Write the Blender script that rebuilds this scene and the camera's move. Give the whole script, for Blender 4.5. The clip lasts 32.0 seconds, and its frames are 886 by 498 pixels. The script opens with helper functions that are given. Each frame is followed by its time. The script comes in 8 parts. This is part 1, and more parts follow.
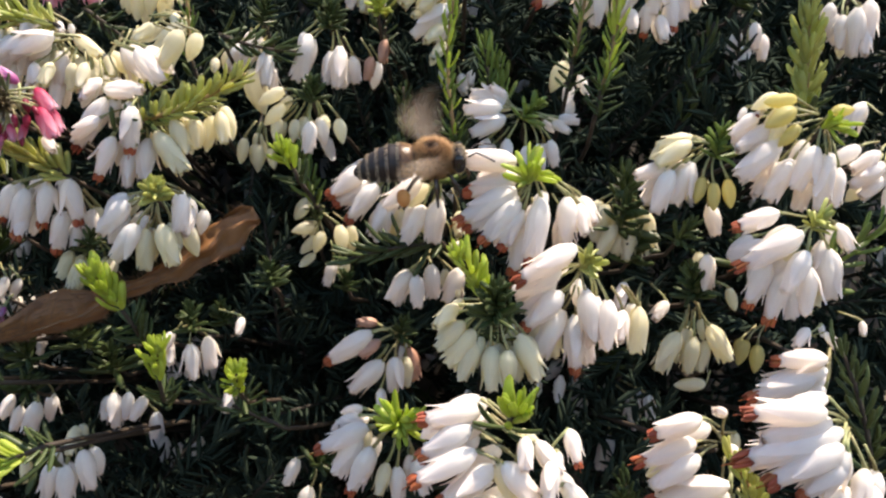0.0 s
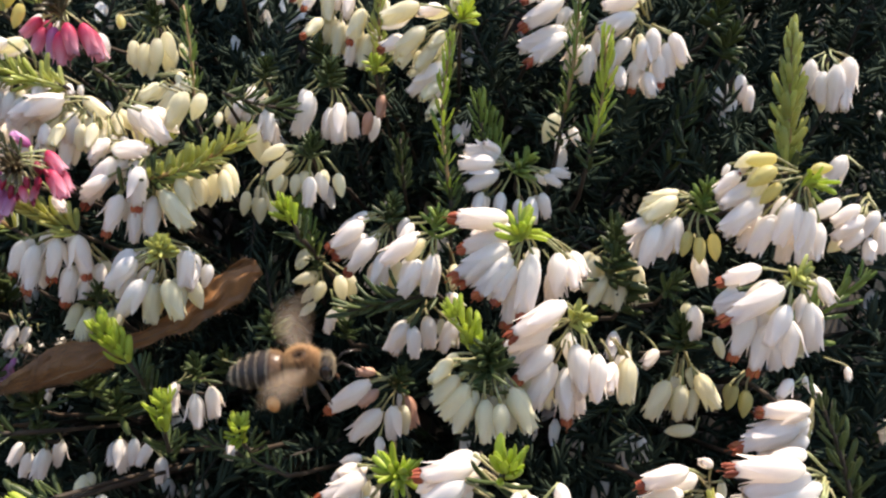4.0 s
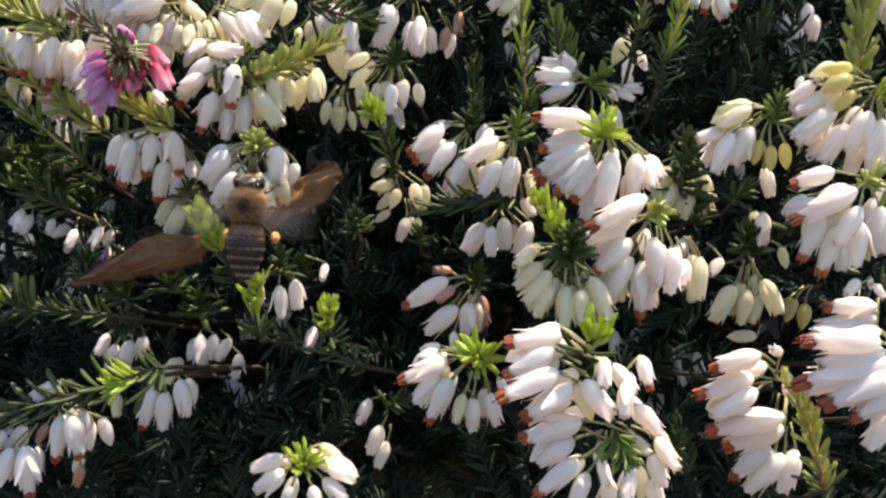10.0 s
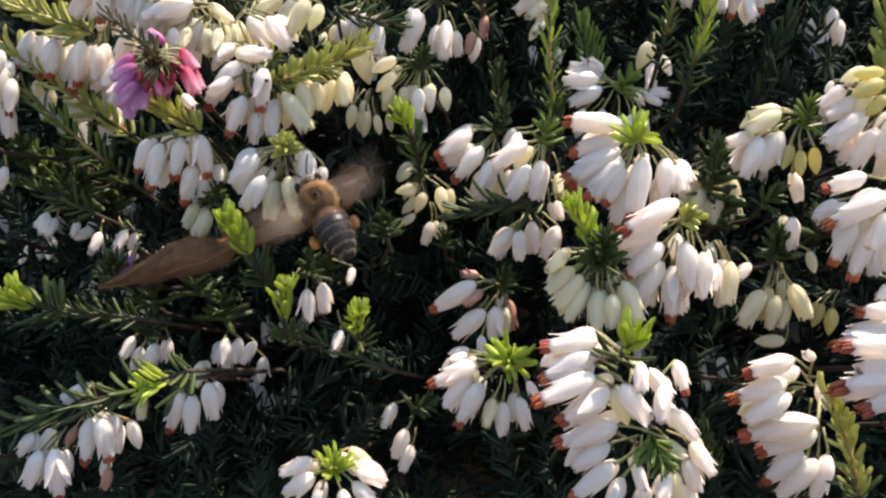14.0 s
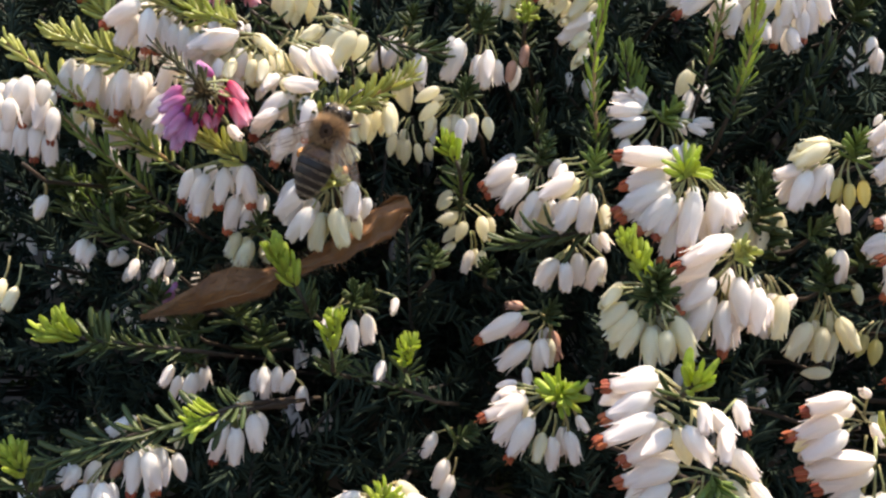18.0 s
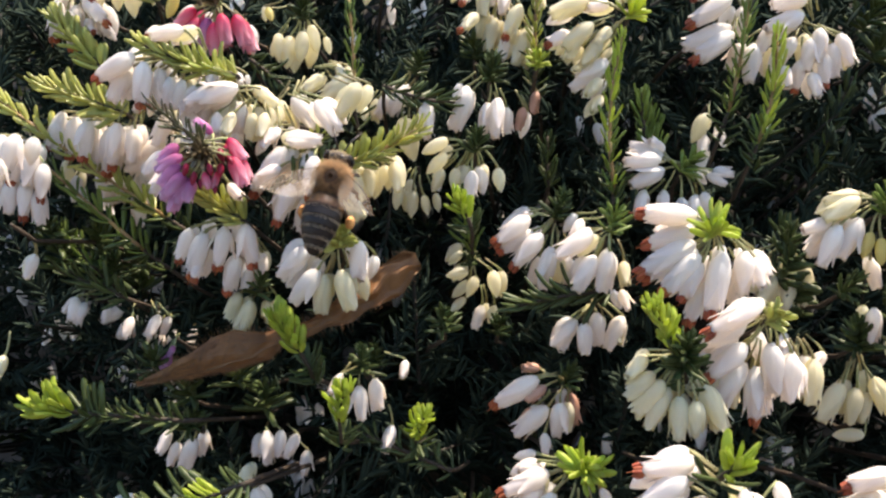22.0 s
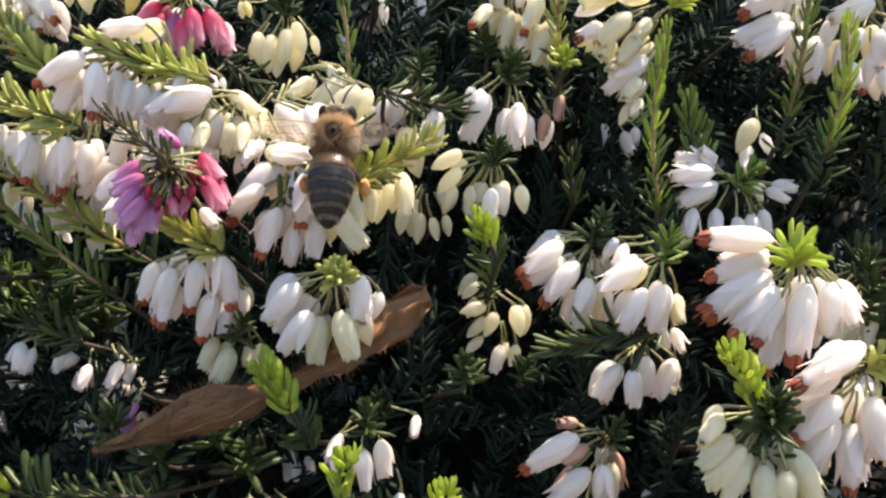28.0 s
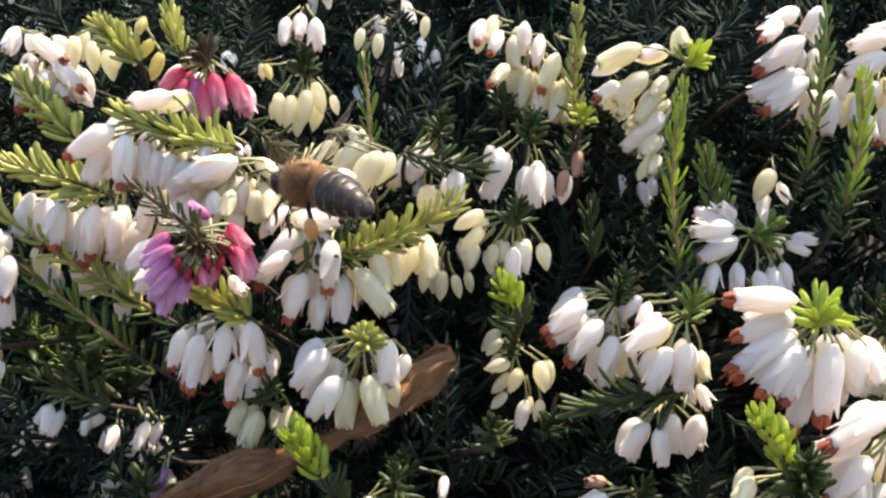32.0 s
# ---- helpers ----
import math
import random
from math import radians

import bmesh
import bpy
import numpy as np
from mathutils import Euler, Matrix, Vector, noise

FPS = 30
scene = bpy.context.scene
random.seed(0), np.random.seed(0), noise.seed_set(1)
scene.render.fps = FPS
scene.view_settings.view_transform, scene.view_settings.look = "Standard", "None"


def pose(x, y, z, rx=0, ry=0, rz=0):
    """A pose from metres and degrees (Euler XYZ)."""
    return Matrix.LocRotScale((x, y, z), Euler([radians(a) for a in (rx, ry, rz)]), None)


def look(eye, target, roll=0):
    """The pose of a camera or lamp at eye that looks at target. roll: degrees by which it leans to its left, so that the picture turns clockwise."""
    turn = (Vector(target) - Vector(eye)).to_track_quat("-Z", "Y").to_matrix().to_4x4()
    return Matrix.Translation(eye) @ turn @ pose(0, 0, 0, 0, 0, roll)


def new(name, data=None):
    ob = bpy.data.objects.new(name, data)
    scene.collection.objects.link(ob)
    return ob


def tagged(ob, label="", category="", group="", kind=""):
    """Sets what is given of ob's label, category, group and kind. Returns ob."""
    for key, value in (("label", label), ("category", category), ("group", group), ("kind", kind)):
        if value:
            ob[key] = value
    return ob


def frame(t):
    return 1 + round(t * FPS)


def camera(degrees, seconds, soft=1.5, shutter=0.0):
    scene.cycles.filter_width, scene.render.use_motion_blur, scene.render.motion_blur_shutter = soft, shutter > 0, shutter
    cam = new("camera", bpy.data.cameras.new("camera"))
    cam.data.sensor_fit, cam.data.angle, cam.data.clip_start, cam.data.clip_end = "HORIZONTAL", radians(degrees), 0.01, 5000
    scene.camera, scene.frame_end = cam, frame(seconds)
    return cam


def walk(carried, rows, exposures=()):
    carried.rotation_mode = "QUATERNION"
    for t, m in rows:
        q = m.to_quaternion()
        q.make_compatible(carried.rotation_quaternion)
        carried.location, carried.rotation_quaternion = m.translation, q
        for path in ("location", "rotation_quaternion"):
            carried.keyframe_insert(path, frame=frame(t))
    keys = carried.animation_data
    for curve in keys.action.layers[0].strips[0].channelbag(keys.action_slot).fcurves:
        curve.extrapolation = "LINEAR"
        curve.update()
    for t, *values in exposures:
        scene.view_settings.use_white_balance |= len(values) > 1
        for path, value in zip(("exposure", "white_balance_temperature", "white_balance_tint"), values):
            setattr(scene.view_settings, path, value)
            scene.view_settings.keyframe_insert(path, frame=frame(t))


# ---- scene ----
cam = camera(54.5, 32.0, soft=2.4, shutter=0.6)
PATH = [
    (0, (0.00332, 0.00146, 0.26273), (-0.00604, 1.96027, -0.14101), -0.107),
    (0.5, (0.00323, 0.00098, 0.26313), (-0.00502, 1.96021, -0.13852), -0.087),
    (1, (0.00366, 0.00063, 0.26380), (-0.01260, 1.96015, -0.13626), -0.144),
    (1.5, (0.00366, 0.00018, 0.26454), (-0.01155, 1.96060, -0.13111), -0.097),
    (2, (0.00375, -0.00046, 0.26533), (-0.01157, 1.96163, -0.12191), -0.180),
    (2.5, (0.00425, -0.00040, 0.26626), (-0.01662, 1.96326, -0.11268), -0.217),
    (3, (0.00420, -0.00085, 0.26712), (-0.00852, 1.96542, -0.09844), -0.310),
    (3.5, (0.00428, -0.00104, 0.26755), (-0.00745, 1.96673, -0.08986), -0.427),
    (5.5, (0.00191, -0.00410, 0.26674), (-0.03082, 1.96148, -0.10124), -0.344),
    (6, (-0.00008, -0.00509, 0.26534), (-0.03853, 1.95900, -0.10999), -0.053),
    (6.5, (-0.00150, -0.00596, 0.26426), (-0.04526, 1.95719, -0.11538), 0.243),
    (7, (-0.00222, -0.00662, 0.26314), (-0.05025, 1.95566, -0.12049), 0.456),
    (7.5, (-0.00263, -0.00743, 0.26243), (-0.05455, 1.95397, -0.12514), 0.612),
    (8, (-0.00295, -0.00796, 0.26181), (-0.05746, 1.95278, -0.12874), 0.730),
    (8.5, (-0.00351, -0.00840, 0.26132), (-0.05805, 1.95181, -0.13186), 0.850),
    (9, (-0.00369, -0.00828, 0.26049), (-0.05860, 1.95173, -0.13363), 0.916),
    (9.5, (-0.00362, -0.00846, 0.25923), (-0.05773, 1.95067, -0.13938), 0.961),
    (10, (-0.00357, -0.00850, 0.25820), (-0.05961, 1.94971, -0.14464), 1.046),
    (10.5, (-0.00390, -0.00849, 0.25778), (-0.05811, 1.94937, -0.14698), 1.122),
    (11, (-0.00416, -0.00879, 0.25819), (-0.05983, 1.94860, -0.14867), 1.164),
    (11.5, (-0.00470, -0.00904, 0.25855), (-0.06123, 1.94896, -0.14524), 1.201),
    (12, (-0.00541, -0.00964, 0.25931), (-0.06470, 1.94828, -0.14443), 1.162),
    (12.5, (-0.00612, -0.00962, 0.25911), (-0.06786, 1.94950, -0.13845), 1.188),
    (13, (-0.00655, -0.00965, 0.25912), (-0.06818, 1.94948, -0.13838), 1.164),
    (13.5, (-0.00673, -0.00930, 0.25888), (-0.07015, 1.94998, -0.13762), 1.148),
    (14, (-0.00690, -0.00864, 0.25826), (-0.07104, 1.95072, -0.13770), 1.127),
    (14.5, (-0.00729, -0.00818, 0.25747), (-0.07260, 1.95095, -0.13943), 1.143),
    (16.5, (-0.00917, -0.00731, 0.25787), (-0.07271, 1.95203, -0.13831), 1.254),
    (17, (-0.01059, -0.00743, 0.25928), (-0.07397, 1.95184, -0.13726), 1.250),
    (17.5, (-0.01201, -0.00767, 0.26031), (-0.07635, 1.95342, -0.12699), 1.258),
    (18, (-0.01329, -0.00794, 0.26125), (-0.07589, 1.95484, -0.11763), 1.229),
    (18.5, (-0.01414, -0.00766, 0.26165), (-0.07545, 1.95663, -0.10956), 1.179),
    (19, (-0.01443, -0.00718, 0.26225), (-0.07579, 1.95805, -0.10394), 1.100),
    (19.5, (-0.01462, -0.00703, 0.26304), (-0.07354, 1.95912, -0.09861), 1.017),
    (20, (-0.01486, -0.00680, 0.26403), (-0.07155, 1.96062, -0.09100), 0.857),
    (20.5, (-0.01512, -0.00597, 0.26497), (-0.07016, 1.96289, -0.08225), 0.633),
    (21, (-0.01518, -0.00499, 0.26512), (-0.06629, 1.96530, -0.07451), 0.572),
    (21.5, (-0.01536, -0.00341, 0.26539), (-0.06649, 1.96674, -0.07503), 0.542),
    (22, (-0.01595, -0.00145, 0.26571), (-0.06381, 1.96897, -0.07360), 0.571),
    (22.5, (-0.01678, 0.00106, 0.26639), (-0.06577, 1.97192, -0.07022), 0.461),
    (23, (-0.01738, 0.00339, 0.26661), (-0.06747, 1.97537, -0.06322), 0.291),
    (23.5, (-0.01814, 0.00530, 0.26641), (-0.07009, 1.97725, -0.06333), 0.113),
    (24, (-0.01910, 0.00739, 0.26542), (-0.06947, 1.97951, -0.06357), 0.006),
    (24.5, (-0.01987, 0.00962, 0.26499), (-0.06819, 1.98128, -0.06703), -0.009),
    (25, (-0.02060, 0.01160, 0.26457), (-0.05746, 1.98389, -0.06515), -0.020),
    (25.5, (-0.02069, 0.01325, 0.26439), (-0.04909, 1.98625, -0.06187), -0.018),
    (27.5, (-0.02092, 0.01680, 0.26520), (-0.01747, 1.99266, -0.04455), -0.039),
    (28, (-0.02089, 0.01702, 0.26478), (-0.01404, 1.99307, -0.04375), -0.031),
    (28.5, (-0.02158, 0.01685, 0.26521), (-0.01135, 1.99291, -0.04320), -0.062),
    (29, (-0.02209, 0.01685, 0.26545), (-0.01311, 1.99324, -0.04081), -0.132),
    (29.5, (-0.02239, 0.01723, 0.26603), (-0.00970, 1.99448, -0.03450), -0.212),
    (30, (-0.02199, 0.01710, 0.26688), (-0.01079, 1.99590, -0.02332), -0.453),
    (30.5, (-0.02170, 0.01713, 0.26729), (-0.01801, 1.99795, -0.00900), -0.722),
    (31, (-0.02197, 0.01710, 0.26782), (-0.02311, 1.99933, 0.00182), -0.920),
    (31.5, (-0.02224, 0.01687, 0.26825), (-0.02752, 2.00062, 0.01386), -1.071),
    (32, (-0.02261, 0.01651, 0.26883), (-0.03444, 2.00104, 0.02083), -1.236),
]
EXPOSURES = [(0, 1.14), (7, 1.09), (14, 1.09), (19, 1.17), (25, 1.27), (32, 1.37)]
walk(cam, [(t, look(eye, target, roll)) for t, eye, target, roll in PATH], EXPOSURES)

# ---- world, sun and exposure ----
SUN = Vector((0.33, 0.19, 0.92)).normalized()
elevation, heading = math.asin(SUN.z), math.atan2(SUN.x, SUN.y)
world = bpy.data.worlds.new("sky")
scene.world = world
world.use_nodes = True
sky = world.node_tree.nodes.new("ShaderNodeTexSky")
sky.sky_type, sky.sun_disc, sky.sun_elevation, sky.sun_rotation = "NISHITA", False, elevation, heading
world.node_tree.links.new(sky.outputs[0], world.node_tree.nodes["Background"].inputs[0])
world.node_tree.nodes["Background"].inputs[1].default_value = 0.15
sun = new("sun", bpy.data.lights.new("sun", "SUN"))
sun.data.energy, sun.data.angle, sun.data.color = 5.0, radians(0.53), (1.0, 0.85, 0.69)
sun.matrix_world = look(SUN, (0, 0, 0))


# ---- materials ----
def material(name, colour, second=None, rough=0.5, through_light=0.0, scale=900.0, grain=0.25, bump=0.0, metal=0.0, vary=0.0, spec=0.5, along=None, streak=0.0, glow_tint=(1, 1, 1)):
    """A surface with two scales of variation; through_light is the share of light that passes a thin leaf or petal.
    along: the colour towards the part's own lower end."""
    m = bpy.data.materials.new(name)
    m.use_nodes = True
    n, link = m.node_tree.nodes, m.node_tree.links.new
    base = n["Principled BSDF"]
    out = n["Material Output"]
    base.inputs["Roughness"].default_value, base.inputs["Metallic"].default_value = rough, metal
    base.inputs["Specular IOR Level"].default_value = spec
    coord = n.new("ShaderNodeTexCoord")
    big, fine = n.new("ShaderNodeTexNoise"), n.new("ShaderNodeTexNoise")
    big.inputs["Scale"].default_value, fine.inputs["Scale"].default_value = scale * 0.25, scale * 2.5
    geo = n.new("ShaderNodeNewGeometry")
    for tex in (big, fine):
        link(geo.outputs["Position"], tex.inputs["Vector"])
    mix = n.new("ShaderNodeMix")
    mix.data_type = "RGBA"
    mix.inputs["A"].default_value, mix.inputs["B"].default_value = (*colour, 1), (*(second or [c * 0.7 for c in colour]), 1)
    ramp = n.new("ShaderNodeMapRange")
    ramp.inputs["From Min"].default_value, ramp.inputs["From Max"].default_value = 0.35, 0.68
    link(big.outputs["Fac"], ramp.inputs["Value"])
    link(ramp.outputs["Result"], mix.inputs["Factor"])
    last = mix.outputs["Result"]
    if along:
        sep, end = n.new("ShaderNodeSeparateXYZ"), n.new("ShaderNodeMix")
        end.data_type = "RGBA"
        link(coord.outputs["Generated"], sep.inputs[0])
        reach = n.new("ShaderNodeMapRange")
        reach.inputs["From Min"].default_value, reach.inputs["From Max"].default_value = 0.9, 0.0
        link(sep.outputs["Z"], reach.inputs["Value"])
        link(reach.outputs["Result"], end.inputs["Factor"])
        link(last, end.inputs["A"])
        end.inputs["B"].default_value = (*along, 1)
        last = end.outputs["Result"]
    hsv = n.new("ShaderNodeHueSaturation")
    info = n.new("ShaderNodeObjectInfo")
    value, hue = n.new("ShaderNodeMapRange"), n.new("ShaderNodeMapRange")
    value.inputs["To Min"].default_value, value.inputs["To Max"].default_value = 1 - vary, 1 + vary * 0.6
    hue.inputs["To Min"].default_value, hue.inputs["To Max"].default_value = 0.5 - vary * 0.05, 0.5 + vary * 0.04
    link(info.outputs["Random"], value.inputs["Value"])
    link(geo.outputs["Random Per Island"], hue.inputs["Value"])
    link(hue.outputs["Result"], hsv.inputs["Hue"])
    speck = n.new("ShaderNodeMath")
    speck.operation = "MULTIPLY_ADD"
    link(fine.outputs["Fac"], speck.inputs[0])
    speck.inputs[1].default_value = grain
    link(value.outputs["Result"], speck.inputs[2])
    shift = n.new("ShaderNodeMath")
    shift.operation = "SUBTRACT"
    link(speck.outputs[0], shift.inputs[0])
    shift.inputs[1].default_value = grain * 0.5
    level = shift.outputs[0]
    if streak:
        stretch, line, more = n.new("ShaderNodeMapping"), n.new("ShaderNodeTexNoise"), n.new("ShaderNodeMath")
        stretch.inputs["Scale"].default_value = (16, 16, 1.2)
        link(coord.outputs["Object"], stretch.inputs["Vector"])
        link(stretch.outputs[0], line.inputs["Vector"])
        line.inputs["Scale"].default_value = 1.0
        more.operation = "MULTIPLY_ADD"
        link(line.outputs["Fac"], more.inputs[0])
        more.inputs[1].default_value = streak
        link(level, more.inputs[2])
        level = more.outputs[0]
        rib = n.new("ShaderNodeBump")
        rib.inputs["Strength"].default_value, rib.inputs["Distance"].default_value = 0.35, 0.00015
        link(line.outputs["Fac"], rib.inputs["Height"])
        link(rib.outputs["Normal"], base.inputs["Normal"])
    link(level, hsv.inputs["Value"])
    link(last, hsv.inputs["Color"])
    link(hsv.outputs["Color"], base.inputs["Base Color"])
    if bump:
        b = n.new("ShaderNodeBump")
        b.inputs["Strength"].default_value, b.inputs["Distance"].default_value = bump, 0.0002
        link(fine.outputs["Fac"], b.inputs["Height"])
        link(b.outputs["Normal"], base.inputs["Normal"])
    if through_light:
        glow, both = n.new("ShaderNodeBsdfTranslucent"), n.new("ShaderNodeMixShader")
        tint = n.new("ShaderNodeMix")
        tint.data_type, tint.blend_type = "RGBA", "MULTIPLY"
        tint.inputs["Factor"].default_value, tint.inputs["B"].default_value = 1.0, (*glow_tint, 1)
        link(hsv.outputs["Color"], tint.inputs["A"])
        link(tint.outputs["Result"], glow.inputs["Color"])
        both.inputs[0].default_value = through_light
        link(base.outputs[0], both.inputs[1])
        link(glow.outputs[0], both.inputs[2])
        link(both.outputs[0], out.inputs["Surface"])
    return m


PETAL = {
    "white": material("white_petal", (0.93, 0.925, 0.93), (0.91, 0.90, 0.90), 0.45, 0.60, 500, 0.08, vary=0.08, streak=0.1, glow_tint=(1.0, 0.96, 0.86), along=(0.91, 0.85, 0.84)),
    "cream": material("cream_petal", (0.87, 0.84, 0.69), (0.85, 0.82, 0.69), 0.45, 0.62, 500, 0.08, vary=0.08, streak=0.1, glow_tint=(1.0, 0.97, 0.82)),
    "yellow": material("yellow_bud", (0.74, 0.66, 0.30), (0.66, 0.60, 0.26), 0.45, 0.62, 500, 0.08, vary=0.08, streak=0.1),
    "pink": material("pink_petal", (0.72, 0.07, 0.19), (0.64, 0.05, 0.16), 0.45, 0.62, 500, 0.1, vary=0.15, along=(0.86, 0.52, 0.62), streak=0.1),
    "lilac": material("lilac_petal", (0.62, 0.20, 0.46), (0.54, 0.14, 0.38), 0.45, 0.62, 500, 0.1, vary=0.15, along=(0.80, 0.54, 0.74), streak=0.1),
    "crimson": material("crimson_calyx", (0.34, 0.012, 0.05), (0.20, 0.008, 0.03), 0.4, 0.4, 500, 0.2, vary=0.25, streak=0.1),
    "withered": material("withered_petal", (0.56, 0.33, 0.24), (0.40, 0.20, 0.13), 0.6, 0.2, 500, 0.2, vary=0.2, streak=0.1),
}
ANTHER = material("orange_anther", (0.46, 0.125, 0.04), (0.27, 0.06, 0.024), 0.6, 0.25, 1500, 0.4, vary=0.2)
PEDICEL = material("green_stalk", (0.31, 0.33, 0.14), (0.30, 0.24, 0.11), 0.5, 0.15, 900, 0.2, vary=0.2)
STEM = material("heather_stem", (0.055, 0.036, 0.022), (0.035, 0.024, 0.015), 0.75, 0.0, 1200, 0.4, 0.6, vary=0.2)
OLD_WOOD = material("old_wood", (0.03, 0.024, 0.018), (0.02, 0.016, 0.012), 0.85, 0.0, 1200, 0.4, 0.6)
STEM_YOUNG = material("young_stem", (0.36, 0.24, 0.09), (0.24, 0.13, 0.055), 0.6, 0.0, 1200, 0.3, 0.4, vary=0.2)
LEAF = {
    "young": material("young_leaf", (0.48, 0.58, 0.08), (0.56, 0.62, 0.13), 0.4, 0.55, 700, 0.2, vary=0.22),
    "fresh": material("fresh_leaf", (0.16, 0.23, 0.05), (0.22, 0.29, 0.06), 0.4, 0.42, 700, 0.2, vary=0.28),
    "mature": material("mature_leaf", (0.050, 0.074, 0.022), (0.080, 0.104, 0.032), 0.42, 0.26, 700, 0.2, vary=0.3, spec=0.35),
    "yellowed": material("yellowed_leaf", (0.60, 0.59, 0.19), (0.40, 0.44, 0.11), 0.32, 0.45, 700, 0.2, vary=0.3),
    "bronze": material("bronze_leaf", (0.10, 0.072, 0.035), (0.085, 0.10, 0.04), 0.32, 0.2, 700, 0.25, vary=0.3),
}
# Thicket green is darker than the mature leaves: some deep shade is in the colour.
THICKET_SHADED = material("thicket_leaf_shaded", (0.031, 0.046, 0.034), (0.042, 0.060, 0.040), 0.9, 0.0, 60, 0.3, vary=0.5, spec=0.06)
# Brown of the core shell, kept dark as the shade inside the bush.
SHADED_LITTER = material("shaded_litter", (0.055, 0.050, 0.044), (0.075, 0.062, 0.048), 0.9, 0, 120, 0.5, 0.6)
SOIL = material("soil", (0.10, 0.07, 0.045), (0.06, 0.042, 0.03), 0.95, 0, 30, 0.5, 0.6)
DRY = material("dry_leaf", (0.40, 0.20, 0.08), (0.20, 0.085, 0.03), 0.45, 0.40, 330, 0.6, 0.8)
DRY_VEIN = material("dry_leaf_vein", (0.25, 0.14, 0.07), (0.18, 0.09, 0.04), 0.6, 0.1, 600, 0.3)
HAIR_TAN = material("tan_fur", (0.56, 0.36, 0.18), (0.42, 0.25, 0.12), 0.7, 0.4, 900, 0.3)
HAIR_PALE = material("pale_fur", (0.58, 0.48, 0.33), (0.44, 0.34, 0.21), 0.75, 0.3, 900, 0.3)
CHITIN = material("dark_chitin", (0.022, 0.016, 0.013), (0.045, 0.028, 0.018), 0.3, 0, 900, 0.3, 0.2)
HAIR_BAND = material("band_fur", (0.56, 0.46, 0.34), (0.44, 0.35, 0.25), 0.75, 0.3, 900, 0.3)
ABDOMEN = material("abdomen_chitin", (0.016, 0.012, 0.011), (0.026, 0.019, 0.015), 0.42, 0, 900, 0.3, 0.2, spec=0.3)
THORAX = material("thorax_chitin", (0.05, 0.028, 0.016), (0.08, 0.045, 0.025), 0.6, 0, 900, 0.4, 0.4, spec=0.2)
CHITIN_BROWN = material("brown_chitin", (0.10, 0.045, 0.02), (0.06, 0.03, 0.015), 0.35, 0, 900, 0.3, 0.2)
EYE_BLACK = material("compound_eye", (0.012, 0.009, 0.008), (0.02, 0.014, 0.012), 0.18, 0, 3000, 0.2)
POLLEN = material("pollen_lump", (0.66, 0.34, 0.12), (0.56, 0.25, 0.08), 0.85, 0.15, 2500, 0.3, 0.6)
WING_VEIN = material("wing_vein", (0.12, 0.06, 0.025), (0.09, 0.045, 0.02), 0.4, 0, 900, 0.2)


def wing_material():
    m = bpy.data.materials.new("wing_membrane")
    m.use_nodes = True
    n, link = m.node_tree.nodes, m.node_tree.links.new
    base, out = n["Principled BSDF"], n["Material Output"]
    base.inputs["Base Color"].default_value, base.inputs["Roughness"].default_value = (0.66, 0.52, 0.38, 1), 0.25
    clear, both, tex = n.new("ShaderNodeBsdfTransparent"), n.new("ShaderNodeMixShader"), n.new("ShaderNodeTexNoise")
    tex.inputs["Scale"].default_value = 250
    thin = n.new("ShaderNodeMapRange")
    thin.inputs["To Min"].default_value, thin.inputs["To Max"].default_value = 0.03, 0.09
    link(tex.outputs["Fac"], thin.inputs["Value"])
    link(thin.outputs["Result"], both.inputs[0])
    link(clear.outputs[0], both.inputs[1])
    link(base.outputs[0], both.inputs[2])
    link(both.outputs[0], out.inputs["Surface"])
    return m


WING = wing_material()


# ---- mesh helpers ----
def mesh_of(name, verts, faces, mat, smooth=True):
    me = bpy.data.meshes.new(name)
    me.from_pydata([tuple(v) for v in verts], [], faces)
    if smooth:
        me.polygons.foreach_set("use_smooth", [True] * len(me.polygons))
    me.materials.append(mat)
    me.update()
    return me


def part(name, me, parent, m=None, label=""):
    """Links a mesh as one part under a thing or a part."""
    ob = new(name, me)
    ob.parent = parent
    if m is not None:
        ob.matrix_basis = m
    if label:
        ob["label"] = label
    return ob


def tube(points, radii, sides=6):
    """Verts and faces of a tube along points, closed at both ends."""
    pts = [Vector(p) for p in points]
    verts, faces = [], []
    for i, p in enumerate(pts):
        way = (pts[min(i + 1, len(pts) - 1)] - pts[max(i - 1, 0)]).normalized()
        side = way.cross(Vector((0.31, 0.12, 0.94)) if abs(way.z) < 0.9 else Vector((1, 0.2, 0))).normalized()
        up = side.cross(way)
        for k in range(sides):
            a = 2 * math.pi * k / sides
            verts.append(p + radii[i] * (math.cos(a) * side + math.sin(a) * up))
    for i in range(len(pts) - 1):
        for k in range(sides):
            a, b = i * sides + k, i * sides + (k + 1) % sides
            faces.append((a, b, b + sides, a + sides))
    faces.append(tuple(range(sides))[::-1])
    faces.append(tuple(range((len(pts) - 1) * sides, len(pts) * sides)))
    return verts, faces


def joined(pieces):
    verts, faces = [], []
    for v, f in pieces:
        n = len(verts)
        verts += v
        faces += [tuple(i + n for i in face) for face in f]
    return verts, faces


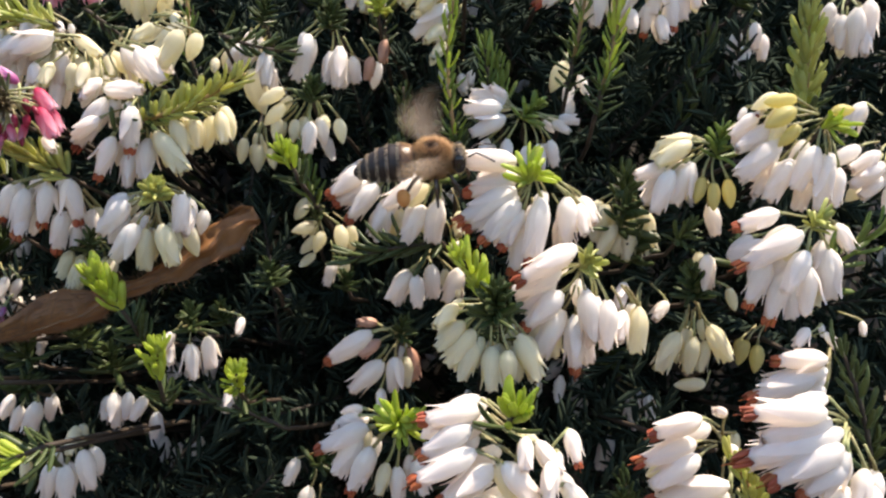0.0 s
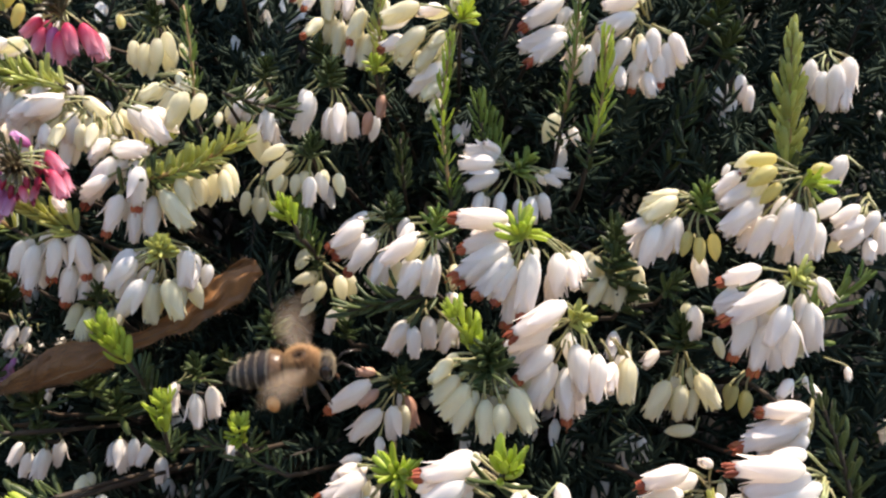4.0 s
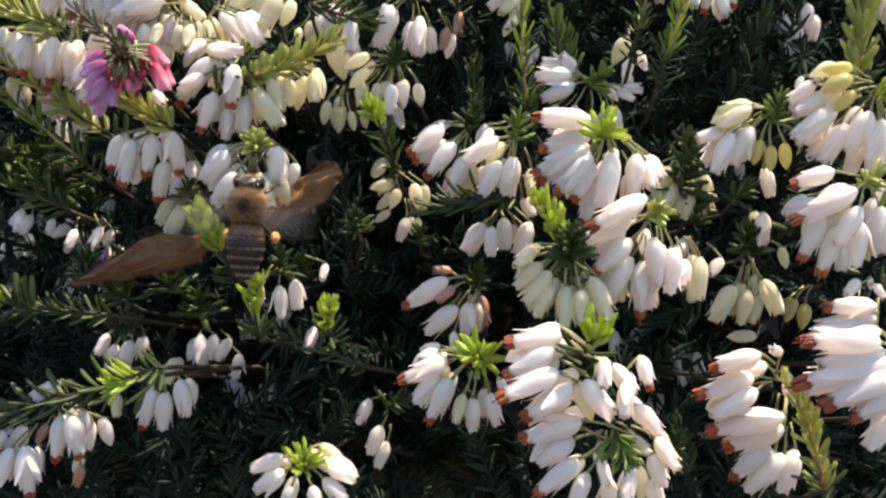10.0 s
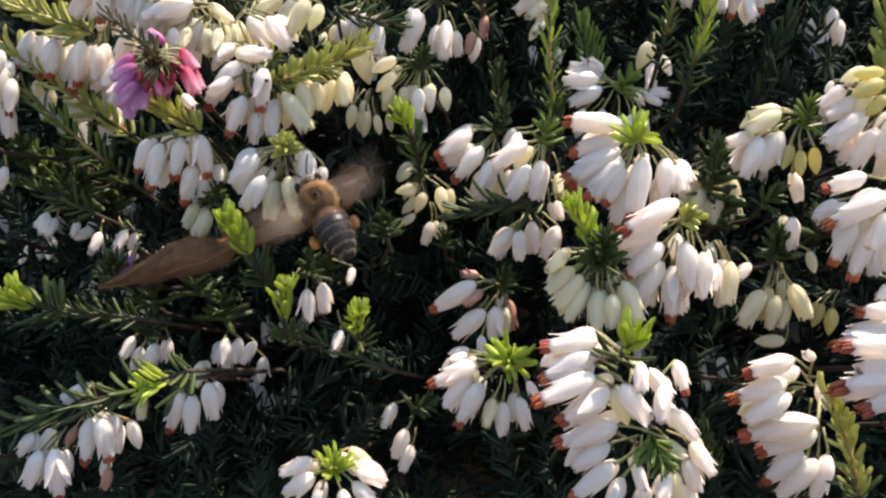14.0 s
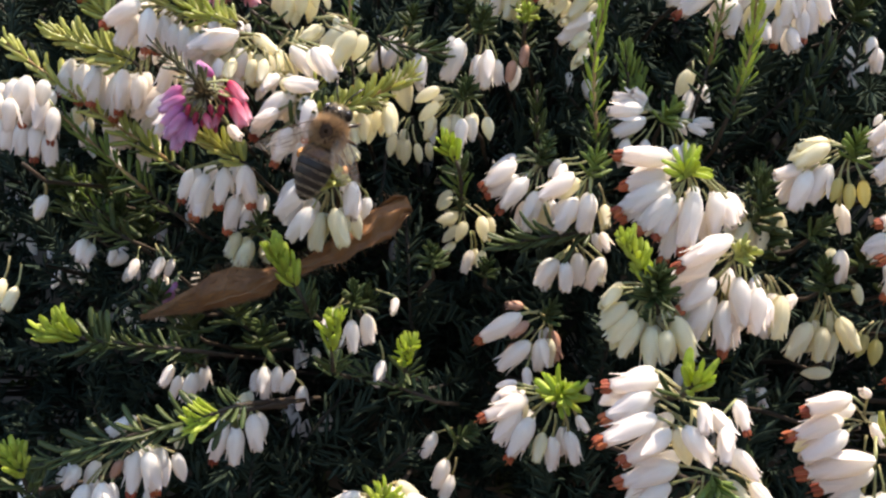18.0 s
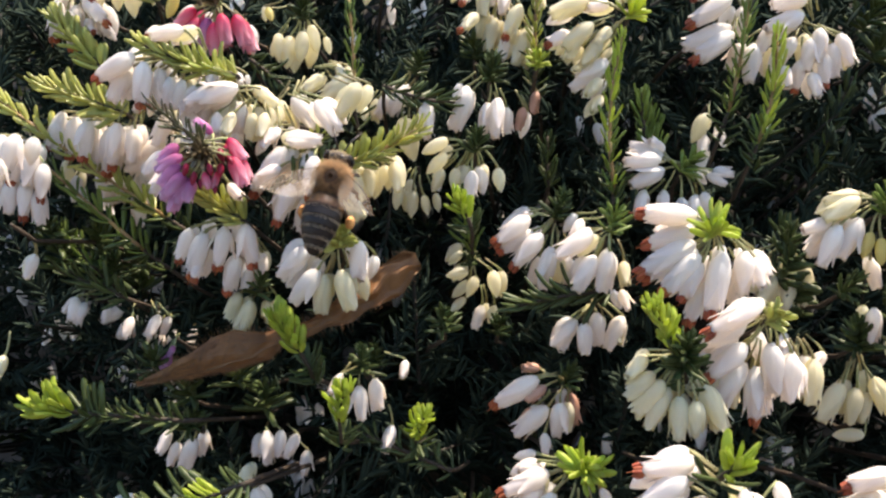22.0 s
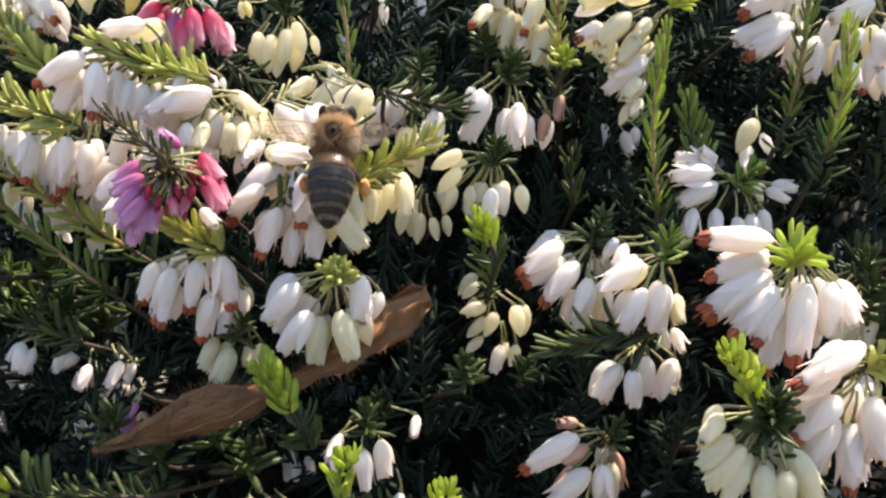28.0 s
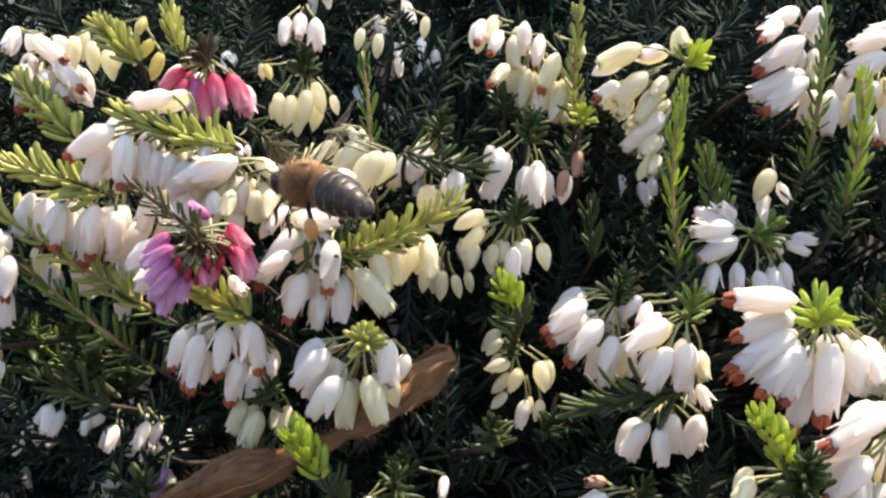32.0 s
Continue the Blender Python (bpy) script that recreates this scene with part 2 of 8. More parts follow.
def lathe(profile, sides, ripple=0.0, lobes=4):
    """Verts and faces of a turned form; profile: rows of (z, radius)."""
    verts, faces = [], []
    for z, r in profile:
        for k in range(sides):
            a = 2 * math.pi * k / sides
            q = r * (1 + ripple * math.cos(lobes * a))
            verts.append(Vector((q * math.cos(a), q * math.sin(a), z)))
    for i in range(len(profile) - 1):
        for k in range(sides):
            a, b = i * sides + k, i * sides + (k + 1) % sides
            faces.append((a, b, b + sides, a + sides))
    faces.append(tuple(range(sides)))
    faces.append(tuple(range((len(profile) - 1) * sides, len(profile) * sides))[::-1])
    return verts, faces


def ellipsoid(size, centre=(0, 0, 0), sides=12, rings=8):
    rows = [(math.cos(math.pi * (i + 0.5) / rings), math.sin(math.pi * (i + 0.5) / rings)) for i in range(rings)]
    v, f = lathe(rows, sides)
    return [Vector((p.x * size[0] + centre[0], p.y * size[1] + centre[1], p.z * size[2] + centre[2])) for p in v], [tuple(reversed(q)) for q in f]


def aim(place, way, twist=0.0, size=1.0):
    """A pose whose local -Z points along way."""
    q = Vector(way).to_track_quat("-Z", "Y")
    return Matrix.Translation(place) @ q.to_matrix().to_4x4() @ Matrix.Rotation(twist, 4, "Z") @ Matrix.Scale(size, 4)


# ---- heather: meshes of its parts, one unit long ----
def sepal_mesh(seed, kind):
    """One of the four petal-like sepals: a keeled boat over a quarter of the bell, tapering to a free point."""
    rnd = random.Random(seed)
    verts, faces = [], []
    rows, cols = 10, 7
    flare, skew, long = rnd.uniform(0.0, 0.14), rnd.uniform(-0.16, 0.16), rnd.uniform(0.82, 1.0)
    profile = (0.055, 0.150, 0.205, 0.230, 0.236, 0.230, 0.216, 0.200, 0.188, 0.182)
    for i in range(rows):
        s = i / (rows - 1)
        radius = profile[i] + flare * max(0, s - 0.55) ** 1.6 * 3.6
        half = math.pi / 4 * 1.2 * (1 - max(0, (s - 0.34) / 0.66) ** 1.6 * 0.94)
        for j in range(cols):
            u = j / (cols - 1) * 2 - 1
            a = u * half + skew * max(0, s - 0.5) * 0.8
            rr = radius * (1 - 0.03 * u * u) + 0.010 * (1 - abs(u)) ** 3 + 0.012 * u ** 6
            verts.append(Vector((rr * math.cos(a), rr * math.sin(a), -s * long)))
    for i in range(rows - 1):
        for j in range(cols - 1):
            a = i * cols + j
            faces.append((a, a + cols, a + cols + 1, a + 1))
    return mesh_of("sepal", verts, faces, PETAL[kind])


def curled_sepal_mesh(kind):
    """A sepal that has bent away from the bell, its thin tip curving outwards."""
    verts, faces = [], []
    rows, cols = 9, 5
    for i in range(rows):
        s = i / (rows - 1)
        x = 0.06 + 0.20 * math.sin(min(1, s * 2.2) * 1.5) + 0.30 * max(0, s - 0.35) ** 1.5
        z = -0.80 * s + 0.16 * max(0, s - 0.6) ** 1.4
        half = 0.145 * math.sin(math.pi * (0.14 + 0.84 * s ** 0.8)) ** 0.9 + 0.008
        for j in range(cols):
            u = j / (cols - 1) * 2 - 1
            verts.append(Vector((x - 0.05 * u * u * (1 - 0.5 * s), u * half, z)))
    n = len(verts)
    verts += [v + Vector((-0.014, 0, -0.006)) for v in verts]
    for i in range(rows - 1):
        for j in range(cols - 1):
            a = i * cols + j
            faces += [(a, a + cols, a + cols + 1, a + 1), (n + a, n + a + 1, n + a + cols + 1, n + a + cols)]
    return mesh_of("sepal", verts, faces, PETAL[kind])


def corolla_mesh(kind):
    """The urn of the bell, narrowed to a mouth of four short lobes."""
    v, f = lathe([(0.0, 0.05), (-0.10, 0.12), (-0.26, 0.182), (-0.45, 0.200), (-0.62, 0.192), (-0.78, 0.166), (-0.90, 0.142), (-0.985, 0.146), (-0.94, 0.10)], 16, 0.03)
    v = [Vector((p.x, p.y, p.z * (1 + 0.03 * math.cos(4 * math.atan2(p.y, p.x)) * (p.z < -0.85)))) for p in v]
    return mesh_of("corolla", v, f, PETAL[kind])


def bud_mesh(kind, seed):
    """A closed bud: four sepals that meet in shallow seams."""
    rnd = random.Random(seed)
    fat, sides = rnd.uniform(0.9, 1.08), 20
    rows = [(-0.01, 0.06), (-0.06, 0.13), (-0.17, 0.195 * fat), (-0.34, 0.24 * fat), (-0.52, 0.235 * fat), (-0.70, 0.195), (-0.85, 0.125), (-0.95, 0.06), (-1.0, 0.018)]
    v, f = lathe(rows, sides)
    bend, turn = rnd.uniform(-0.1, 0.1), rnd.uniform(-0.5, 0.5)
    shaped = []
    for p in v:
        a = math.atan2(p.y, p.x)
        seam = 1 - 0.10 * max(0.0, math.cos(4 * a)) ** 3 * min(1, -p.z * 4)
        q = Vector((p.x * seam, p.y * seam, p.z))
        q.rotate(Matrix.Rotation(turn * p.z, 3, "Z"))
        shaped.append(q + Vector((bend * p.z * p.z, 0, 0)))
    return mesh_of("bud", shaped, f, PETAL[kind])


def anthers_mesh(seed):
    """Eight pollen sacs packed in a crown that stands out of the bell's mouth, and the style."""
    rnd = random.Random(seed)
    pieces = []
    for k in range(8):
        a = 2 * math.pi * k / 8 + rnd.uniform(-0.15, 0.15)
        r = rnd.uniform(0.075, 0.115)
        v, f = ellipsoid((0.047, 0.047, 0.12), (0, 0, 0), 6, 5)
        c = Vector((r * math.cos(a), r * math.sin(a), -1.01 - rnd.uniform(0, 0.06)))
        tilt = Euler((-math.sin(a) * 0.16, math.cos(a) * -0.16, 0)).to_matrix()
        pieces.append(([tilt @ p + c for p in v], f))
    pieces.append(tube([(0, 0, -0.85), (0.01, 0, -1.08), (0.03, 0.01, -1.26)], [0.012, 0.01, 0.013], 5))
    v, f = joined(pieces)
    return mesh_of("anther_ring", v, f, ANTHER)


def pedicel_mesh():
    v, f = tube([(0, 0, 0), (0.06, 0, -0.35), (0.05, 0.02, -0.7), (0, 0, -1)], [0.05, 0.045, 0.05, 0.075], 5)
    return mesh_of("pedicel", v, f, PEDICEL)


def leaf_mesh(kind, seed):
    """A needle leaf: blunt, thick, bowed, with a shallow furrow beneath."""
    rnd = random.Random(seed)
    bow, wide = rnd.uniform(0.05, 0.38), rnd.uniform(0.088, 0.12) * (1.3 if kind == "yellowed" else 1.0)
    verts, faces, ring = [], [], 6
    for s, w in ((0, 0.4), (0.14, 0.72), (0.42, 0.95), (0.75, 1.0), (0.92, 0.78), (0.995, 0.3)):
        for k in range(ring):
            a = 2 * math.pi * (k + 0.5) / ring
            y = math.sin(a) * 0.62
            verts.append(Vector((math.cos(a) * wide * w, bow * s * s * 0.9 + y * wide * w, -s)))
    for i in range(5):
        for k in range(ring):
            a, b = i * ring + k, i * ring + (k + 1) % ring
            faces.append((a, b, b + ring, a + ring))
    faces += [tuple(range(ring)), tuple(range(5 * ring, 6 * ring))[::-1]]
    return mesh_of("leaf", verts, faces, LEAF[kind])


OPEN_KINDS = ("white", "cream", "pink", "lilac", "withered")
SEPALS = {k: [sepal_mesh(s, k) for s in (1, 5, 9, 12, 17)] for k in OPEN_KINDS}
CURLED = {k: curled_sepal_mesh(k) for k in OPEN_KINDS}
COROLLA = {k: corolla_mesh(k) for k in OPEN_KINDS}
BUDS = {k: [bud_mesh(k, s) for s in (2, 3, 4)] for k in ("cream", "yellow", "white", "pink", "lilac", "crimson", "withered")}
ANTHERS = [anthers_mesh(s) for s in (1, 2, 3)]
PEDICELS = pedicel_mesh()
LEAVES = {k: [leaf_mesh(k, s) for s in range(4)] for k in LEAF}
MM = 0.001
BACK = Vector((0.0, 0.05, -0.018))
dice = random.Random(11)


def sprig(x, y, z, label, leaf_kind="", leaves=0, leaf_mm=3.0, axis=(0, 0, 1), spread=1.2):
    """A flowering tip: a stem that runs back into the bush and a tuft of needle leaves at its head. Returns the thing."""
    head = Vector((x, y, z)) * MM
    thing = tagged(new("heather_sprig"), label, "flower sprig", "sprigs of the heather bush")
    thing.location = head
    bend = Vector((dice.uniform(-0.008, 0.008), 0, dice.uniform(-0.004, 0.004)))
    pts = [Vector((0, 0, 0)), BACK * 0.12 + Vector((0, 0, -0.001)), BACK * 0.4 + bend * 0.5, BACK + bend, BACK * 1.6 + bend * 1.6]
    v, f = tube(pts, [0.00025, 0.0003, 0.00035, 0.0004, 0.0005], 6)
    part("stem", mesh_of("stem", v, f, STEM), thing)
    along = Vector(axis).normalized()
    leaves = int(leaves * 1.35)
    across = along.orthogonal().normalized()
    cone = leaf_kind in ("mature", "fresh")
    for k in range(leaves):
        if cone:
            s = (k + dice.random()) / leaves
            out = across.copy()
            out.rotate(Matrix.Rotation(k * 2.4 + dice.uniform(-0.3, 0.3), 3, along))
            way = (out * (1.0 - 0.45 * s) + along * (0.15 + 1.0 * s + dice.uniform(-0.2, 0.3)) + Vector((0, -0.2, 0))).normalized()
            at = along * (leaf_mm * MM * (0.95 * s - 0.2)) - way * 0.0002
            size = leaf_mm * MM * dice.uniform(0.75, 1.1) * (1 - 0.4 * s)
        else:
            way = along.copy()
            way.rotate(Euler([dice.gauss(0, spread * 0.55) for _ in range(3)]))
            way = (way + Vector((0, -0.25, 0))).normalized()
            at = along * (0.0012 * (k / leaves - 0.3)) - way * 0.0002
            size = leaf_mm * MM * dice.uniform(0.7, 1.3)
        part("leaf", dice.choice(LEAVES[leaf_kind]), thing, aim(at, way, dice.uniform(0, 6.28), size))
    return thing


def bell(thing, kind, x, y, z, dx, dy, dz, anthers=True):
    """An open flower that hangs from (x, y, z) along (dx, dy, dz), millimetres."""
    at, way = Vector((x, y, z)) * MM - thing.location, Vector((dx, dy, dz)) * MM
    size = way.length
    twist = dice.uniform(0, 1.5)
    girth = min(0.96, (0.0051 / size) ** 0.75)
    flower = part("flower", COROLLA[kind], thing, aim(at, way, twist, size) @ Matrix.Diagonal((girth, girth, 1, 1)))
    for k in range(4):
        bent = kind == "white" and dice.random() < 0.14
        me = CURLED[kind] if bent else dice.choice(SEPALS[kind])
        part("sepal", me, flower, Matrix.Rotation(k * math.pi / 2, 4, "Z") @ Matrix.Diagonal((1.05, 1.05, 1, 1) if k % 2 else (0.985, 0.985, 0.97, 1)))
    if anthers:
        part("anther_ring", dice.choice(ANTHERS), flower, Matrix.Rotation(dice.uniform(0, 6), 4, "Z"))
    stalk(thing, flower, at, way)
    return flower


def bud(thing, kind, x, y, z, dx, dy, dz):
    """A closed flower bud."""
    at, way = Vector((x, y, z)) * MM - thing.location, Vector((dx, dy, dz)) * MM
    flower = part("bud", dice.choice(BUDS[kind]), thing, aim(at, way, dice.uniform(0, 6.28), way.length))
    stalk(thing, flower, at, way)
    return flower


def stalk(thing, flower, at, way):
    """The short stalk from the flower's top towards the stem."""
    home = -at + Vector((0, 0.001, -0.0002))
    reach = min(home.length, 0.0032)
    home = (home.normalized() * 2 - way.normalized()).normalized() * max(reach, 0.001)
    local = flower.matrix_basis.inverted()
    top = local @ (at + home)
    part("pedicel", PEDICELS, flower, aim(top, local @ at - top, 0, (local @ at - top).length) if (local @ at - top).length > 1e-6 else Matrix())


def shoot(x0, y0, z0, x1, y1, z1, leaves, leaf_mm, kind, label):
    """A leafy shoot from its base to its tip, with whorls of needle leaves; the base runs back into the bush."""
    base, tip = Vector((x0, y0, z0)) * MM, Vector((x1, y1, z1)) * MM
    thing = tagged(new("heather_shoot"), label, "heather shoot", "leafy shoots of the heather bush")
    thing.location = base
    line = tip - base
    side = line.cross(Vector((0, 1, 0))).normalized() * line.length * dice.uniform(-0.06, 0.06)
    place = lambda s: line * s + side * math.sin(s * 3.1)
    tall = line.length > 0.013 and kind in ("young", "yellowed", "fresh")
    low = (0.12 if kind == "yellowed" else 0.3) if tall else 0.0
    foot = [BACK * 1.3 + line * -low * 1.3, BACK * 0.6 + line * (-0.2 - low), BACK * 0.15 + line * (-0.08 - low), place(0)]
    v, f = tube(foot, [0.0004, 0.00034, 0.0003, 0.0003], 6)
    part("stem", mesh_of("stem", v, f, STEM), thing)
    v, f = tube([place(s / 6) for s in range(7)], [0.00032 - 0.000025 * s for s in range(7)], 6)
    part("stem", mesh_of("stem", v, f, STEM_YOUNG if tall else STEM), thing)
    along = line.normalized()
    across = along.orthogonal().normalized()
    leaves, leaf_mm = (int(leaves * 1.45), leaf_mm * 0.87) if kind == "yellowed" else (int(leaves * 1.1), leaf_mm)
    if tall and kind != "yellowed":
        leaves, leaf_mm = int(leaves * 0.9), leaf_mm * 0.8
    whorls = max(3, leaves // 4)
    tip_only = kind == "young" and line.length < 0.013
    if tip_only:
        leaves, leaf_mm = int(leaves * 1.5), leaf_mm * 1.15
    for k in range(leaves):
        s = ((k // 4) + dice.uniform(-0.2, 0.2)) / whorls
        if tip_only:
            s = 0.45 + 0.6 * s
        near_tip = s ** 3
        out = across.copy()
        out.rotate(Matrix.Rotation(k * 1.571 + (k // 4) * 0.785 + dice.uniform(-0.3, 0.3), 3, along))
        lift = (0.75 + 0.35 * s) + 1.6 * near_tip + dice.uniform(-0.35, 0.5)
        way = (out + along * lift + Vector((0, -0.1, 0.1))).normalized()
        if tip_only:
            way = (out * dice.uniform(0.3, 1.0) + along * 0.7 + Vector((0, -0.35, 0.2))).normalized()
        size = leaf_mm * MM * dice.uniform(0.62, 1.15) * (1 - 0.3 * min(1, near_tip))
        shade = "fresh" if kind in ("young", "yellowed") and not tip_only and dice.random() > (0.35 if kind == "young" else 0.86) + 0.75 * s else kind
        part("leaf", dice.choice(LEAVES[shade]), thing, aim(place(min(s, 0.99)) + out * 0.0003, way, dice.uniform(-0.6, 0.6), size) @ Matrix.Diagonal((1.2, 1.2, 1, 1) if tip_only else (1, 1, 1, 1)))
    if tall:
        for k in range(leaves // 3):
            out = across.copy()
            out.rotate(Matrix.Rotation(k * 2.35, 3, along))
            way = (out + along * dice.uniform(0.1, 0.7)).normalized()
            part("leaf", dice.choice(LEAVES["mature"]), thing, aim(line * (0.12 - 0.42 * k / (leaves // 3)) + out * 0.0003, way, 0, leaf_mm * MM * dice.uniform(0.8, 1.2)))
    if tip_only:
        for k in range(leaves // 3):
            out = across.copy()
            out.rotate(Matrix.Rotation(k * 2.2, 3, along))
            way = (out + along * dice.uniform(0.3, 0.8)).normalized()
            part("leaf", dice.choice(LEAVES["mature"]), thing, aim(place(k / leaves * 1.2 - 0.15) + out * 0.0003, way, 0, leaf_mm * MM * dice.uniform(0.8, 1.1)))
    return thing

FACE_A, FACE_X, FACE_Z = 0.0078, -0.1135, 0.4190  # the bush's flowering face: y = A + X x + Z z
LEAF_LINE = [Vector(p) * 0.001 for p in ((-59.8, 109.0, 227.4), (-55.1, 108.2, 228.5), (-50.7, 107.6, 229.8), (-46.6, 107.5, 231.3), (-42.9, 108.0, 232.5), (-39.0, 109.0, 234.6), (-34.8, 110.5, 236.1), (-30.5, 112.0, 238.6), (-26.7, 113.5, 241.9), (-22.3, 115.0, 244.4))]


# ---- ground and the dark shell for the bush's shaded inside ----
def ground():
    verts, faces = [], []
    radii = [0.0, 0.15, 0.3, 0.6, 1.2, 3, 10, 60, 600]
    sides = 40
    for r in radii:
        for k in range(sides):
            a = 2 * math.pi * k / sides
            x, y = r * math.cos(a), 0.3 + r * math.sin(a)
            verts.append((x, y, 0.012 * noise.noise((x * 6, y * 6, 0)) * min(1, r * 2)))
    for i in range(len(radii) - 1):
        for k in range(sides):
            a, b = i * sides + k, i * sides + (k + 1) % sides
            faces.append((a, b, b + sides, a + sides))
    tagged(new("ground", mesh_of("ground", verts, faces, SOIL)), "bare brown garden soil round the heather bush", "ground", kind="structure")


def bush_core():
    """A dark closed shell for the bush's shaded inside of old wood and dead needles, behind its living face."""
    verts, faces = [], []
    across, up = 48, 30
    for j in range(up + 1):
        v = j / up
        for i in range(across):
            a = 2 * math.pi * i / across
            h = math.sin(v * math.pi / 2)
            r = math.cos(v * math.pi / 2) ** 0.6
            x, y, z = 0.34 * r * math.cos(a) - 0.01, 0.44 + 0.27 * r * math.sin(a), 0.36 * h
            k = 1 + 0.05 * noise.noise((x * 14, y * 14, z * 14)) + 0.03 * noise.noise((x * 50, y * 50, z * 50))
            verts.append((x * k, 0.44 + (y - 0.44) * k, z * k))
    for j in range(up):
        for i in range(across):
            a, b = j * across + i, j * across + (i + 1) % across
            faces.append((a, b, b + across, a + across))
    tagged(new("bush_core", mesh_of("bush_core", verts, faces, SHADED_LITTER)), "dark shell standing in for the shaded old wood inside the heather bush", "bush", kind="stuff")


def thicket():
    """The needle foliage behind and round the flowering face: thousands of leaves on small shoots, joined."""
    rng = np.random.default_rng(5)
    ring, rows = 3, ((0.0, 0.5), (0.45, 1.0), (1.0, 0.25))
    tv, tf = [], []
    for s, w in rows:
        for k in range(ring):
            a = 2 * math.pi * k / ring
            tv.append((0.12 * w * math.cos(a), 0.085 * w * math.sin(a), s))
    for i in range(2):
        for k in range(ring):
            a, b = i * ring + k, i * ring + (k + 1) % ring
            tf.append((a, b, b + ring, a + ring))
    tv, tf = np.array(tv), np.array(tf)
    count, per = 3400, 36
    near = rng.random(count) < 0.72
    x = np.where(near, rng.uniform(-0.125, 0.10, count), rng.uniform(-0.22, 0.2, count))
    z = np.where(near, rng.uniform(0.165, 0.325, count), rng.uniform(0.08, 0.34, count))
    deep = rng.random(count) ** 1.1 * 0.075
    y = FACE_A + FACE_X * x + FACE_Z * z + 0.019 + deep + np.maximum(0, z - 0.285) * 1.1
    base = np.stack([x, y, z], 1)
    axis = rng.normal(0, 0.5, (count, 3)) + np.array([0, -0.55, 0.6])
    axis /= np.linalg.norm(axis, axis=1)[:, None]
    length = rng.uniform(0.012, 0.024, count)
    base = base - axis * length[:, None] * 0.6
    s = np.tile((np.arange(per) + 0.5) / per, (count, 1))
    centre = base[:, None] + axis[:, None] * (s * length[:, None])[..., None]
    out = rng.normal(0, 1, (count, per, 3))
    out -= (out * axis[:, None]).sum(-1, keepdims=True) * axis[:, None]
    out /= np.linalg.norm(out, axis=-1, keepdims=True)
    way = out + axis[:, None] * (0.6 + 1.2 * s[..., None] ** 3)
    way /= np.linalg.norm(way, axis=-1, keepdims=True)
    centre, way = centre.reshape(-1, 3), way.reshape(-1, 3)
    size = rng.uniform(0.0028, 0.0046, len(way))
    side = np.cross(way, rng.normal(0, 1, way.shape))
    side /= np.linalg.norm(side, axis=1)[:, None]
    third = np.cross(way, side)
    verts = centre[:, None] + size[:, None, None] * (tv[None, :, 0:1] * side[:, None] + tv[None, :, 1:2] * third[:, None] + tv[None, :, 2:3] * way[:, None])
    faces = (tf[None] + (np.arange(len(way)) * len(tv))[:, None, None]).reshape(-1, 4)
    me = bpy.data.meshes.new("thicket")
    me.from_pydata(verts.reshape(-1, 3), [], faces)
    me.polygons.foreach_set("use_smooth", [True] * len(me.polygons))
    # the needles' shade inside the bush is partly painted, by this darker green
    me.materials.append(THICKET_SHADED)
    bush = tagged(new("heather_foliage", me), "dense green needle foliage of the heather bush, darkened in colour for its deep shade", "heather bush", kind="stuff")
    pieces = []
    for k in range(0, count, 4):
        b, a = Vector(base[k]), Vector(axis[k])
        pieces.append(tube([b + BACK * 0.7, b, b + a * length[k] * 0.6, b + a * length[k]], [0.0004, 0.00035, 0.0003, 0.0002], 4))
    v, f = joined(pieces)
    part("twigs", mesh_of("twigs", v, f, OLD_WOOD), bush, label="brown woody twigs")


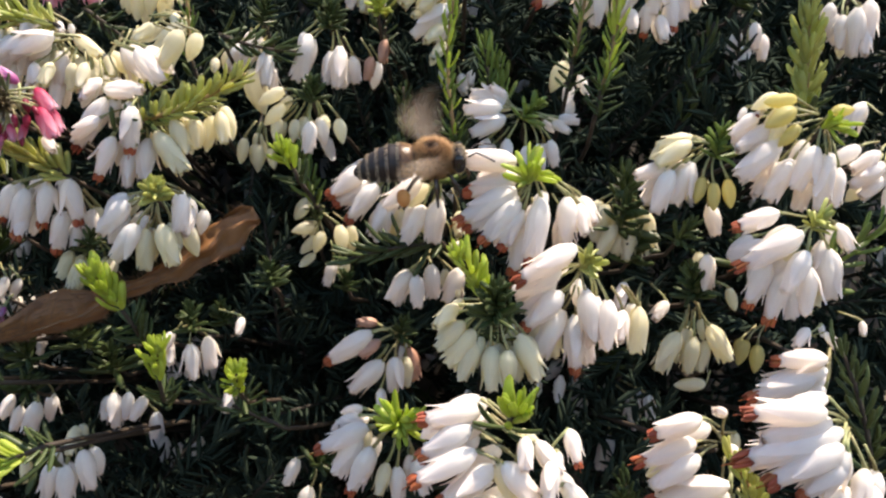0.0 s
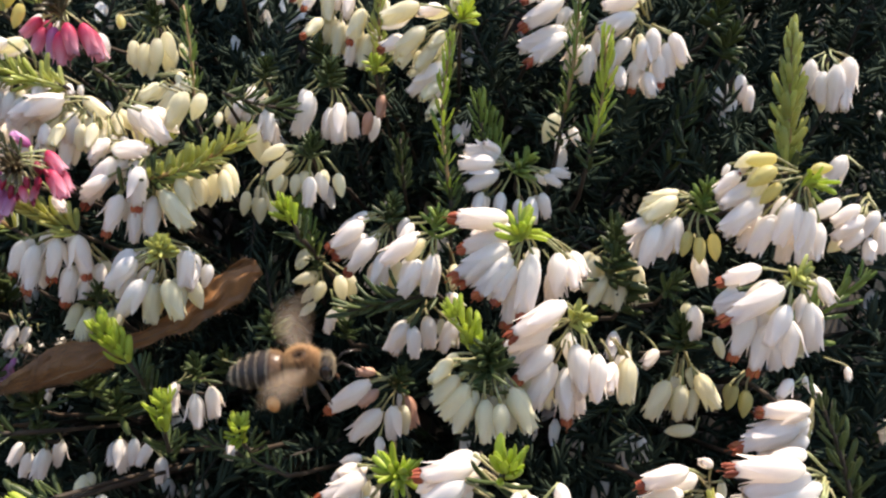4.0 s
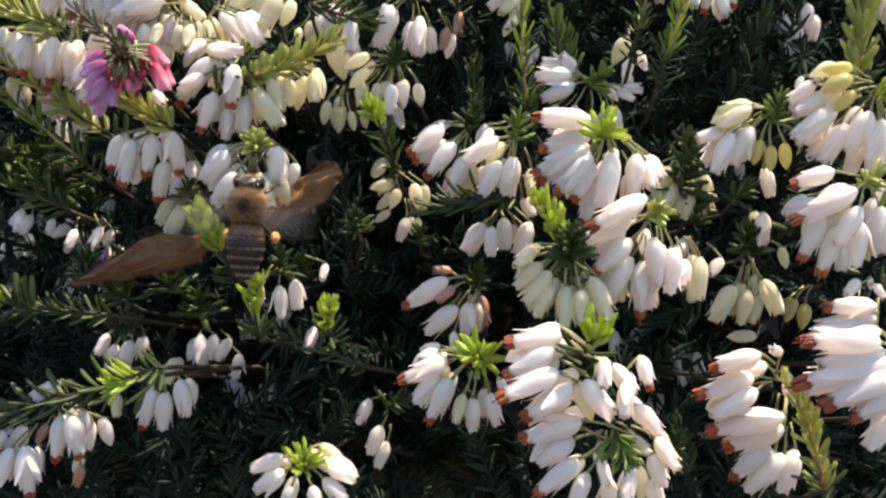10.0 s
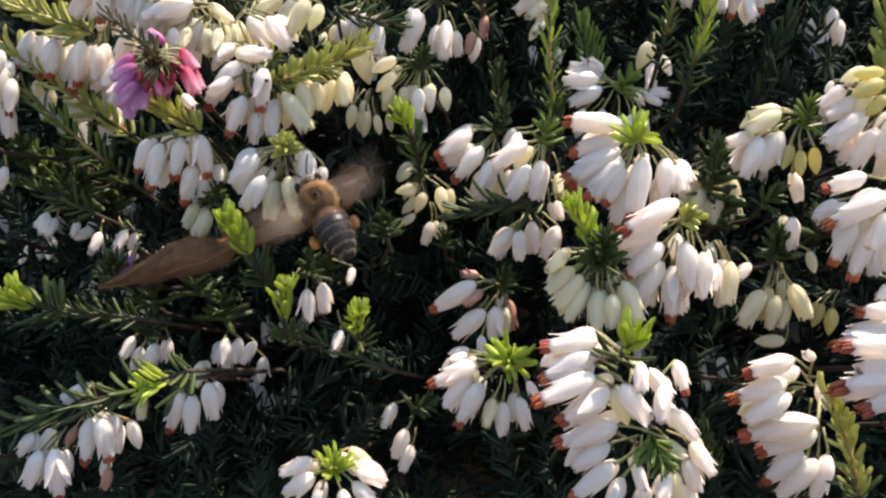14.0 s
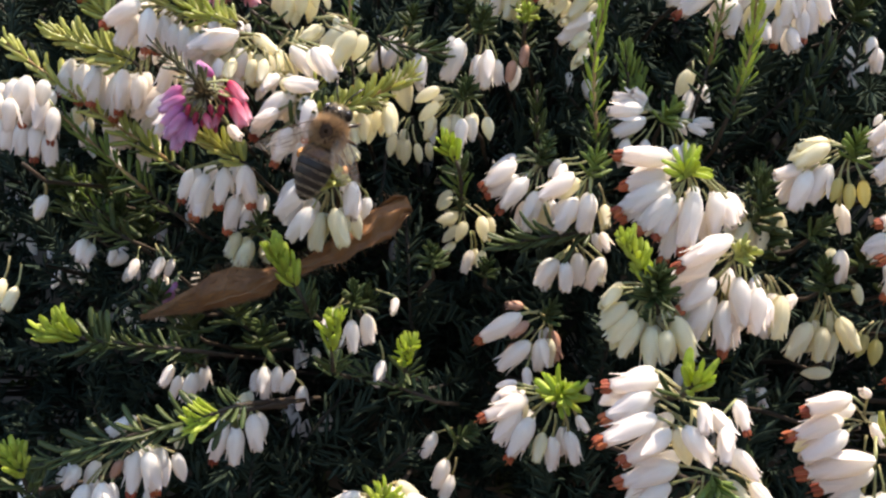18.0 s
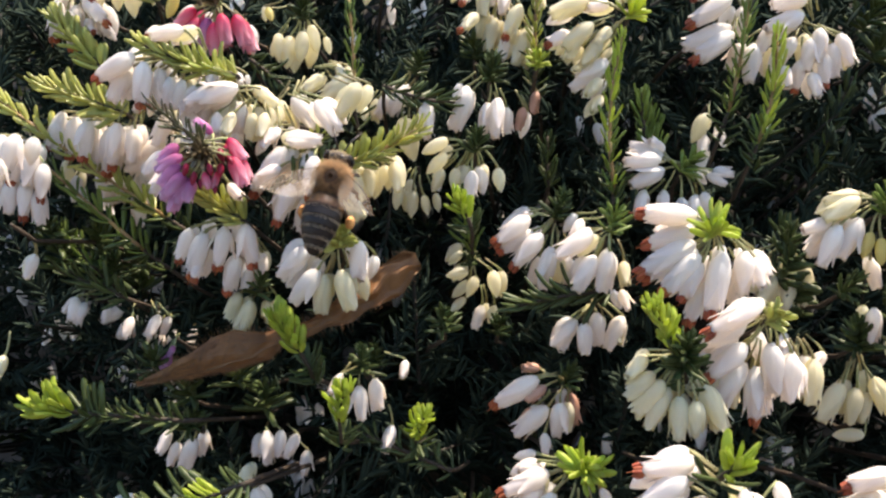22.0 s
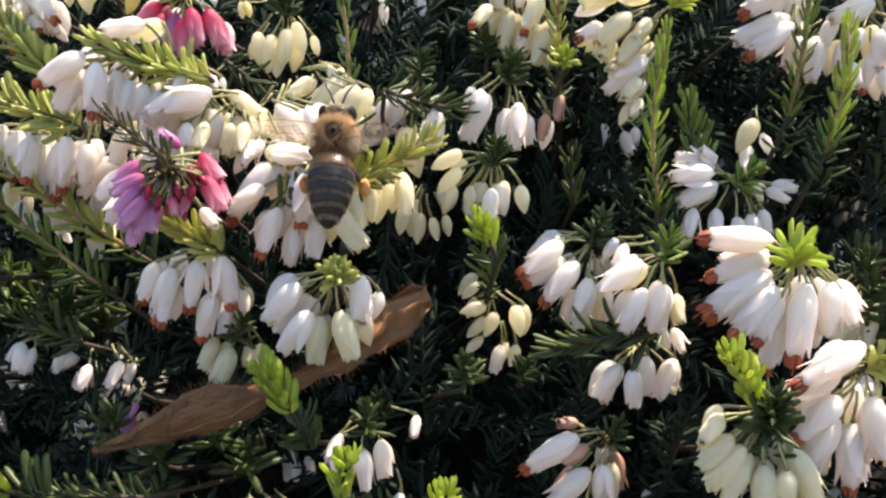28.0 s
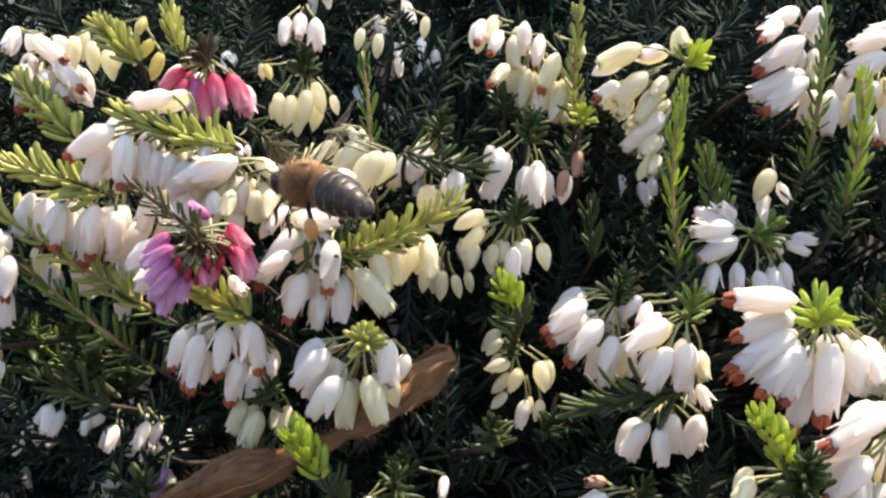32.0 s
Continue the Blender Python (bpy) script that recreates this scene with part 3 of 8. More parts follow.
def mound_cover():
    """Foliage and flowers over the rest of the bush, out to its back and down to the soil."""
    rng = np.random.default_rng(9)
    count, per = 3600, 13
    a, v = rng.uniform(0, 2 * np.pi, count), rng.random(count) ** 0.9
    h, r = np.sin(v * np.pi / 2), np.cos(v * np.pi / 2) ** 0.6
    spot = np.stack([0.355 * r * np.cos(a) - 0.01, 0.44 + 0.285 * r * np.sin(a), 0.372 * h], 1)
    behind = spot[:, 1] > FACE_A + FACE_X * spot[:, 0] + FACE_Z * spot[:, 2] + 0.05
    spot = spot[behind | (np.abs(spot[:, 0]) > 0.19) | (spot[:, 2] < 0.10)]
    count = len(spot)
    away = spot - np.array([0, 0.44, 0.1])
    away /= np.linalg.norm(away, axis=1)[:, None]
    axis = away + np.array([0, 0, 0.7]) + rng.normal(0, 0.3, (count, 3))
    axis /= np.linalg.norm(axis, axis=1)[:, None]
    s = np.tile((np.arange(per) + 0.5) / per, (count, 1))
    centre = (spot - away * 0.012)[:, None] + axis[:, None] * (s * 0.034)[..., None]
    way = rng.normal(0, 0.8, (count, per, 3)) + axis[:, None] * 0.9
    way /= np.linalg.norm(way, axis=-1, keepdims=True)
    centre, way = centre.reshape(-1, 3), way.reshape(-1, 3)
    side = np.cross(way, rng.normal(0, 1, way.shape))
    side /= np.linalg.norm(side, axis=1)[:, None]
    third = np.cross(way, side)
    unit = np.array([(0.11, 0, 0), (-0.055, 0.09, 0), (-0.055, -0.09, 0), (0.0, 0.0, 1.0)])
    size = rng.uniform(0.006, 0.010, len(way))
    verts = centre[:, None] + size[:, None, None] * (unit[None, :, 0:1] * side[:, None] + unit[None, :, 1:2] * third[:, None] + unit[None, :, 2:3] * way[:, None])
    faces = (np.array([(0, 1, 3), (1, 2, 3), (2, 0, 3)])[None] + (np.arange(len(way)) * 4)[:, None, None]).reshape(-1, 3)
    me = bpy.data.meshes.new("mound_cover")
    me.from_pydata(verts.reshape(-1, 3), [], faces)
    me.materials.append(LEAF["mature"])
    bush = tagged(new("heather_cover", me), "green needle foliage over the rounded heather bush", "heather bush", kind="stuff")
    rnd = random.Random(8)
    unit_v, unit_f = lathe([(-0.02, 0.08), (-0.3, 0.24), (-0.7, 0.2), (-1.0, 0.08)], 6, 0.08)
    pieces = []
    for p, w in zip(spot[::3], away[::3]):
        for k in range(4):
            m = aim(Vector(p) + Vector(w) * 0.012 + Vector([rnd.uniform(-0.007, 0.007) for _ in range(3)]), (rnd.gauss(0, 0.4), rnd.gauss(0, 0.4), -1), 0, rnd.uniform(0.0045, 0.006))
            pieces.append(([m @ q for q in unit_v], unit_f))
    vv, ff = joined(pieces)
    part("far_blossom", mesh_of("far_blossom", vv, ff, PETAL["white"]), bush, label="small white flowers over the bush")


def dim_blossom():
    """The many small flowers deep in the bush and beyond the face that the camera passes."""
    rng = random.Random(21)
    pieces, top = [], [(-0.02, 0.08), (-0.3, 0.24), (-0.7, 0.2), (-1.0, 0.08)]
    unit_v, unit_f = lathe(top, 7, 0.08)
    for k in range(260):
        outside = rng.random() < 0.88
        if outside:
            x, z = rng.choice([(rng.uniform(-0.2, -0.1), rng.uniform(0.1, 0.32)), (rng.uniform(0.075, 0.2), rng.uniform(0.1, 0.32)), (rng.uniform(-0.12, 0.1), rng.uniform(0.3, 0.35)), (rng.uniform(-0.12, 0.1), rng.uniform(0.1, 0.185))])
            deep = rng.uniform(0.032, 0.06)
        else:
            x, z, deep = rng.uniform(-0.1, 0.08), rng.uniform(0.19, 0.3), rng.uniform(0.022, 0.05)
        at = Vector((x, FACE_A + FACE_X * x + FACE_Z * z + deep, z))
        for n in range(rng.randint(2, 6)):
            m = aim(at + Vector((rng.uniform(-0.005, 0.005), rng.uniform(-0.003, 0.003), rng.uniform(-0.004, 0.001))), (rng.gauss(0, 0.3), rng.gauss(-0.2, 0.3), -1), rng.random() * 3, rng.uniform(0.0036, 0.005))
            pieces.append(([m @ p for p in unit_v], unit_f))
    v, f = joined(pieces)
    tagged(new("heather_blossom", mesh_of("blossom", v, f, PETAL["white"])), "small white flowers deep in the heather bush", "flowers", kind="stuff")


# ---- the dry leaf caught in the bush ----
def dry_leaf():
    thing = tagged(new("dry_leaf"), "curled dead brown leaf with toothed edge caught among the sprigs", "leaf")
    thing.location = LEAF_LINE[0]
    line = [p - LEAF_LINE[0] for p in LEAF_LINE]

    def at(s):
        u = s * (len(line) - 1)
        i = min(int(u), len(line) - 2)
        a, b, c, d = line[max(i - 1, 0)], line[i], line[i + 1], line[min(i + 2, len(line) - 1)]
        w = u - i
        return 0.5 * ((2 * b) + (c - a) * w + (2 * a - 5 * b + 4 * c - d) * w * w + (3 * b - a - 3 * c + d) * w ** 3)

    rows, cols = 72, 19
    top, rng = [], random.Random(4)
    widths = [0.0005, 0.0014, 0.0025, 0.0035, 0.0038, 0.0030, 0.0013, 0.00135, 0.0020, 0.0031, 0.0033, 0.0015]
    for i in range(rows):
        s = i / (rows - 1)
        p, q = at(s), at(min(1, s + 0.01)) - at(max(0, s - 0.01))
        q.normalize()
        lean = -0.95 + 1.5 * s
        across = Vector((0, math.sin(lean), math.cos(lean)))
        across = (across - q * across.dot(q)).normalized()
        normal = q.cross(across).normalized()
        k = s * (len(widths) - 1)
        wide = widths[int(k)] + (widths[min(int(k) + 1, len(widths) - 1)] - widths[int(k)]) * (k - int(k))
        tooth = 1 + 0.07 * ((i * 0.5) % 1.0) + 0.04 * rng.random()
        curl = 1.3 + 0.2 * s
        rough = 1 + 2.4 * max(0, s - 0.5) * 2
        for j in range(cols):
            u = j / (cols - 1) * 2 - 1
            edge = wide * (tooth if abs(u) > 0.9 else 1)
            a = u * curl
            v = p + across * (math.sin(a) / curl * edge * 1.05) - normal * ((1 - math.cos(a)) / curl * edge * 1.1)
            v += normal * rough * (0.00045 * noise.noise((s * 14, u * 2, 1)) + 0.00022 * noise.noise((s * 12, u * 7, 2)) + 0.0001 * noise.noise((s * 60, u * 9, 5)))
            v += normal * 0.0009 * max(0, s - 0.5) * 2 * (noise.noise((s * 34, u * 1.3, 4)) + 0.6 * noise.noise((s * 9, u * 4, 9)))
            v += across * rough * 0.0003 * noise.noise((s * 16, u * 1.5, 8))
            if s > 0.5 and abs(u) > 0.55:
                v += Vector((0, -0.0016, 0.0002)) * min(1, (s - 0.5) * 5) * ((abs(u) - 0.55) / 0.45) ** 2 * (1 + 0.6 * noise.noise((s * 25, u, 3)))
            top.append(v)
    n, faces = len(top), []
    under = []
    for i in range(rows):
        for j in range(cols):
            under.append(top[i * cols + j] + Vector((0, 0.00016, -0.00005)))
    for i in range(rows - 1):
        for j in range(cols - 1):
            a = i * cols + j
            faces += [(a, a + 1, a + cols + 1, a + cols), (n + a, n + a + cols, n + a + cols + 1, n + a + 1)]
    rim = [j for j in range(cols)] + [i * cols + cols - 1 for i in range(1, rows)] + [(rows - 1) * cols + j for j in range(cols - 2, -1, -1)] + [i * cols for i in range(rows - 2, -1, -1)]
    for a, b in zip(rim, rim[1:]):
        faces.append((a, n + a, n + b, b))
    part("blade", mesh_of("blade", top + under, faces, DRY), thing)
    mid = [top[i * cols + cols // 2] + Vector((0, -0.00008, 0)) for i in range(0, rows, 3)]
    v, f = tube(mid, [0.00019 - 0.000006 * i for i in range(len(mid))], 6)
    part("midrib", mesh_of("midrib", v, f, DRY_VEIN), thing)
    for i in (7, 15, 22, 31, 38, 49):
        for end in (1, cols - 2):
            step = 1 if end > cols // 2 else -1
            pts = []
            for j in range(cols // 2, end + step, step):
                r = min(rows - 1, i + abs(j - cols // 2) // 2)
                pts.append(top[r * cols + j] + Vector((0, -0.00004, 0)))
            v, f = tube(pts, [0.00006] * len(pts), 5)
            part("vein", mesh_of("vein", v, f, DRY_VEIN), thing)
    fibres = []
    for k in range(34):
        j, i0 = rng.randrange(2, cols - 2), rng.randrange(2, rows - 16)
        pts = [top[(i0 + q) * cols + j] + Vector((0, -0.00005, 0.00002)) for q in range(0, rng.randrange(8, 15), 2)]
        fibres.append(tube(pts, [0.000035] * len(pts), 4))
    v, f = joined(fibres)
    part("fibre_web", mesh_of("fibre_web", v, f, DRY_VEIN), thing, label="pale fibres along the dead leaf")
    hairs = []
    for i in range(1, rows - 1):
        for j in (0, cols - 1):
            for k in range(3):
                p = top[i * cols + j]
                w = (p - top[i * cols + cols // 2]).normalized() + Vector([rng.uniform(-0.6, 0.6) for _ in range(3)])
                hairs.append(tube([p, p + w * 0.0003, p + w * rng.uniform(0.0004, 0.0012)], [0.00003, 0.000022, 0.00001], 3))
    for k in range(1300):
        i, j = 2 + int((rows * 0.52) * rng.random()), rng.randrange(1, cols - 1)
        p, q = top[i * cols + j], top[(i + 2) * cols + j] - top[i * cols + j]
        w = q.normalized() * rng.choice((-1, 1)) + Vector((rng.uniform(-0.5, 0.5), rng.uniform(-0.8, -0.1), rng.uniform(-0.4, 0.6)))
        hairs.append(tube([p, p + w * 0.0004, p + w * rng.uniform(0.0006, 0.0013)], [0.00003, 0.000025, 0.00001], 3))
    v, f = joined(hairs)
    part("bristles", mesh_of("bristles", v, f, DRY_VEIN), thing, label="fine bristles along the leaf edge")


# ---- the honey bee ----
def fur(surface, count, length, seed, thin=0.00003):
    """Short hairs that stand on a mesh: surface gives a point and its outward way for two random numbers."""
    rng = random.Random(seed)
    verts, faces = [], []
    for k in range(count):
        p, w = surface(rng.random(), rng.random())
        w = (w + Vector([rng.uniform(-0.45, 0.45) for _ in range(3)])).normalized()
        side = w.orthogonal().normalized() * thin
        other = w.cross(side)
        tip = p + w * length * rng.uniform(0.6, 1.2)
        n = len(verts)
        verts += [p + side, p - side * 0.5 + other, p - side * 0.5 - other, tip]
        faces += [(n, n + 1, n + 3), (n + 1, n + 2, n + 3), (n + 2, n, n + 3)]
    return verts, faces


def over(size, centre, lat0=0.0, lat1=1.0):
    """A sampler of an ellipsoid's surface between two shares of its length, from front to back (y)."""
    def pick(a, b):
        c = 1 - 2 * (lat0 + (lat1 - lat0) * a)
        r, t = math.sqrt(max(0, 1 - c * c)), 2 * math.pi * b
        n = Vector((r * math.cos(t), c, r * math.sin(t)))
        p = Vector((n.x * size[0], n.y * size[1], n.z * size[2])) + Vector(centre)
        return p, Vector((n.x / size[0], n.y / size[1], n.z / size[2])).normalized()
    return pick


def wing_mesh(length, chord, veins=True):
    """A membrane in the plane z = 0 from its hinge along +x, the stiff edge forwards (+y)."""
    outline = []
    for i in range(15):
        s = i / 14
        outline.append((s * length, chord * (0.10 + 0.16 * math.sin(s * math.pi) * 0.8) * (1 - s ** 5)))
    back = []
    for i in range(15):
        s = i / 14
        back.append((s * length, -chord * (0.06 + 0.80 * math.sin(min(1, s * 0.98 + 0.04) * math.pi) ** 0.75 * (0.5 + 0.55 * s)) * (1 - s ** 7)))
    verts, faces = [], []
    for h in (0.000006, -0.000006):
        for (x, y0), (_, y1) in zip(outline, back):
            for k in range(4):
                verts.append(Vector((x, y0 + (y1 - y0) * k / 3, h + 0.00008 * math.sin(k * 2.2 + x * 2500))))
    n = 15 * 4
    for i in range(14):
        for k in range(3):
            a = i * 4 + k
            faces += [(a, a + 1, a + 5, a + 4), (n + a, n + a + 4, n + a + 5, n + a + 1)]
    membrane = mesh_of("wing", verts, faces, WING)
    lines = [tube([Vector((x, y, 0.00002)) for x, y in outline], [0.00006 * (1.3 - i / 14) for i in range(15)], 4)]
    for share, reach in ((0.3, 13), (0.55, 11), (0.8, 8)):
        pts = [Vector((outline[i][0], outline[i][1] + (back[i][1] - outline[i][1]) * share * min(1, 0.3 + i / 9), 0.00003)) for i in range(0, reach)]
        lines.append(tube(pts, [0.000028] * len(pts), 4))
    for i in (5, 8, 10):
        pts = [Vector((outline[i][0] + 0.0002 * k, outline[i][1] + (back[i][1] - outline[i][1]) * (0.12 + 0.2 * k), 0.00003)) for k in range(3)]
        lines.append(tube(pts, [0.000022] * 3, 4))
    v, f = joined(lines)
    return membrane, mesh_of("wing_venation", v, f, WING_VEIN)


def honey_bee():
    """A worker bee, head towards +y, back towards +z, origin in its thorax. Returns the bee and its four wings."""
    bee = tagged(new("honey_bee"), "brown honey bee worker with striped abdomen and orange pollen loads", "bee")
    # head
    hv, hf = ellipsoid((0.00175, 0.00105, 0.00165), (0, 0.0030, -0.0003), 16, 10)
    head = part("head", mesh_of("head", hv, hf, CHITIN), bee)
    for sx in (-1, 1):
        v, f = ellipsoid((0.00062, 0.00085, 0.00125), (sx * 0.00145, 0.0031, -0.0001), 12, 10)
        part("eye", mesh_of("eye", v, f, EYE_BLACK), head)
        pts = [(sx * 0.0004, 0.0043, 0.0001), (sx * 0.0009, 0.0052, 0.0009), (sx * 0.0014, 0.0062, 0.0006), (sx * 0.0019, 0.0073, 0.0001)]
        v, f = tube(pts, [0.00012, 0.00011, 0.00013, 0.0001], 6)
        part("antenna", mesh_of("antenna", v, f, CHITIN), head)
    v, f = tube([(0, 0.0038, -0.0017), (0, 0.0042, -0.0025), (0, 0.0041, -0.0034)], [0.00028, 0.0002, 0.00008], 6)
    part("tongue", mesh_of("tongue", v, f, CHITIN_BROWN), head)
    v, f = fur(over((0.00175, 0.00105, 0.00165), (0, 0.0030, -0.0003), 0.0, 1.0), 900, 0.00036, 3)
    part("face_fur", mesh_of("face_fur", v, f, HAIR_PALE), head, label="pale short fur of the face")
    # thorax
    size = (0.0021, 0.00235, 0.0020)
    v, f = ellipsoid(size, (0, 0, 0), 18, 12)
    thorax = part("thorax", mesh_of("thorax", v, f, THORAX), bee)
    pick = over(size, (0, 0, 0), 0.02, 0.98)

    def sides_only(a, b):
        """The thorax but for its bare dark back."""
        p, w = pick(a, b)
        turn = 0
        while p.z > 0 and (p.x / 0.0008) ** 2 + (p.y / 0.0009) ** 2 < 1 and turn < 6:
            turn += 1
            p, w = pick((a + 0.17 * turn) % 1, (b + 0.31 * turn) % 1)
        return p, w
    v, f = fur(sides_only, 6500, 0.0009, 5, 0.000022)
    keep_v, keep_f = fur(over(size, (0, 0, 0), 0.25, 0.6), 700, 0.00035, 6)
    part("thorax_fur", mesh_of("thorax_fur", v, f, HAIR_TAN), thorax, label="dense tan fur of the thorax")
    part("back_fur", mesh_of("back_fur", keep_v, keep_f, THORAX), thorax)
    # abdomen: overlapping rings, drooping to the tail
    def girth(u):
        return 0.00242 * math.sin(math.pi * (0.10 + 0.885 * u) ** 0.82) ** 0.62

    def spot(u, turn, lift=1.0):
        """A place on the abdomen: u from its waist to its tail, which droops."""
        r, y = girth(u) * lift, -0.0018 - 0.0078 * u
        return Vector((r * math.cos(turn), y, 0.9 * r * math.sin(turn) - 0.0011 * u * u))

    def barrel(u0, u1, lift0, lift1, rows=5, sides=24):
        verts, faces = [], []
        for i in range(rows + 1):
            w = i / rows
            for k in range(sides):
                verts.append(spot(u0 + (u1 - u0) * w, 2 * math.pi * k / sides, lift0 + (lift1 - lift0) * w))
        for i in range(rows):
            for k in range(sides):
                p, q = i * sides + k, i * sides + (k + 1) % sides
                faces.append((p, p + sides, q + sides, q))
        faces += [tuple(range(sides)), tuple(range(rows * sides, (rows + 1) * sides))[::-1]]
        return verts, faces

    v, f = barrel(0.0, 1.0, 0.96, 0.96, 16)
    body = part("abdomen", mesh_of("abdomen", v, f, ABDOMEN), bee)
    cuts = [0.06, 0.25, 0.42, 0.58, 0.73, 0.87, 0.985]
    for k in range(6):
        v, f = barrel(cuts[k], cuts[k + 1] + 0.012, 0.985, 1.018)
        part("tergite", mesh_of("tergite", v, f, CHITIN_BROWN if k == 0 else ABDOMEN), body)

        def band(a, b, k=k):
            turn = 2 * math.pi * b
            p = spot(cuts[k] + (0.16 if k == 0 else 0.055) * a, turn, 1.0)
            return p, Vector((math.cos(turn), -1.6, math.sin(turn))).normalized()
        v, f = fur(band, 700 if k == 0 else 560, 0.00055 if k == 0 else 0.00026, 30 + k, 0.00002)
        part("hair_band", mesh_of("hair_band", v, f, HAIR_TAN if k == 0 else HAIR_BAND), body, label="pale hair band of an abdomen ring")
    # legs
    for sx in (-1, 1):
        for i, (y, spread, fall, lean) in enumerate(((0.0014, 0.0016, 0.0028, 0.0016), (0.0002, 0.0022, 0.0032, 0.0), (-0.0012, 0.0020, 0.0030, -0.0030))):
            pts = [(sx * 0.0008, y, -0.0014), (sx * (0.0008 + spread * 0.6), y + lean * 0.4, -0.0016), (sx * (0.0008 + spread), y + lean * 0.8, -0.0014 - fall * 0.5), (sx * (0.0008 + spread * 0.9), y + lean, -0.0014 - fall), (sx * (0.0008 + spread), y + lean * 1.15, -0.0014 - fall * 1.2)]
            v, f = tube(pts, [0.00022, 0.00027, 0.00026, 0.00017, 0.0001], 7)
            leg = part("leg", mesh_of("leg", v, f, CHITIN), bee)
            if i == 2:
                c = pts[2]
                v, f = ellipsoid((0.00062, 0.00085, 0.00125), (c[0] + sx * 0.00035, c[1] - 0.0002, c[2] - 0.0003), 12, 9)
                v = [p + Vector((1, 1, 1)) * 0.00012 * noise.noise(p * 2600) for p in v]
                part("pollen_load", mesh_of("pollen_load", v, f, POLLEN), leg, label="orange lump of pollen on the hind leg")
    # wings
    wings = []
    for sx in (-1, 1):
        for name, length, chord, y in (("forewing", 0.0094, 0.0036, 0.0007), ("hindwing", 0.0066, 0.0025, -0.0006)):
            me, veins = wing_mesh(length, chord)
            if sx < 0:
                me.transform(Matrix.Diagonal((-1, 1, 1, 1)))
                veins.transform(Matrix.Diagonal((-1, 1, 1, 1)))
            wing = part(name, me, bee, pose(sx * 0.0015, y, 0.0013), "clear veined wing")
            part("wing_venation", veins, wing)
            wings.append((wing, sx, y))
    bee.scale = (0.95, 0.95, 0.95)
    return bee, wings


def facing(place, ahead, up):
    """A pose with local +y along ahead and local +z near up."""
    y = Vector(ahead).normalized()
    x = y.cross(Vector(up)).normalized()
    z = x.cross(y)
    m = Matrix((x, y, z)).transposed().to_4x4()
    m.translation = Vector(place) * MM
    return m


ground()
bush_core()
thicket()
mound_cover()
dim_blossom()
dry_leaf()
bee, wings = honey_bee()

# flowering sprigs
s = sprig(-47.4, 112.4, 248.2, "white heather bells with orange-brown anthers")
bell(s, "white", -52.0, 110.0, 248.8, -1.6, 0.1, -4.2)
bell(s, "white", -50.2, 110.0, 248.2, -1.9, -0.0, -5.6)
bell(s, "white", -47.4, 110.0, 249.1, -1.1, -0.1, -5.2)
bell(s, "white", -44.8, 110.0, 249.5, 0.8, 0.0, -5.3)
bell(s, "white", -46.2, 111.0, 245.2, -1.5, 0.5, -5.0)
bell(s, "white", -43.2, 113.0, 245.1, -1.2, -0.1, -4.6, False)
bell(s, "white", -51.1, 111.0, 245.7, -0.3, -2.1, -3.5)
bell(s, "white", -44.5, 112.0, 244.3, -1.2, -0.2, -4.1, False)
bud(s, "white", -51.9, 112.1, 248.8, -2.1, 0.0, -4.1)
bud(s, "white", -51.0, 113.0, 248.1, -1.1, -0.0, -3.9)
bud(s, "white", -46.2, 112.3, 249.4, -0.3, 0.0, -4.1)
bud(s, "white", -46.2, 112.8, 249.3, 1.0, -0.0, -4.8)
bud(s, "white", -45.3, 113.2, 245.8, -1.6, -0.0, -3.8)
bud(s, "white", -50.7, 113.0, 245.7, -0.2, -0.0, -4.1)
bud(s, "white", -50.7, 114.6, 249.4, -0.7, 0.0, -4.2)
bud(s, "white", -46.7, 113.7, 249.5, -1.5, 0.0, -4.4)
bud(s, "white", -45.3, 115.0, 244.6, -0.6, -0.0, -4.1)
bud(s, "cream", -44.5, 117.4, 244.7, -1.1, 0.0, -4.8)
bud(s, "white", -52.3, 115.2, 244.9, -0.1, -0.0, -3.8)
bud(s, "cream", -43.4, 115.8, 245.0, -1.1, 0.0, -4.2)
s = sprig(-31.5, 103.0, 248.1, "white heather bells drooping in a cluster under yellow-green leaves", "yellowed", 38, 2.3, (0.10, -0.15, 0.40), 1.2)
bell(s, "white", -35.4, 105.0, 247.3, -3.9, 0.2, -3.9, False)
bell(s, "white", -36.2, 106.0, 246.0, -2.1, 0.4, -4.1, False)
bell(s, "white", -34.2, 104.0, 244.7, -3.2, 0.5, -4.5, False)
bell(s, "cream", -33.4, 105.0, 244.0, -0.8, 0.5, -5.3, False)
bell(s, "cream", -31.4, 104.0, 244.7, 1.4, -0.0, -5.2, False)
bell(s, "white", -29.1, 106.0, 248.1, -0.4, -0.8, -4.7, False)
bell(s, "white", -28.7, 108.0, 246.0, -0.4, -2.4, -3.1, False)
bud(s, "white", -36.2, 107.0, 247.9, -3.6, 0.0, -3.2)
bud(s, "white", -37.6, 108.5, 246.1, -1.9, 0.0, -4.1)
bud(s, "white", -33.6, 106.6, 243.9, -1.6, 0.0, -3.6)
bud(s, "cream", -33.1, 107.0, 243.7, -0.4, 0.0, -4.1)
bud(s, "cream", -30.6, 105.6, 244.7, 0.6, 0.0, -4.3)
bud(s, "white", -30.0, 108.2, 248.3, -0.6, 0.0, -4.5)
bud(s, "white", -27.6, 109.8, 245.6, -0.5, 0.0, -3.4)
bud(s, "cream", -35.3, 108.7, 247.6, -3.0, 0.0, -3.3)
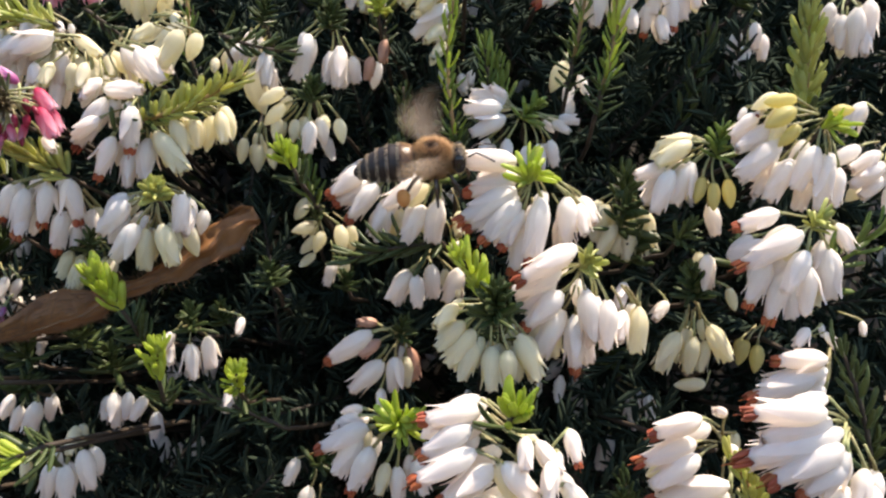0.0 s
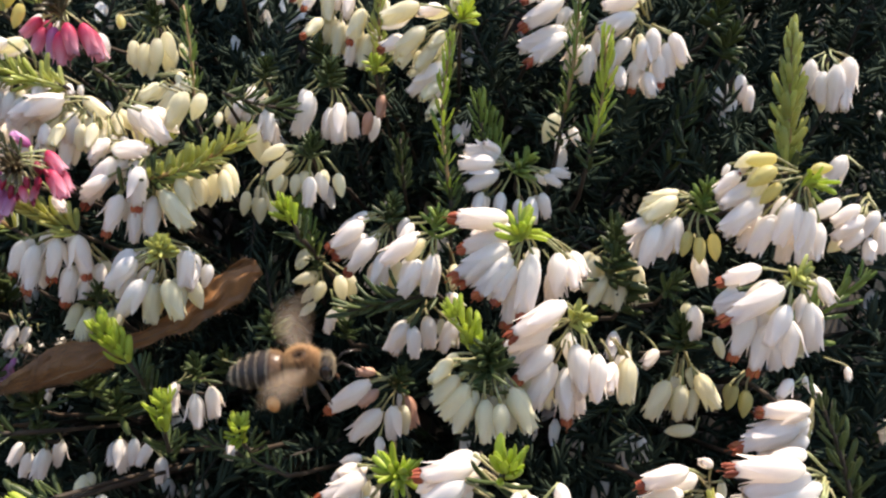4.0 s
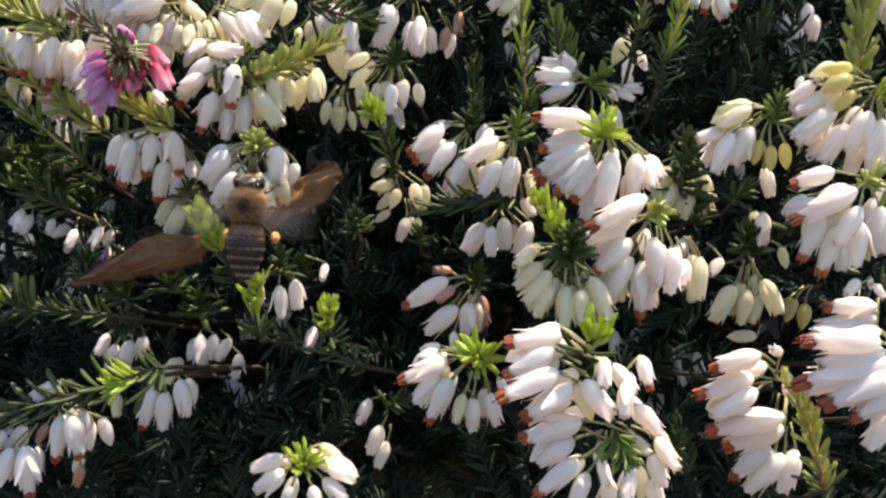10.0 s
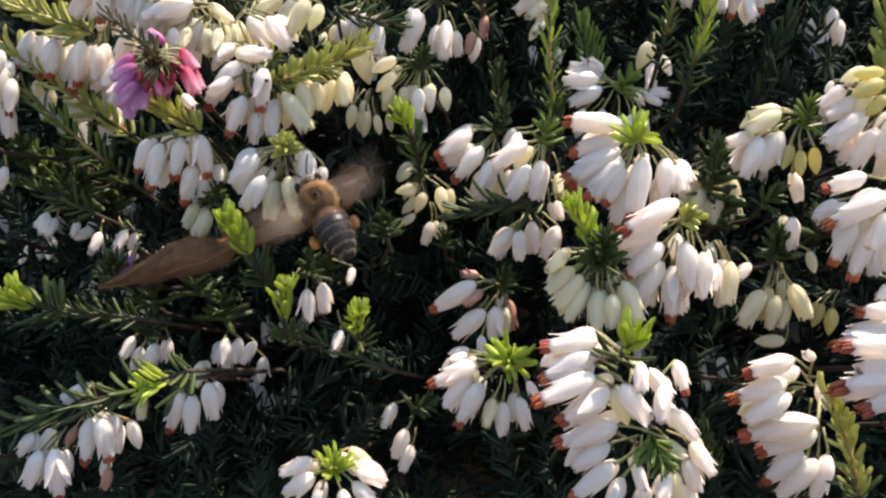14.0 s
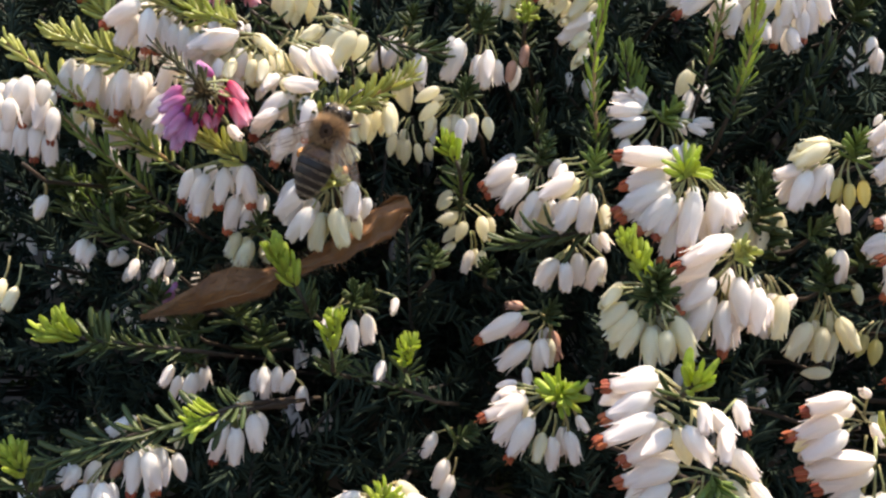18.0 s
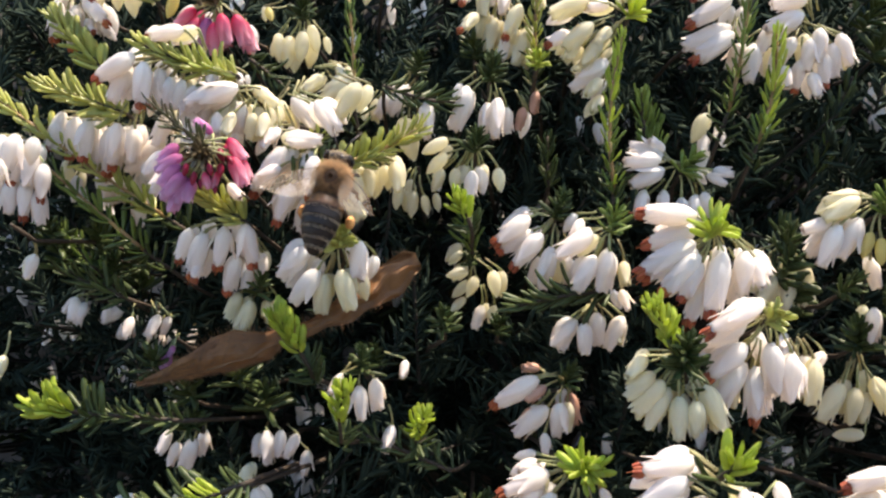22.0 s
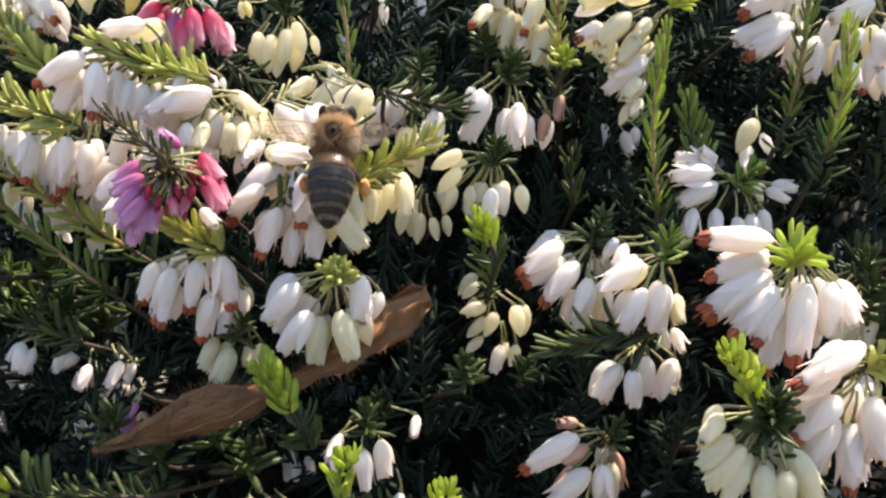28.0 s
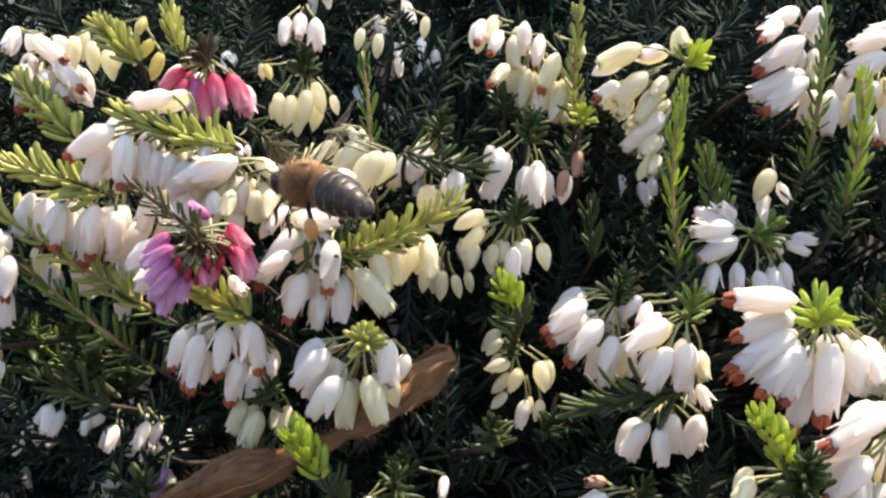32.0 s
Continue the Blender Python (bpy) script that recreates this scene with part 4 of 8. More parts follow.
bud(s, "white", -35.3, 109.9, 245.3, -2.2, 0.0, -4.0)
bud(s, "white", -34.4, 108.0, 245.3, -1.3, 0.0, -3.7)
bud(s, "cream", -30.0, 108.7, 244.1, 1.4, 0.0, -4.5)
bud(s, "white", -29.6, 109.7, 247.3, 0.1, 0.0, -4.0)
s = sprig(-34.5, 111.1, 258.7, "white heather bells drooping in a cluster")
bell(s, "white", -39.1, 110.0, 259.5, -4.3, 0.8, -5.7)
bell(s, "white", -39.7, 109.0, 257.2, -3.4, -0.3, -2.2, False)
bell(s, "white", -34.9, 107.0, 258.7, -0.6, -0.1, -5.1)
bell(s, "white", -38.2, 109.0, 254.9, -1.9, -0.7, -4.7)
bell(s, "white", -33.9, 109.0, 254.7, -0.7, -0.5, -5.2, False)
bell(s, "white", -36.5, 110.0, 253.0, -0.9, 0.1, -4.6, False)
bell(s, "cream", -32.6, 108.0, 255.5, 3.6, -0.9, -4.9, False)
bell(s, "cream", -30.7, 109.0, 257.0, 1.5, 0.4, -4.3, False)
bell(s, "cream", -28.6, 110.0, 257.0, -0.0, 0.4, -3.8, False)
bell(s, "cream", -25.1, 110.0, 257.9, 0.6, -0.6, -4.0, False)
bell(s, "white", -38.9, 109.0, 260.6, 4.6, 0.5, -0.1, False)
bell(s, "white", -41.3, 112.0, 261.9, -0.9, -2.1, -2.6, False)
bell(s, "white", -37.8, 111.0, 259.5, -2.9, -0.3, -3.1, False)
bud(s, "cream", -26.4, 111.0, 257.4, -0.3, 0.2, -3.1)
bud(s, "white", -40.1, 112.0, 259.6, -1.6, 0.0, -3.6)
bud(s, "cream", -40.4, 111.8, 257.1, -3.5, 0.0, -2.5)
bud(s, "white", -35.8, 109.7, 259.2, -1.3, 0.0, -4.6)
bud(s, "white", -39.5, 111.0, 254.5, -1.5, 0.0, -4.2)
bud(s, "white", -35.2, 110.8, 254.0, 0.0, 0.0, -4.4)
bud(s, "white", -37.0, 112.0, 252.7, -1.0, 0.0, -4.2)
bud(s, "cream", -33.7, 110.4, 255.7, 1.6, 0.0, -3.3)
bud(s, "cream", -29.9, 111.1, 257.4, 1.1, 0.0, -4.1)
bud(s, "cream", -28.8, 112.6, 256.9, 0.3, 0.0, -3.8)
bud(s, "cream", -25.3, 112.8, 258.5, 1.1, 0.0, -4.3)
bud(s, "cream", -40.1, 111.7, 260.8, 4.3, 0.0, -0.7)
bud(s, "white", -42.5, 114.4, 261.0, -1.6, 0.0, -2.8)
bud(s, "cream", -36.6, 112.9, 258.7, -1.9, 0.0, -3.3)
bud(s, "cream", -25.0, 113.4, 257.8, -0.2, 0.0, -3.6)
bud(s, "white", -38.3, 114.7, 258.7, -1.9, 0.0, -3.5)
bud(s, "white", -40.4, 113.3, 257.5, -3.2, 0.0, -2.4)
bud(s, "white", -36.1, 111.1, 259.3, -1.0, 0.0, -4.6)
bud(s, "white", -37.6, 113.1, 254.8, -2.1, 0.0, -4.1)
bud(s, "cream", -32.6, 113.1, 254.5, -0.8, 0.0, -4.0)
bud(s, "cream", -37.1, 113.7, 253.2, -0.4, 0.0, -4.1)
bud(s, "cream", -32.4, 111.8, 254.9, 2.1, 0.0, -3.4)
bud(s, "cream", -31.2, 113.5, 256.3, 1.4, 0.0, -4.1)
bud(s, "cream", -27.6, 114.2, 256.9, -0.2, 0.0, -4.4)
bud(s, "white", -39.7, 112.7, 260.9, 4.7, 0.0, -0.4)
bud(s, "cream", -42.0, 115.7, 262.2, -1.3, 0.0, -3.3)
bud(s, "white", -38.0, 115.4, 258.8, -3.1, 0.0, -3.4)
bud(s, "cream", -25.9, 114.4, 257.1, -0.7, 0.0, -3.4)
s = sprig(-47.2, 100.5, 259.2, "pink and lilac heather bells round a dark needle rosette", "bronze", 30, 2.5, (0.10, -0.6, 0.25), 1.1)
bell(s, "lilac", -51.1, 104.0, 260.1, -2.5, -0.6, -2.2, False)
bell(s, "lilac", -50.5, 103.5, 258.7, -3.3, -0.6, -1.8, False)
bell(s, "lilac", -50.7, 103.0, 257.7, -2.5, -0.6, -2.5, False)
bell(s, "lilac", -50.0, 102.5, 256.8, -2.3, -0.6, -2.8, False)
bell(s, "lilac", -51.1, 103.5, 256.3, -2.0, -0.6, -3.0, False)
bell(s, "lilac", -49.7, 103.0, 256.1, -1.4, -0.6, -3.3, False)
bell(s, "lilac", -50.7, 103.5, 255.5, -1.4, -0.6, -3.7, False)
bell(s, "lilac", -48.9, 102.5, 255.9, -0.9, -0.6, -2.7, False)
bell(s, "lilac", -46.9, 104.0, 261.5, -2.0, -0.6, 1.7, False)
bell(s, "pink", -45.0, 104.0, 260.9, 2.1, -0.6, -2.6, False)
bell(s, "pink", -45.7, 105.0, 260.0, 2.1, -0.6, -2.4, False)
bell(s, "pink", -44.4, 103.0, 258.8, 1.7, -0.6, -3.6, False)
bell(s, "pink", -43.9, 104.5, 258.7, 1.4, -0.6, -3.0, False)
bell(s, "pink", -47.5, 102.0, 256.9, 0.6, -0.6, -2.0, False)
bell(s, "pink", -46.1, 103.0, 256.9, -0.6, -0.6, -2.1, False)
bud(s, "crimson", -49.7, 102.5, 258.0, -0.3, -0.5, -1.7)
bud(s, "crimson", -48.6, 102.0, 257.0, -0.3, -0.5, -1.7)
bud(s, "crimson", -45.7, 102.5, 259.8, 0.5, -0.5, -1.7)
bud(s, "crimson", -45.5, 102.5, 258.0, -0.2, -0.5, -1.7)
bud(s, "crimson", -47.9, 101.8, 256.1, 0.1, -0.5, -1.1)
bud(s, "crimson", -46.5, 102.5, 255.5, 0.3, -0.5, -1.3)
bud(s, "crimson", -44.6, 102.0, 258.9, 0.9, -0.5, -1.0)
bud(s, "crimson", -50.5, 102.5, 256.8, -0.1, -0.5, -1.4)
bud(s, "crimson", -46.9, 102.0, 258.0, 0.4, -0.5, -1.5)
bell(s, "white", -45.9, 107.0, 255.0, 1.9, -1.9, -1.6, False)
bell(s, "white", -53.0, 107.0, 257.2, -2.6, -0.5, -3.6, False)
bell(s, "white", -54.0, 108.0, 259.0, -3.0, -0.4, -3.0, False)
s = sprig(-52.8, 114.7, 270.2, "white heather bells drooping in a cluster")
bell(s, "white", -58.8, 111.0, 271.2, -4.5, -0.6, -3.0)
bell(s, "white", -60.0, 113.0, 269.8, -2.5, -0.9, -4.7, False)
bell(s, "white", -57.5, 111.0, 270.3, -0.6, -0.3, -5.3)
bell(s, "white", -56.0, 113.0, 269.1, -0.9, 0.0, -4.6, False)
bell(s, "white", -54.8, 113.0, 268.5, -0.7, 0.1, -4.2, False)
bell(s, "white", -53.2, 113.0, 268.1, -1.0, 0.4, -4.0, False)
bell(s, "white", -48.3, 111.0, 267.1, -4.3, 0.3, -3.0, False)
bell(s, "white", -51.4, 115.0, 268.4, 0.4, -1.8, -3.5, False)
bell(s, "white", -56.6, 114.0, 275.0, -1.0, -1.2, -1.2)
bell(s, "white", -52.5, 112.0, 274.5, -4.2, -0.5, -1.0, False)
bell(s, "white", -49.1, 113.0, 269.6, -0.1, -2.0, -2.6, False)
bell(s, "white", -46.4, 115.0, 269.1, 0.8, -1.3, -1.5, False)
bell(s, "cream", -46.2, 114.0, 264.9, -1.6, -0.5, -3.5, False)
bell(s, "cream", -46.7, 114.0, 265.5, 1.1, 0.2, -4.2, False)
bell(s, "cream", -49.0, 115.0, 264.2, -0.8, -2.2, -2.9, False)
bell(s, "white", -57.8, 114.0, 269.1, -0.1, 0.2, -4.3)
bell(s, "cream", -52.3, 114.0, 268.4, 0.1, -0.1, -4.1, False)
bud(s, "white", -59.8, 113.2, 270.6, -3.6, 0.0, -2.5)
bud(s, "cream", -61.5, 115.2, 269.5, -1.8, 0.0, -3.6)
bud(s, "white", -56.1, 112.9, 269.6, -0.2, 0.0, -4.1)
bud(s, "cream", -57.4, 115.6, 268.6, -0.1, 0.0, -4.2)
bud(s, "white", -55.5, 115.7, 268.6, -0.3, 0.0, -4.4)
bud(s, "white", -54.7, 114.6, 267.4, -1.6, 0.0, -4.0)
bud(s, "cream", -50.0, 117.3, 268.8, -0.3, 0.0, -3.8)
bud(s, "white", -55.3, 115.7, 274.6, -1.2, 0.0, -1.6)
bud(s, "cream", -51.2, 113.8, 274.8, -3.9, 0.0, -1.7)
bud(s, "white", -49.4, 114.9, 269.9, -0.7, 0.0, -2.9)
bud(s, "white", -45.7, 117.1, 269.0, 0.0, 0.0, -1.9)
bud(s, "cream", -45.7, 115.7, 264.3, -0.9, 0.0, -4.1)
bud(s, "cream", -45.5, 116.6, 265.1, 0.7, 0.0, -4.3)
bud(s, "cream", -48.8, 116.8, 263.5, -1.4, 0.0, -2.8)
bud(s, "white", -57.6, 115.6, 268.6, 0.0, 0.0, -4.2)
bud(s, "cream", -52.0, 116.7, 268.4, -0.6, 0.0, -4.3)
bud(s, "white", -60.3, 115.8, 270.7, -3.1, 0.0, -2.3)
bud(s, "cream", -59.7, 117.3, 270.1, -1.6, 0.0, -3.8)
bud(s, "white", -56.5, 115.2, 270.7, -0.5, 0.0, -4.5)
bud(s, "white", -56.5, 117.1, 268.3, -0.9, 0.0, -4.5)
bud(s, "white", -55.7, 116.9, 269.2, -1.3, 0.0, -4.1)
bud(s, "cream", -51.9, 117.4, 268.6, -0.2, 0.0, -4.3)
bud(s, "white", -46.9, 115.7, 267.8, -3.5, 0.0, -3.1)
bud(s, "white", -55.3, 117.7, 274.2, -1.0, 0.0, -1.8)
bud(s, "white", -51.7, 115.8, 274.3, -3.5, 0.0, -1.3)
bud(s, "white", -49.7, 117.0, 268.8, 0.2, 0.0, -3.3)
bud(s, "cream", -46.6, 117.6, 264.5, -1.4, 0.0, -3.7)
bud(s, "cream", -47.3, 118.0, 266.0, 0.5, 0.0, -4.3)
bud(s, "cream", -50.2, 119.1, 264.2, -1.2, 0.0, -3.1)
bud(s, "white", -56.4, 118.5, 269.8, -0.9, 0.0, -4.1)
bud(s, "cream", -53.7, 118.2, 267.7, 0.6, 0.0, -4.1)
s = sprig(-68.4, 125.6, 260.0, "white heather bells drooping in a cluster")
bell(s, "white", -74.0, 123.0, 263.6, -1.7, -0.5, -5.7, False)
bell(s, "white", -72.1, 123.0, 262.9, -1.1, -0.5, -5.4)
bell(s, "white", -69.7, 121.0, 262.4, -0.6, -0.9, -5.1)
bell(s, "white", -66.8, 122.0, 261.5, -0.9, -0.1, -6.4)
bell(s, "white", -66.1, 123.0, 260.7, -1.0, 0.5, -5.6, False)
bell(s, "white", -59.1, 122.0, 260.0, -5.6, -0.1, -4.9, False)
bell(s, "white", -63.2, 125.0, 257.0, -0.4, 0.2, -5.8, False)
bell(s, "white", -74.1, 126.0, 254.1, 0.4, -1.4, -3.7, False)
bell(s, "white", -70.6, 126.0, 254.8, 1.8, 0.4, -5.1, False)
bell(s, "white", -67.3, 127.0, 253.9, -0.0, -1.4, -3.7, False)
bell(s, "white", -65.4, 127.0, 251.6, 0.0, 0.4, -5.2, False)
bell(s, "white", -74.5, 122.0, 262.3, -1.6, 0.4, -3.7)
bell(s, "white", -69.5, 123.0, 261.5, -0.0, -0.2, -5.3, False)
bell(s, "white", -65.1, 124.0, 260.6, 0.0, 0.1, -5.0, False)
bell(s, "white", -61.8, 125.0, 257.6, -1.0, -0.6, -4.3, False)
bell(s, "cream", -75.7, 127.0, 255.5, 0.1, 0.3, -3.7, False)
bud(s, "white", -73.9, 125.0, 263.0, -0.5, 0.0, -4.6)
bud(s, "white", -71.6, 125.9, 263.3, -0.7, 0.0, -4.1)
bud(s, "white", -69.2, 124.0, 262.4, -0.5, 0.0, -4.4)
bud(s, "white", -65.4, 123.8, 261.1, 0.0, 0.0, -4.5)
bud(s, "white", -60.5, 124.4, 260.0, -2.5, 0.0, -3.2)
bud(s, "cream", -62.7, 127.1, 256.9, -0.0, 0.0, -4.5)
bud(s, "white", -70.9, 128.8, 254.4, 2.1, 0.0, -4.3)
bud(s, "cream", -68.0, 128.8, 253.4, -0.5, 0.0, -3.5)
bud(s, "white", -65.3, 129.6, 252.1, -0.8, 0.0, -4.5)
bud(s, "white", -70.2, 125.3, 261.0, -0.5, 0.0, -4.4)
bud(s, "white", -63.8, 125.8, 261.3, -0.6, 0.0, -4.2)
bud(s, "cream", -62.7, 126.9, 258.1, -0.1, 0.0, -4.0)
bud(s, "cream", -76.9, 129.1, 256.2, -0.5, 0.0, -3.5)
bud(s, "cream", -72.8, 126.5, 263.0, -0.4, 0.0, -4.4)
bud(s, "white", -70.8, 127.1, 263.1, -0.9, 0.0, -4.2)
bud(s, "white", -69.5, 125.0, 262.4, 0.0, 0.0, -4.2)
bud(s, "white", -65.5, 126.6, 260.9, -1.1, 0.0, -4.4)
bud(s, "cream", -67.4, 127.8, 260.5, -1.4, 0.0, -4.3)
bud(s, "cream", -57.6, 126.4, 259.9, -2.7, 0.0, -2.9)
bud(s, "white", -62.9, 128.9, 256.9, -0.5, 0.0, -4.3)
bud(s, "white", -66.3, 130.8, 254.5, -0.0, 0.0, -3.8)
bud(s, "white", -65.0, 130.8, 252.3, 0.1, 0.0, -4.6)
bud(s, "white", -69.7, 127.3, 260.7, 0.4, 0.0, -4.3)
bud(s, "white", -65.4, 128.8, 260.3, 0.6, 0.0, -4.4)
bud(s, "white", -61.1, 128.9, 257.2, -1.1, 0.0, -4.3)
bud(s, "cream", -75.4, 130.6, 254.9, -0.5, 0.0, -3.7)
s = sprig(-75.4, 132.6, 281.7, "white heather bells with orange-brown anthers")
bell(s, "white", -75.8, 130.0, 283.3, 4.0, -0.6, -3.1)
bell(s, "white", -73.2, 130.0, 280.3, 3.4, -0.7, -3.6)
bell(s, "white", -77.5, 131.0, 280.1, -1.1, 0.3, -5.5)
bell(s, "white", -76.1, 131.0, 278.6, 0.4, -0.1, -5.3)
bell(s, "white", -73.3, 131.0, 277.3, 1.7, -1.9, -1.9)
bell(s, "white", -78.0, 131.0, 284.7, -0.9, -2.2, -3.2, False)
bell(s, "white", -75.4, 132.0, 279.4, 1.1, -0.5, -5.1, False)
bell(s, "white", -77.1, 132.0, 281.6, -1.1, 0.4, -4.3, False)
bell(s, "white", -72.1, 132.0, 279.4, 1.2, 0.4, -4.4, False)
bud(s, "white", -75.9, 132.8, 282.9, 3.4, 0.0, -2.8)
bud(s, "white", -73.6, 131.6, 280.7, 2.4, 0.0, -3.2)
bud(s, "white", -77.1, 133.5, 279.9, -0.5, 0.0, -4.4)
bud(s, "white", -75.4, 134.0, 277.8, 0.2, 0.0, -4.6)
bud(s, "white", -73.8, 133.2, 277.3, 1.4, 0.0, -2.1)
bud(s, "white", -79.4, 133.9, 284.6, -1.2, 0.0, -3.2)
bud(s, "white", -75.3, 134.0, 280.1, 0.3, 0.0, -4.2)
bud(s, "white", -78.2, 134.3, 281.7, -0.3, 0.0, -4.6)
bud(s, "white", -73.0, 133.7, 279.2, 1.5, 0.0, -3.9)
bud(s, "white", -74.5, 133.6, 283.9, 2.4, 0.0, -2.5)
bud(s, "white", -73.5, 134.6, 280.7, 2.4, 0.0, -3.1)
bud(s, "white", -78.2, 135.4, 279.7, -0.8, 0.0, -4.2)
bud(s, "white", -75.5, 134.7, 278.8, 0.7, 0.0, -4.1)
bud(s, "white", -73.0, 135.3, 277.1, 2.3, 0.0, -2.5)
bud(s, "white", -78.7, 135.7, 284.9, -0.0, 0.0, -3.5)
bud(s, "cream", -78.1, 136.4, 281.2, -1.6, 0.0, -4.3)
bud(s, "white", -72.2, 136.2, 279.8, 1.1, 0.0, -4.4)
s = sprig(-66.0, 135.3, 284.3, "cream closed heather buds hanging on a sprig")
bud(s, "cream", -71.9, 134.0, 283.9, -0.7, -0.7, -4.5)
bud(s, "cream", -69.7, 134.0, 283.2, 0.1, -0.1, -4.4)
bud(s, "cream", -67.9, 134.0, 282.1, 1.0, 0.4, -4.2)
bud(s, "cream", -66.9, 136.0, 281.2, -0.5, -1.7, -2.2)
bud(s, "yellow", -61.7, 132.0, 285.7, -0.5, -1.7, -2.3)
bud(s, "yellow", -60.7, 132.0, 282.9, -2.6, 0.3, -2.3)
bud(s, "yellow", -59.8, 132.0, 281.3, -1.5, -0.1, -3.7)
bud(s, "cream", -71.2, 136.0, 284.9, -0.7, -0.2, -3.7)
bud(s, "yellow", -64.1, 134.0, 283.1, -0.9, -1.0, -2.5)
bud(s, "cream", -63.2, 134.6, 285.9, -0.4, 0.0, -2.4)
bud(s, "cream", -72.4, 138.4, 284.5, -0.7, 0.0, -3.6)
bud(s, "cream", -63.9, 135.7, 282.3, -0.8, 0.0, -2.5)
s = sprig(-53.7, 131.0, 279.7, "pink and lilac heather bells with dark needle leaves", "bronze", 26, 3.2, (-0.10, -0.15, 1.00), 0.9)
bell(s, "pink", -57.0, 132.0, 279.1, -3.1, 0.0, -2.6, False)
bell(s, "pink", -56.7, 132.0, 277.8, -1.7, -0.5, -3.9, False)
bell(s, "pink", -53.9, 131.0, 277.0, -0.3, 0.2, -5.0, False)
bell(s, "pink", -53.0, 131.0, 278.3, 1.1, -0.1, -4.9, False)
bell(s, "pink", -51.0, 132.0, 278.3, 1.5, 0.5, -4.8, False)
bell(s, "pink", -50.6, 133.0, 277.7, 1.7, 0.4, -5.0, False)
bell(s, "lilac", -55.2, 132.0, 277.8, -0.6, 0.2, -4.7, False)
bell(s, "pink", -52.7, 132.0, 276.5, -0.6, -0.3, -3.6, False)
bell(s, "pink", -56.2, 133.0, 278.8, -1.7, -0.6, -3.3, False)
bud(s, "white", -57.7, 134.0, 279.7, -3.1, 0.0, -3.1)
bud(s, "white", -55.3, 133.9, 277.8, -1.9, 0.0, -4.2)
bud(s, "white", -50.0, 135.7, 277.1, 1.1, 0.0, -4.6)
bud(s, "white", -54.7, 134.0, 277.7, -0.2, 0.0, -4.6)
bud(s, "white", -55.3, 135.0, 278.8, -2.3, 0.0, -3.3)
s = sprig(-41.8, 138.0, 278.7, "cream closed heather buds hanging on a sprig", "mature", 26, 3.4, (0.00, -0.15, 0.80), 1.4)
bud(s, "cream", -46.2, 140.0, 276.2, 0.2, -0.6, -4.7)
bud(s, "cream", -44.2, 140.0, 275.8, -1.0, -0.9, -5.2)
bud(s, "cream", -42.0, 139.0, 276.5, -0.6, -0.1, -5.1)
bud(s, "cream", -41.0, 140.0, 277.5, 1.1, -0.4, -4.5)
bud(s, "cream", -38.6, 140.0, 275.7, 0.7, 0.3, -2.8)
bud(s, "cream", -43.6, 141.0, 275.1, -0.2, -0.8, -5.2)
bud(s, "yellow", -47.4, 138.0, 279.9, 1.0, -1.7, -2.1)
bud(s, "cream", -40.8, 141.0, 275.0, -0.6, 0.3, -4.3)
bud(s, "cream", -47.0, 142.0, 275.2, -0.5, -1.2, -2.8)
bud(s, "cream", -42.0, 143.0, 277.7, 0.4, 0.0, -4.4)
bud(s, "cream", -48.5, 140.5, 280.4, 0.2, 0.0, -2.4)
bud(s, "cream", -40.9, 144.0, 275.1, -1.3, 0.0, -4.3)
s = sprig(-41.7, 136.2, 287.0, "white heather bells drooping in a cluster")
bell(s, "white", -43.6, 135.0, 285.8, -0.5, -1.4, -3.7, False)
bell(s, "white", -41.7, 135.0, 286.2, -0.1, -2.0, -3.4, False)
bell(s, "white", -39.7, 134.0, 285.5, 0.3, -0.3, -4.4, False)
s = sprig(-30.3, 142.5, 286.4, "cream closed heather buds hanging on a sprig")
bud(s, "cream", -34.1, 141.0, 285.0, -0.9, 0.2, -3.1)
bud(s, "cream", -31.7, 141.0, 284.2, -0.5, -0.2, -3.6)
bud(s, "cream", -25.0, 141.0, 286.4, -0.5, 0.1, -3.1)
s = sprig(-37.0, 122.5, 269.1, "cream-white heather bells hanging in a cluster")
bell(s, "cream", -32.1, 121.0, 269.0, -4.6, -0.1, -4.0, False)
bell(s, "cream", -36.1, 121.0, 269.0, -2.3, -2.1, -2.1, False)
bell(s, "white", -39.9, 119.0, 266.0, 3.2, -0.3, -4.4, False)
bell(s, "cream", -34.1, 123.0, 270.4, 1.0, -1.7, -2.0, False)
bell(s, "cream", -42.7, 121.0, 265.0, 0.9, -1.5, -3.3, False)
bud(s, "cream", -32.9, 123.2, 269.4, -2.9, 0.0, -2.7)
bud(s, "cream", -35.9, 123.4, 269.0, -2.8, 0.0, -2.2)
bud(s, "white", -39.7, 121.0, 266.3, 2.7, 0.0, -3.7)
bud(s, "cream", -34.7, 124.7, 270.8, 1.5, 0.0, -2.3)
bud(s, "cream", -42.9, 122.8, 265.7, 1.6, 0.0, -3.3)
bud(s, "cream", -32.1, 124.7, 269.6, -2.7, 0.0, -2.5)
bud(s, "cream", -35.0, 125.7, 268.2, -2.1, 0.0, -2.3)
bud(s, "cream", -41.0, 123.3, 265.2, 2.9, 0.0, -3.2)
bud(s, "cream", -33.4, 127.1, 270.7, 0.3, 0.0, -2.5)
bud(s, "cream", -41.3, 124.4, 264.2, 0.8, 0.0, -3.9)
s = sprig(-23.5, 131.0, 270.2, "white heather bells drooping in a cluster under dark green leaves", "mature", 26, 3.2, (0.20, -0.15, 0.60), 1.4)
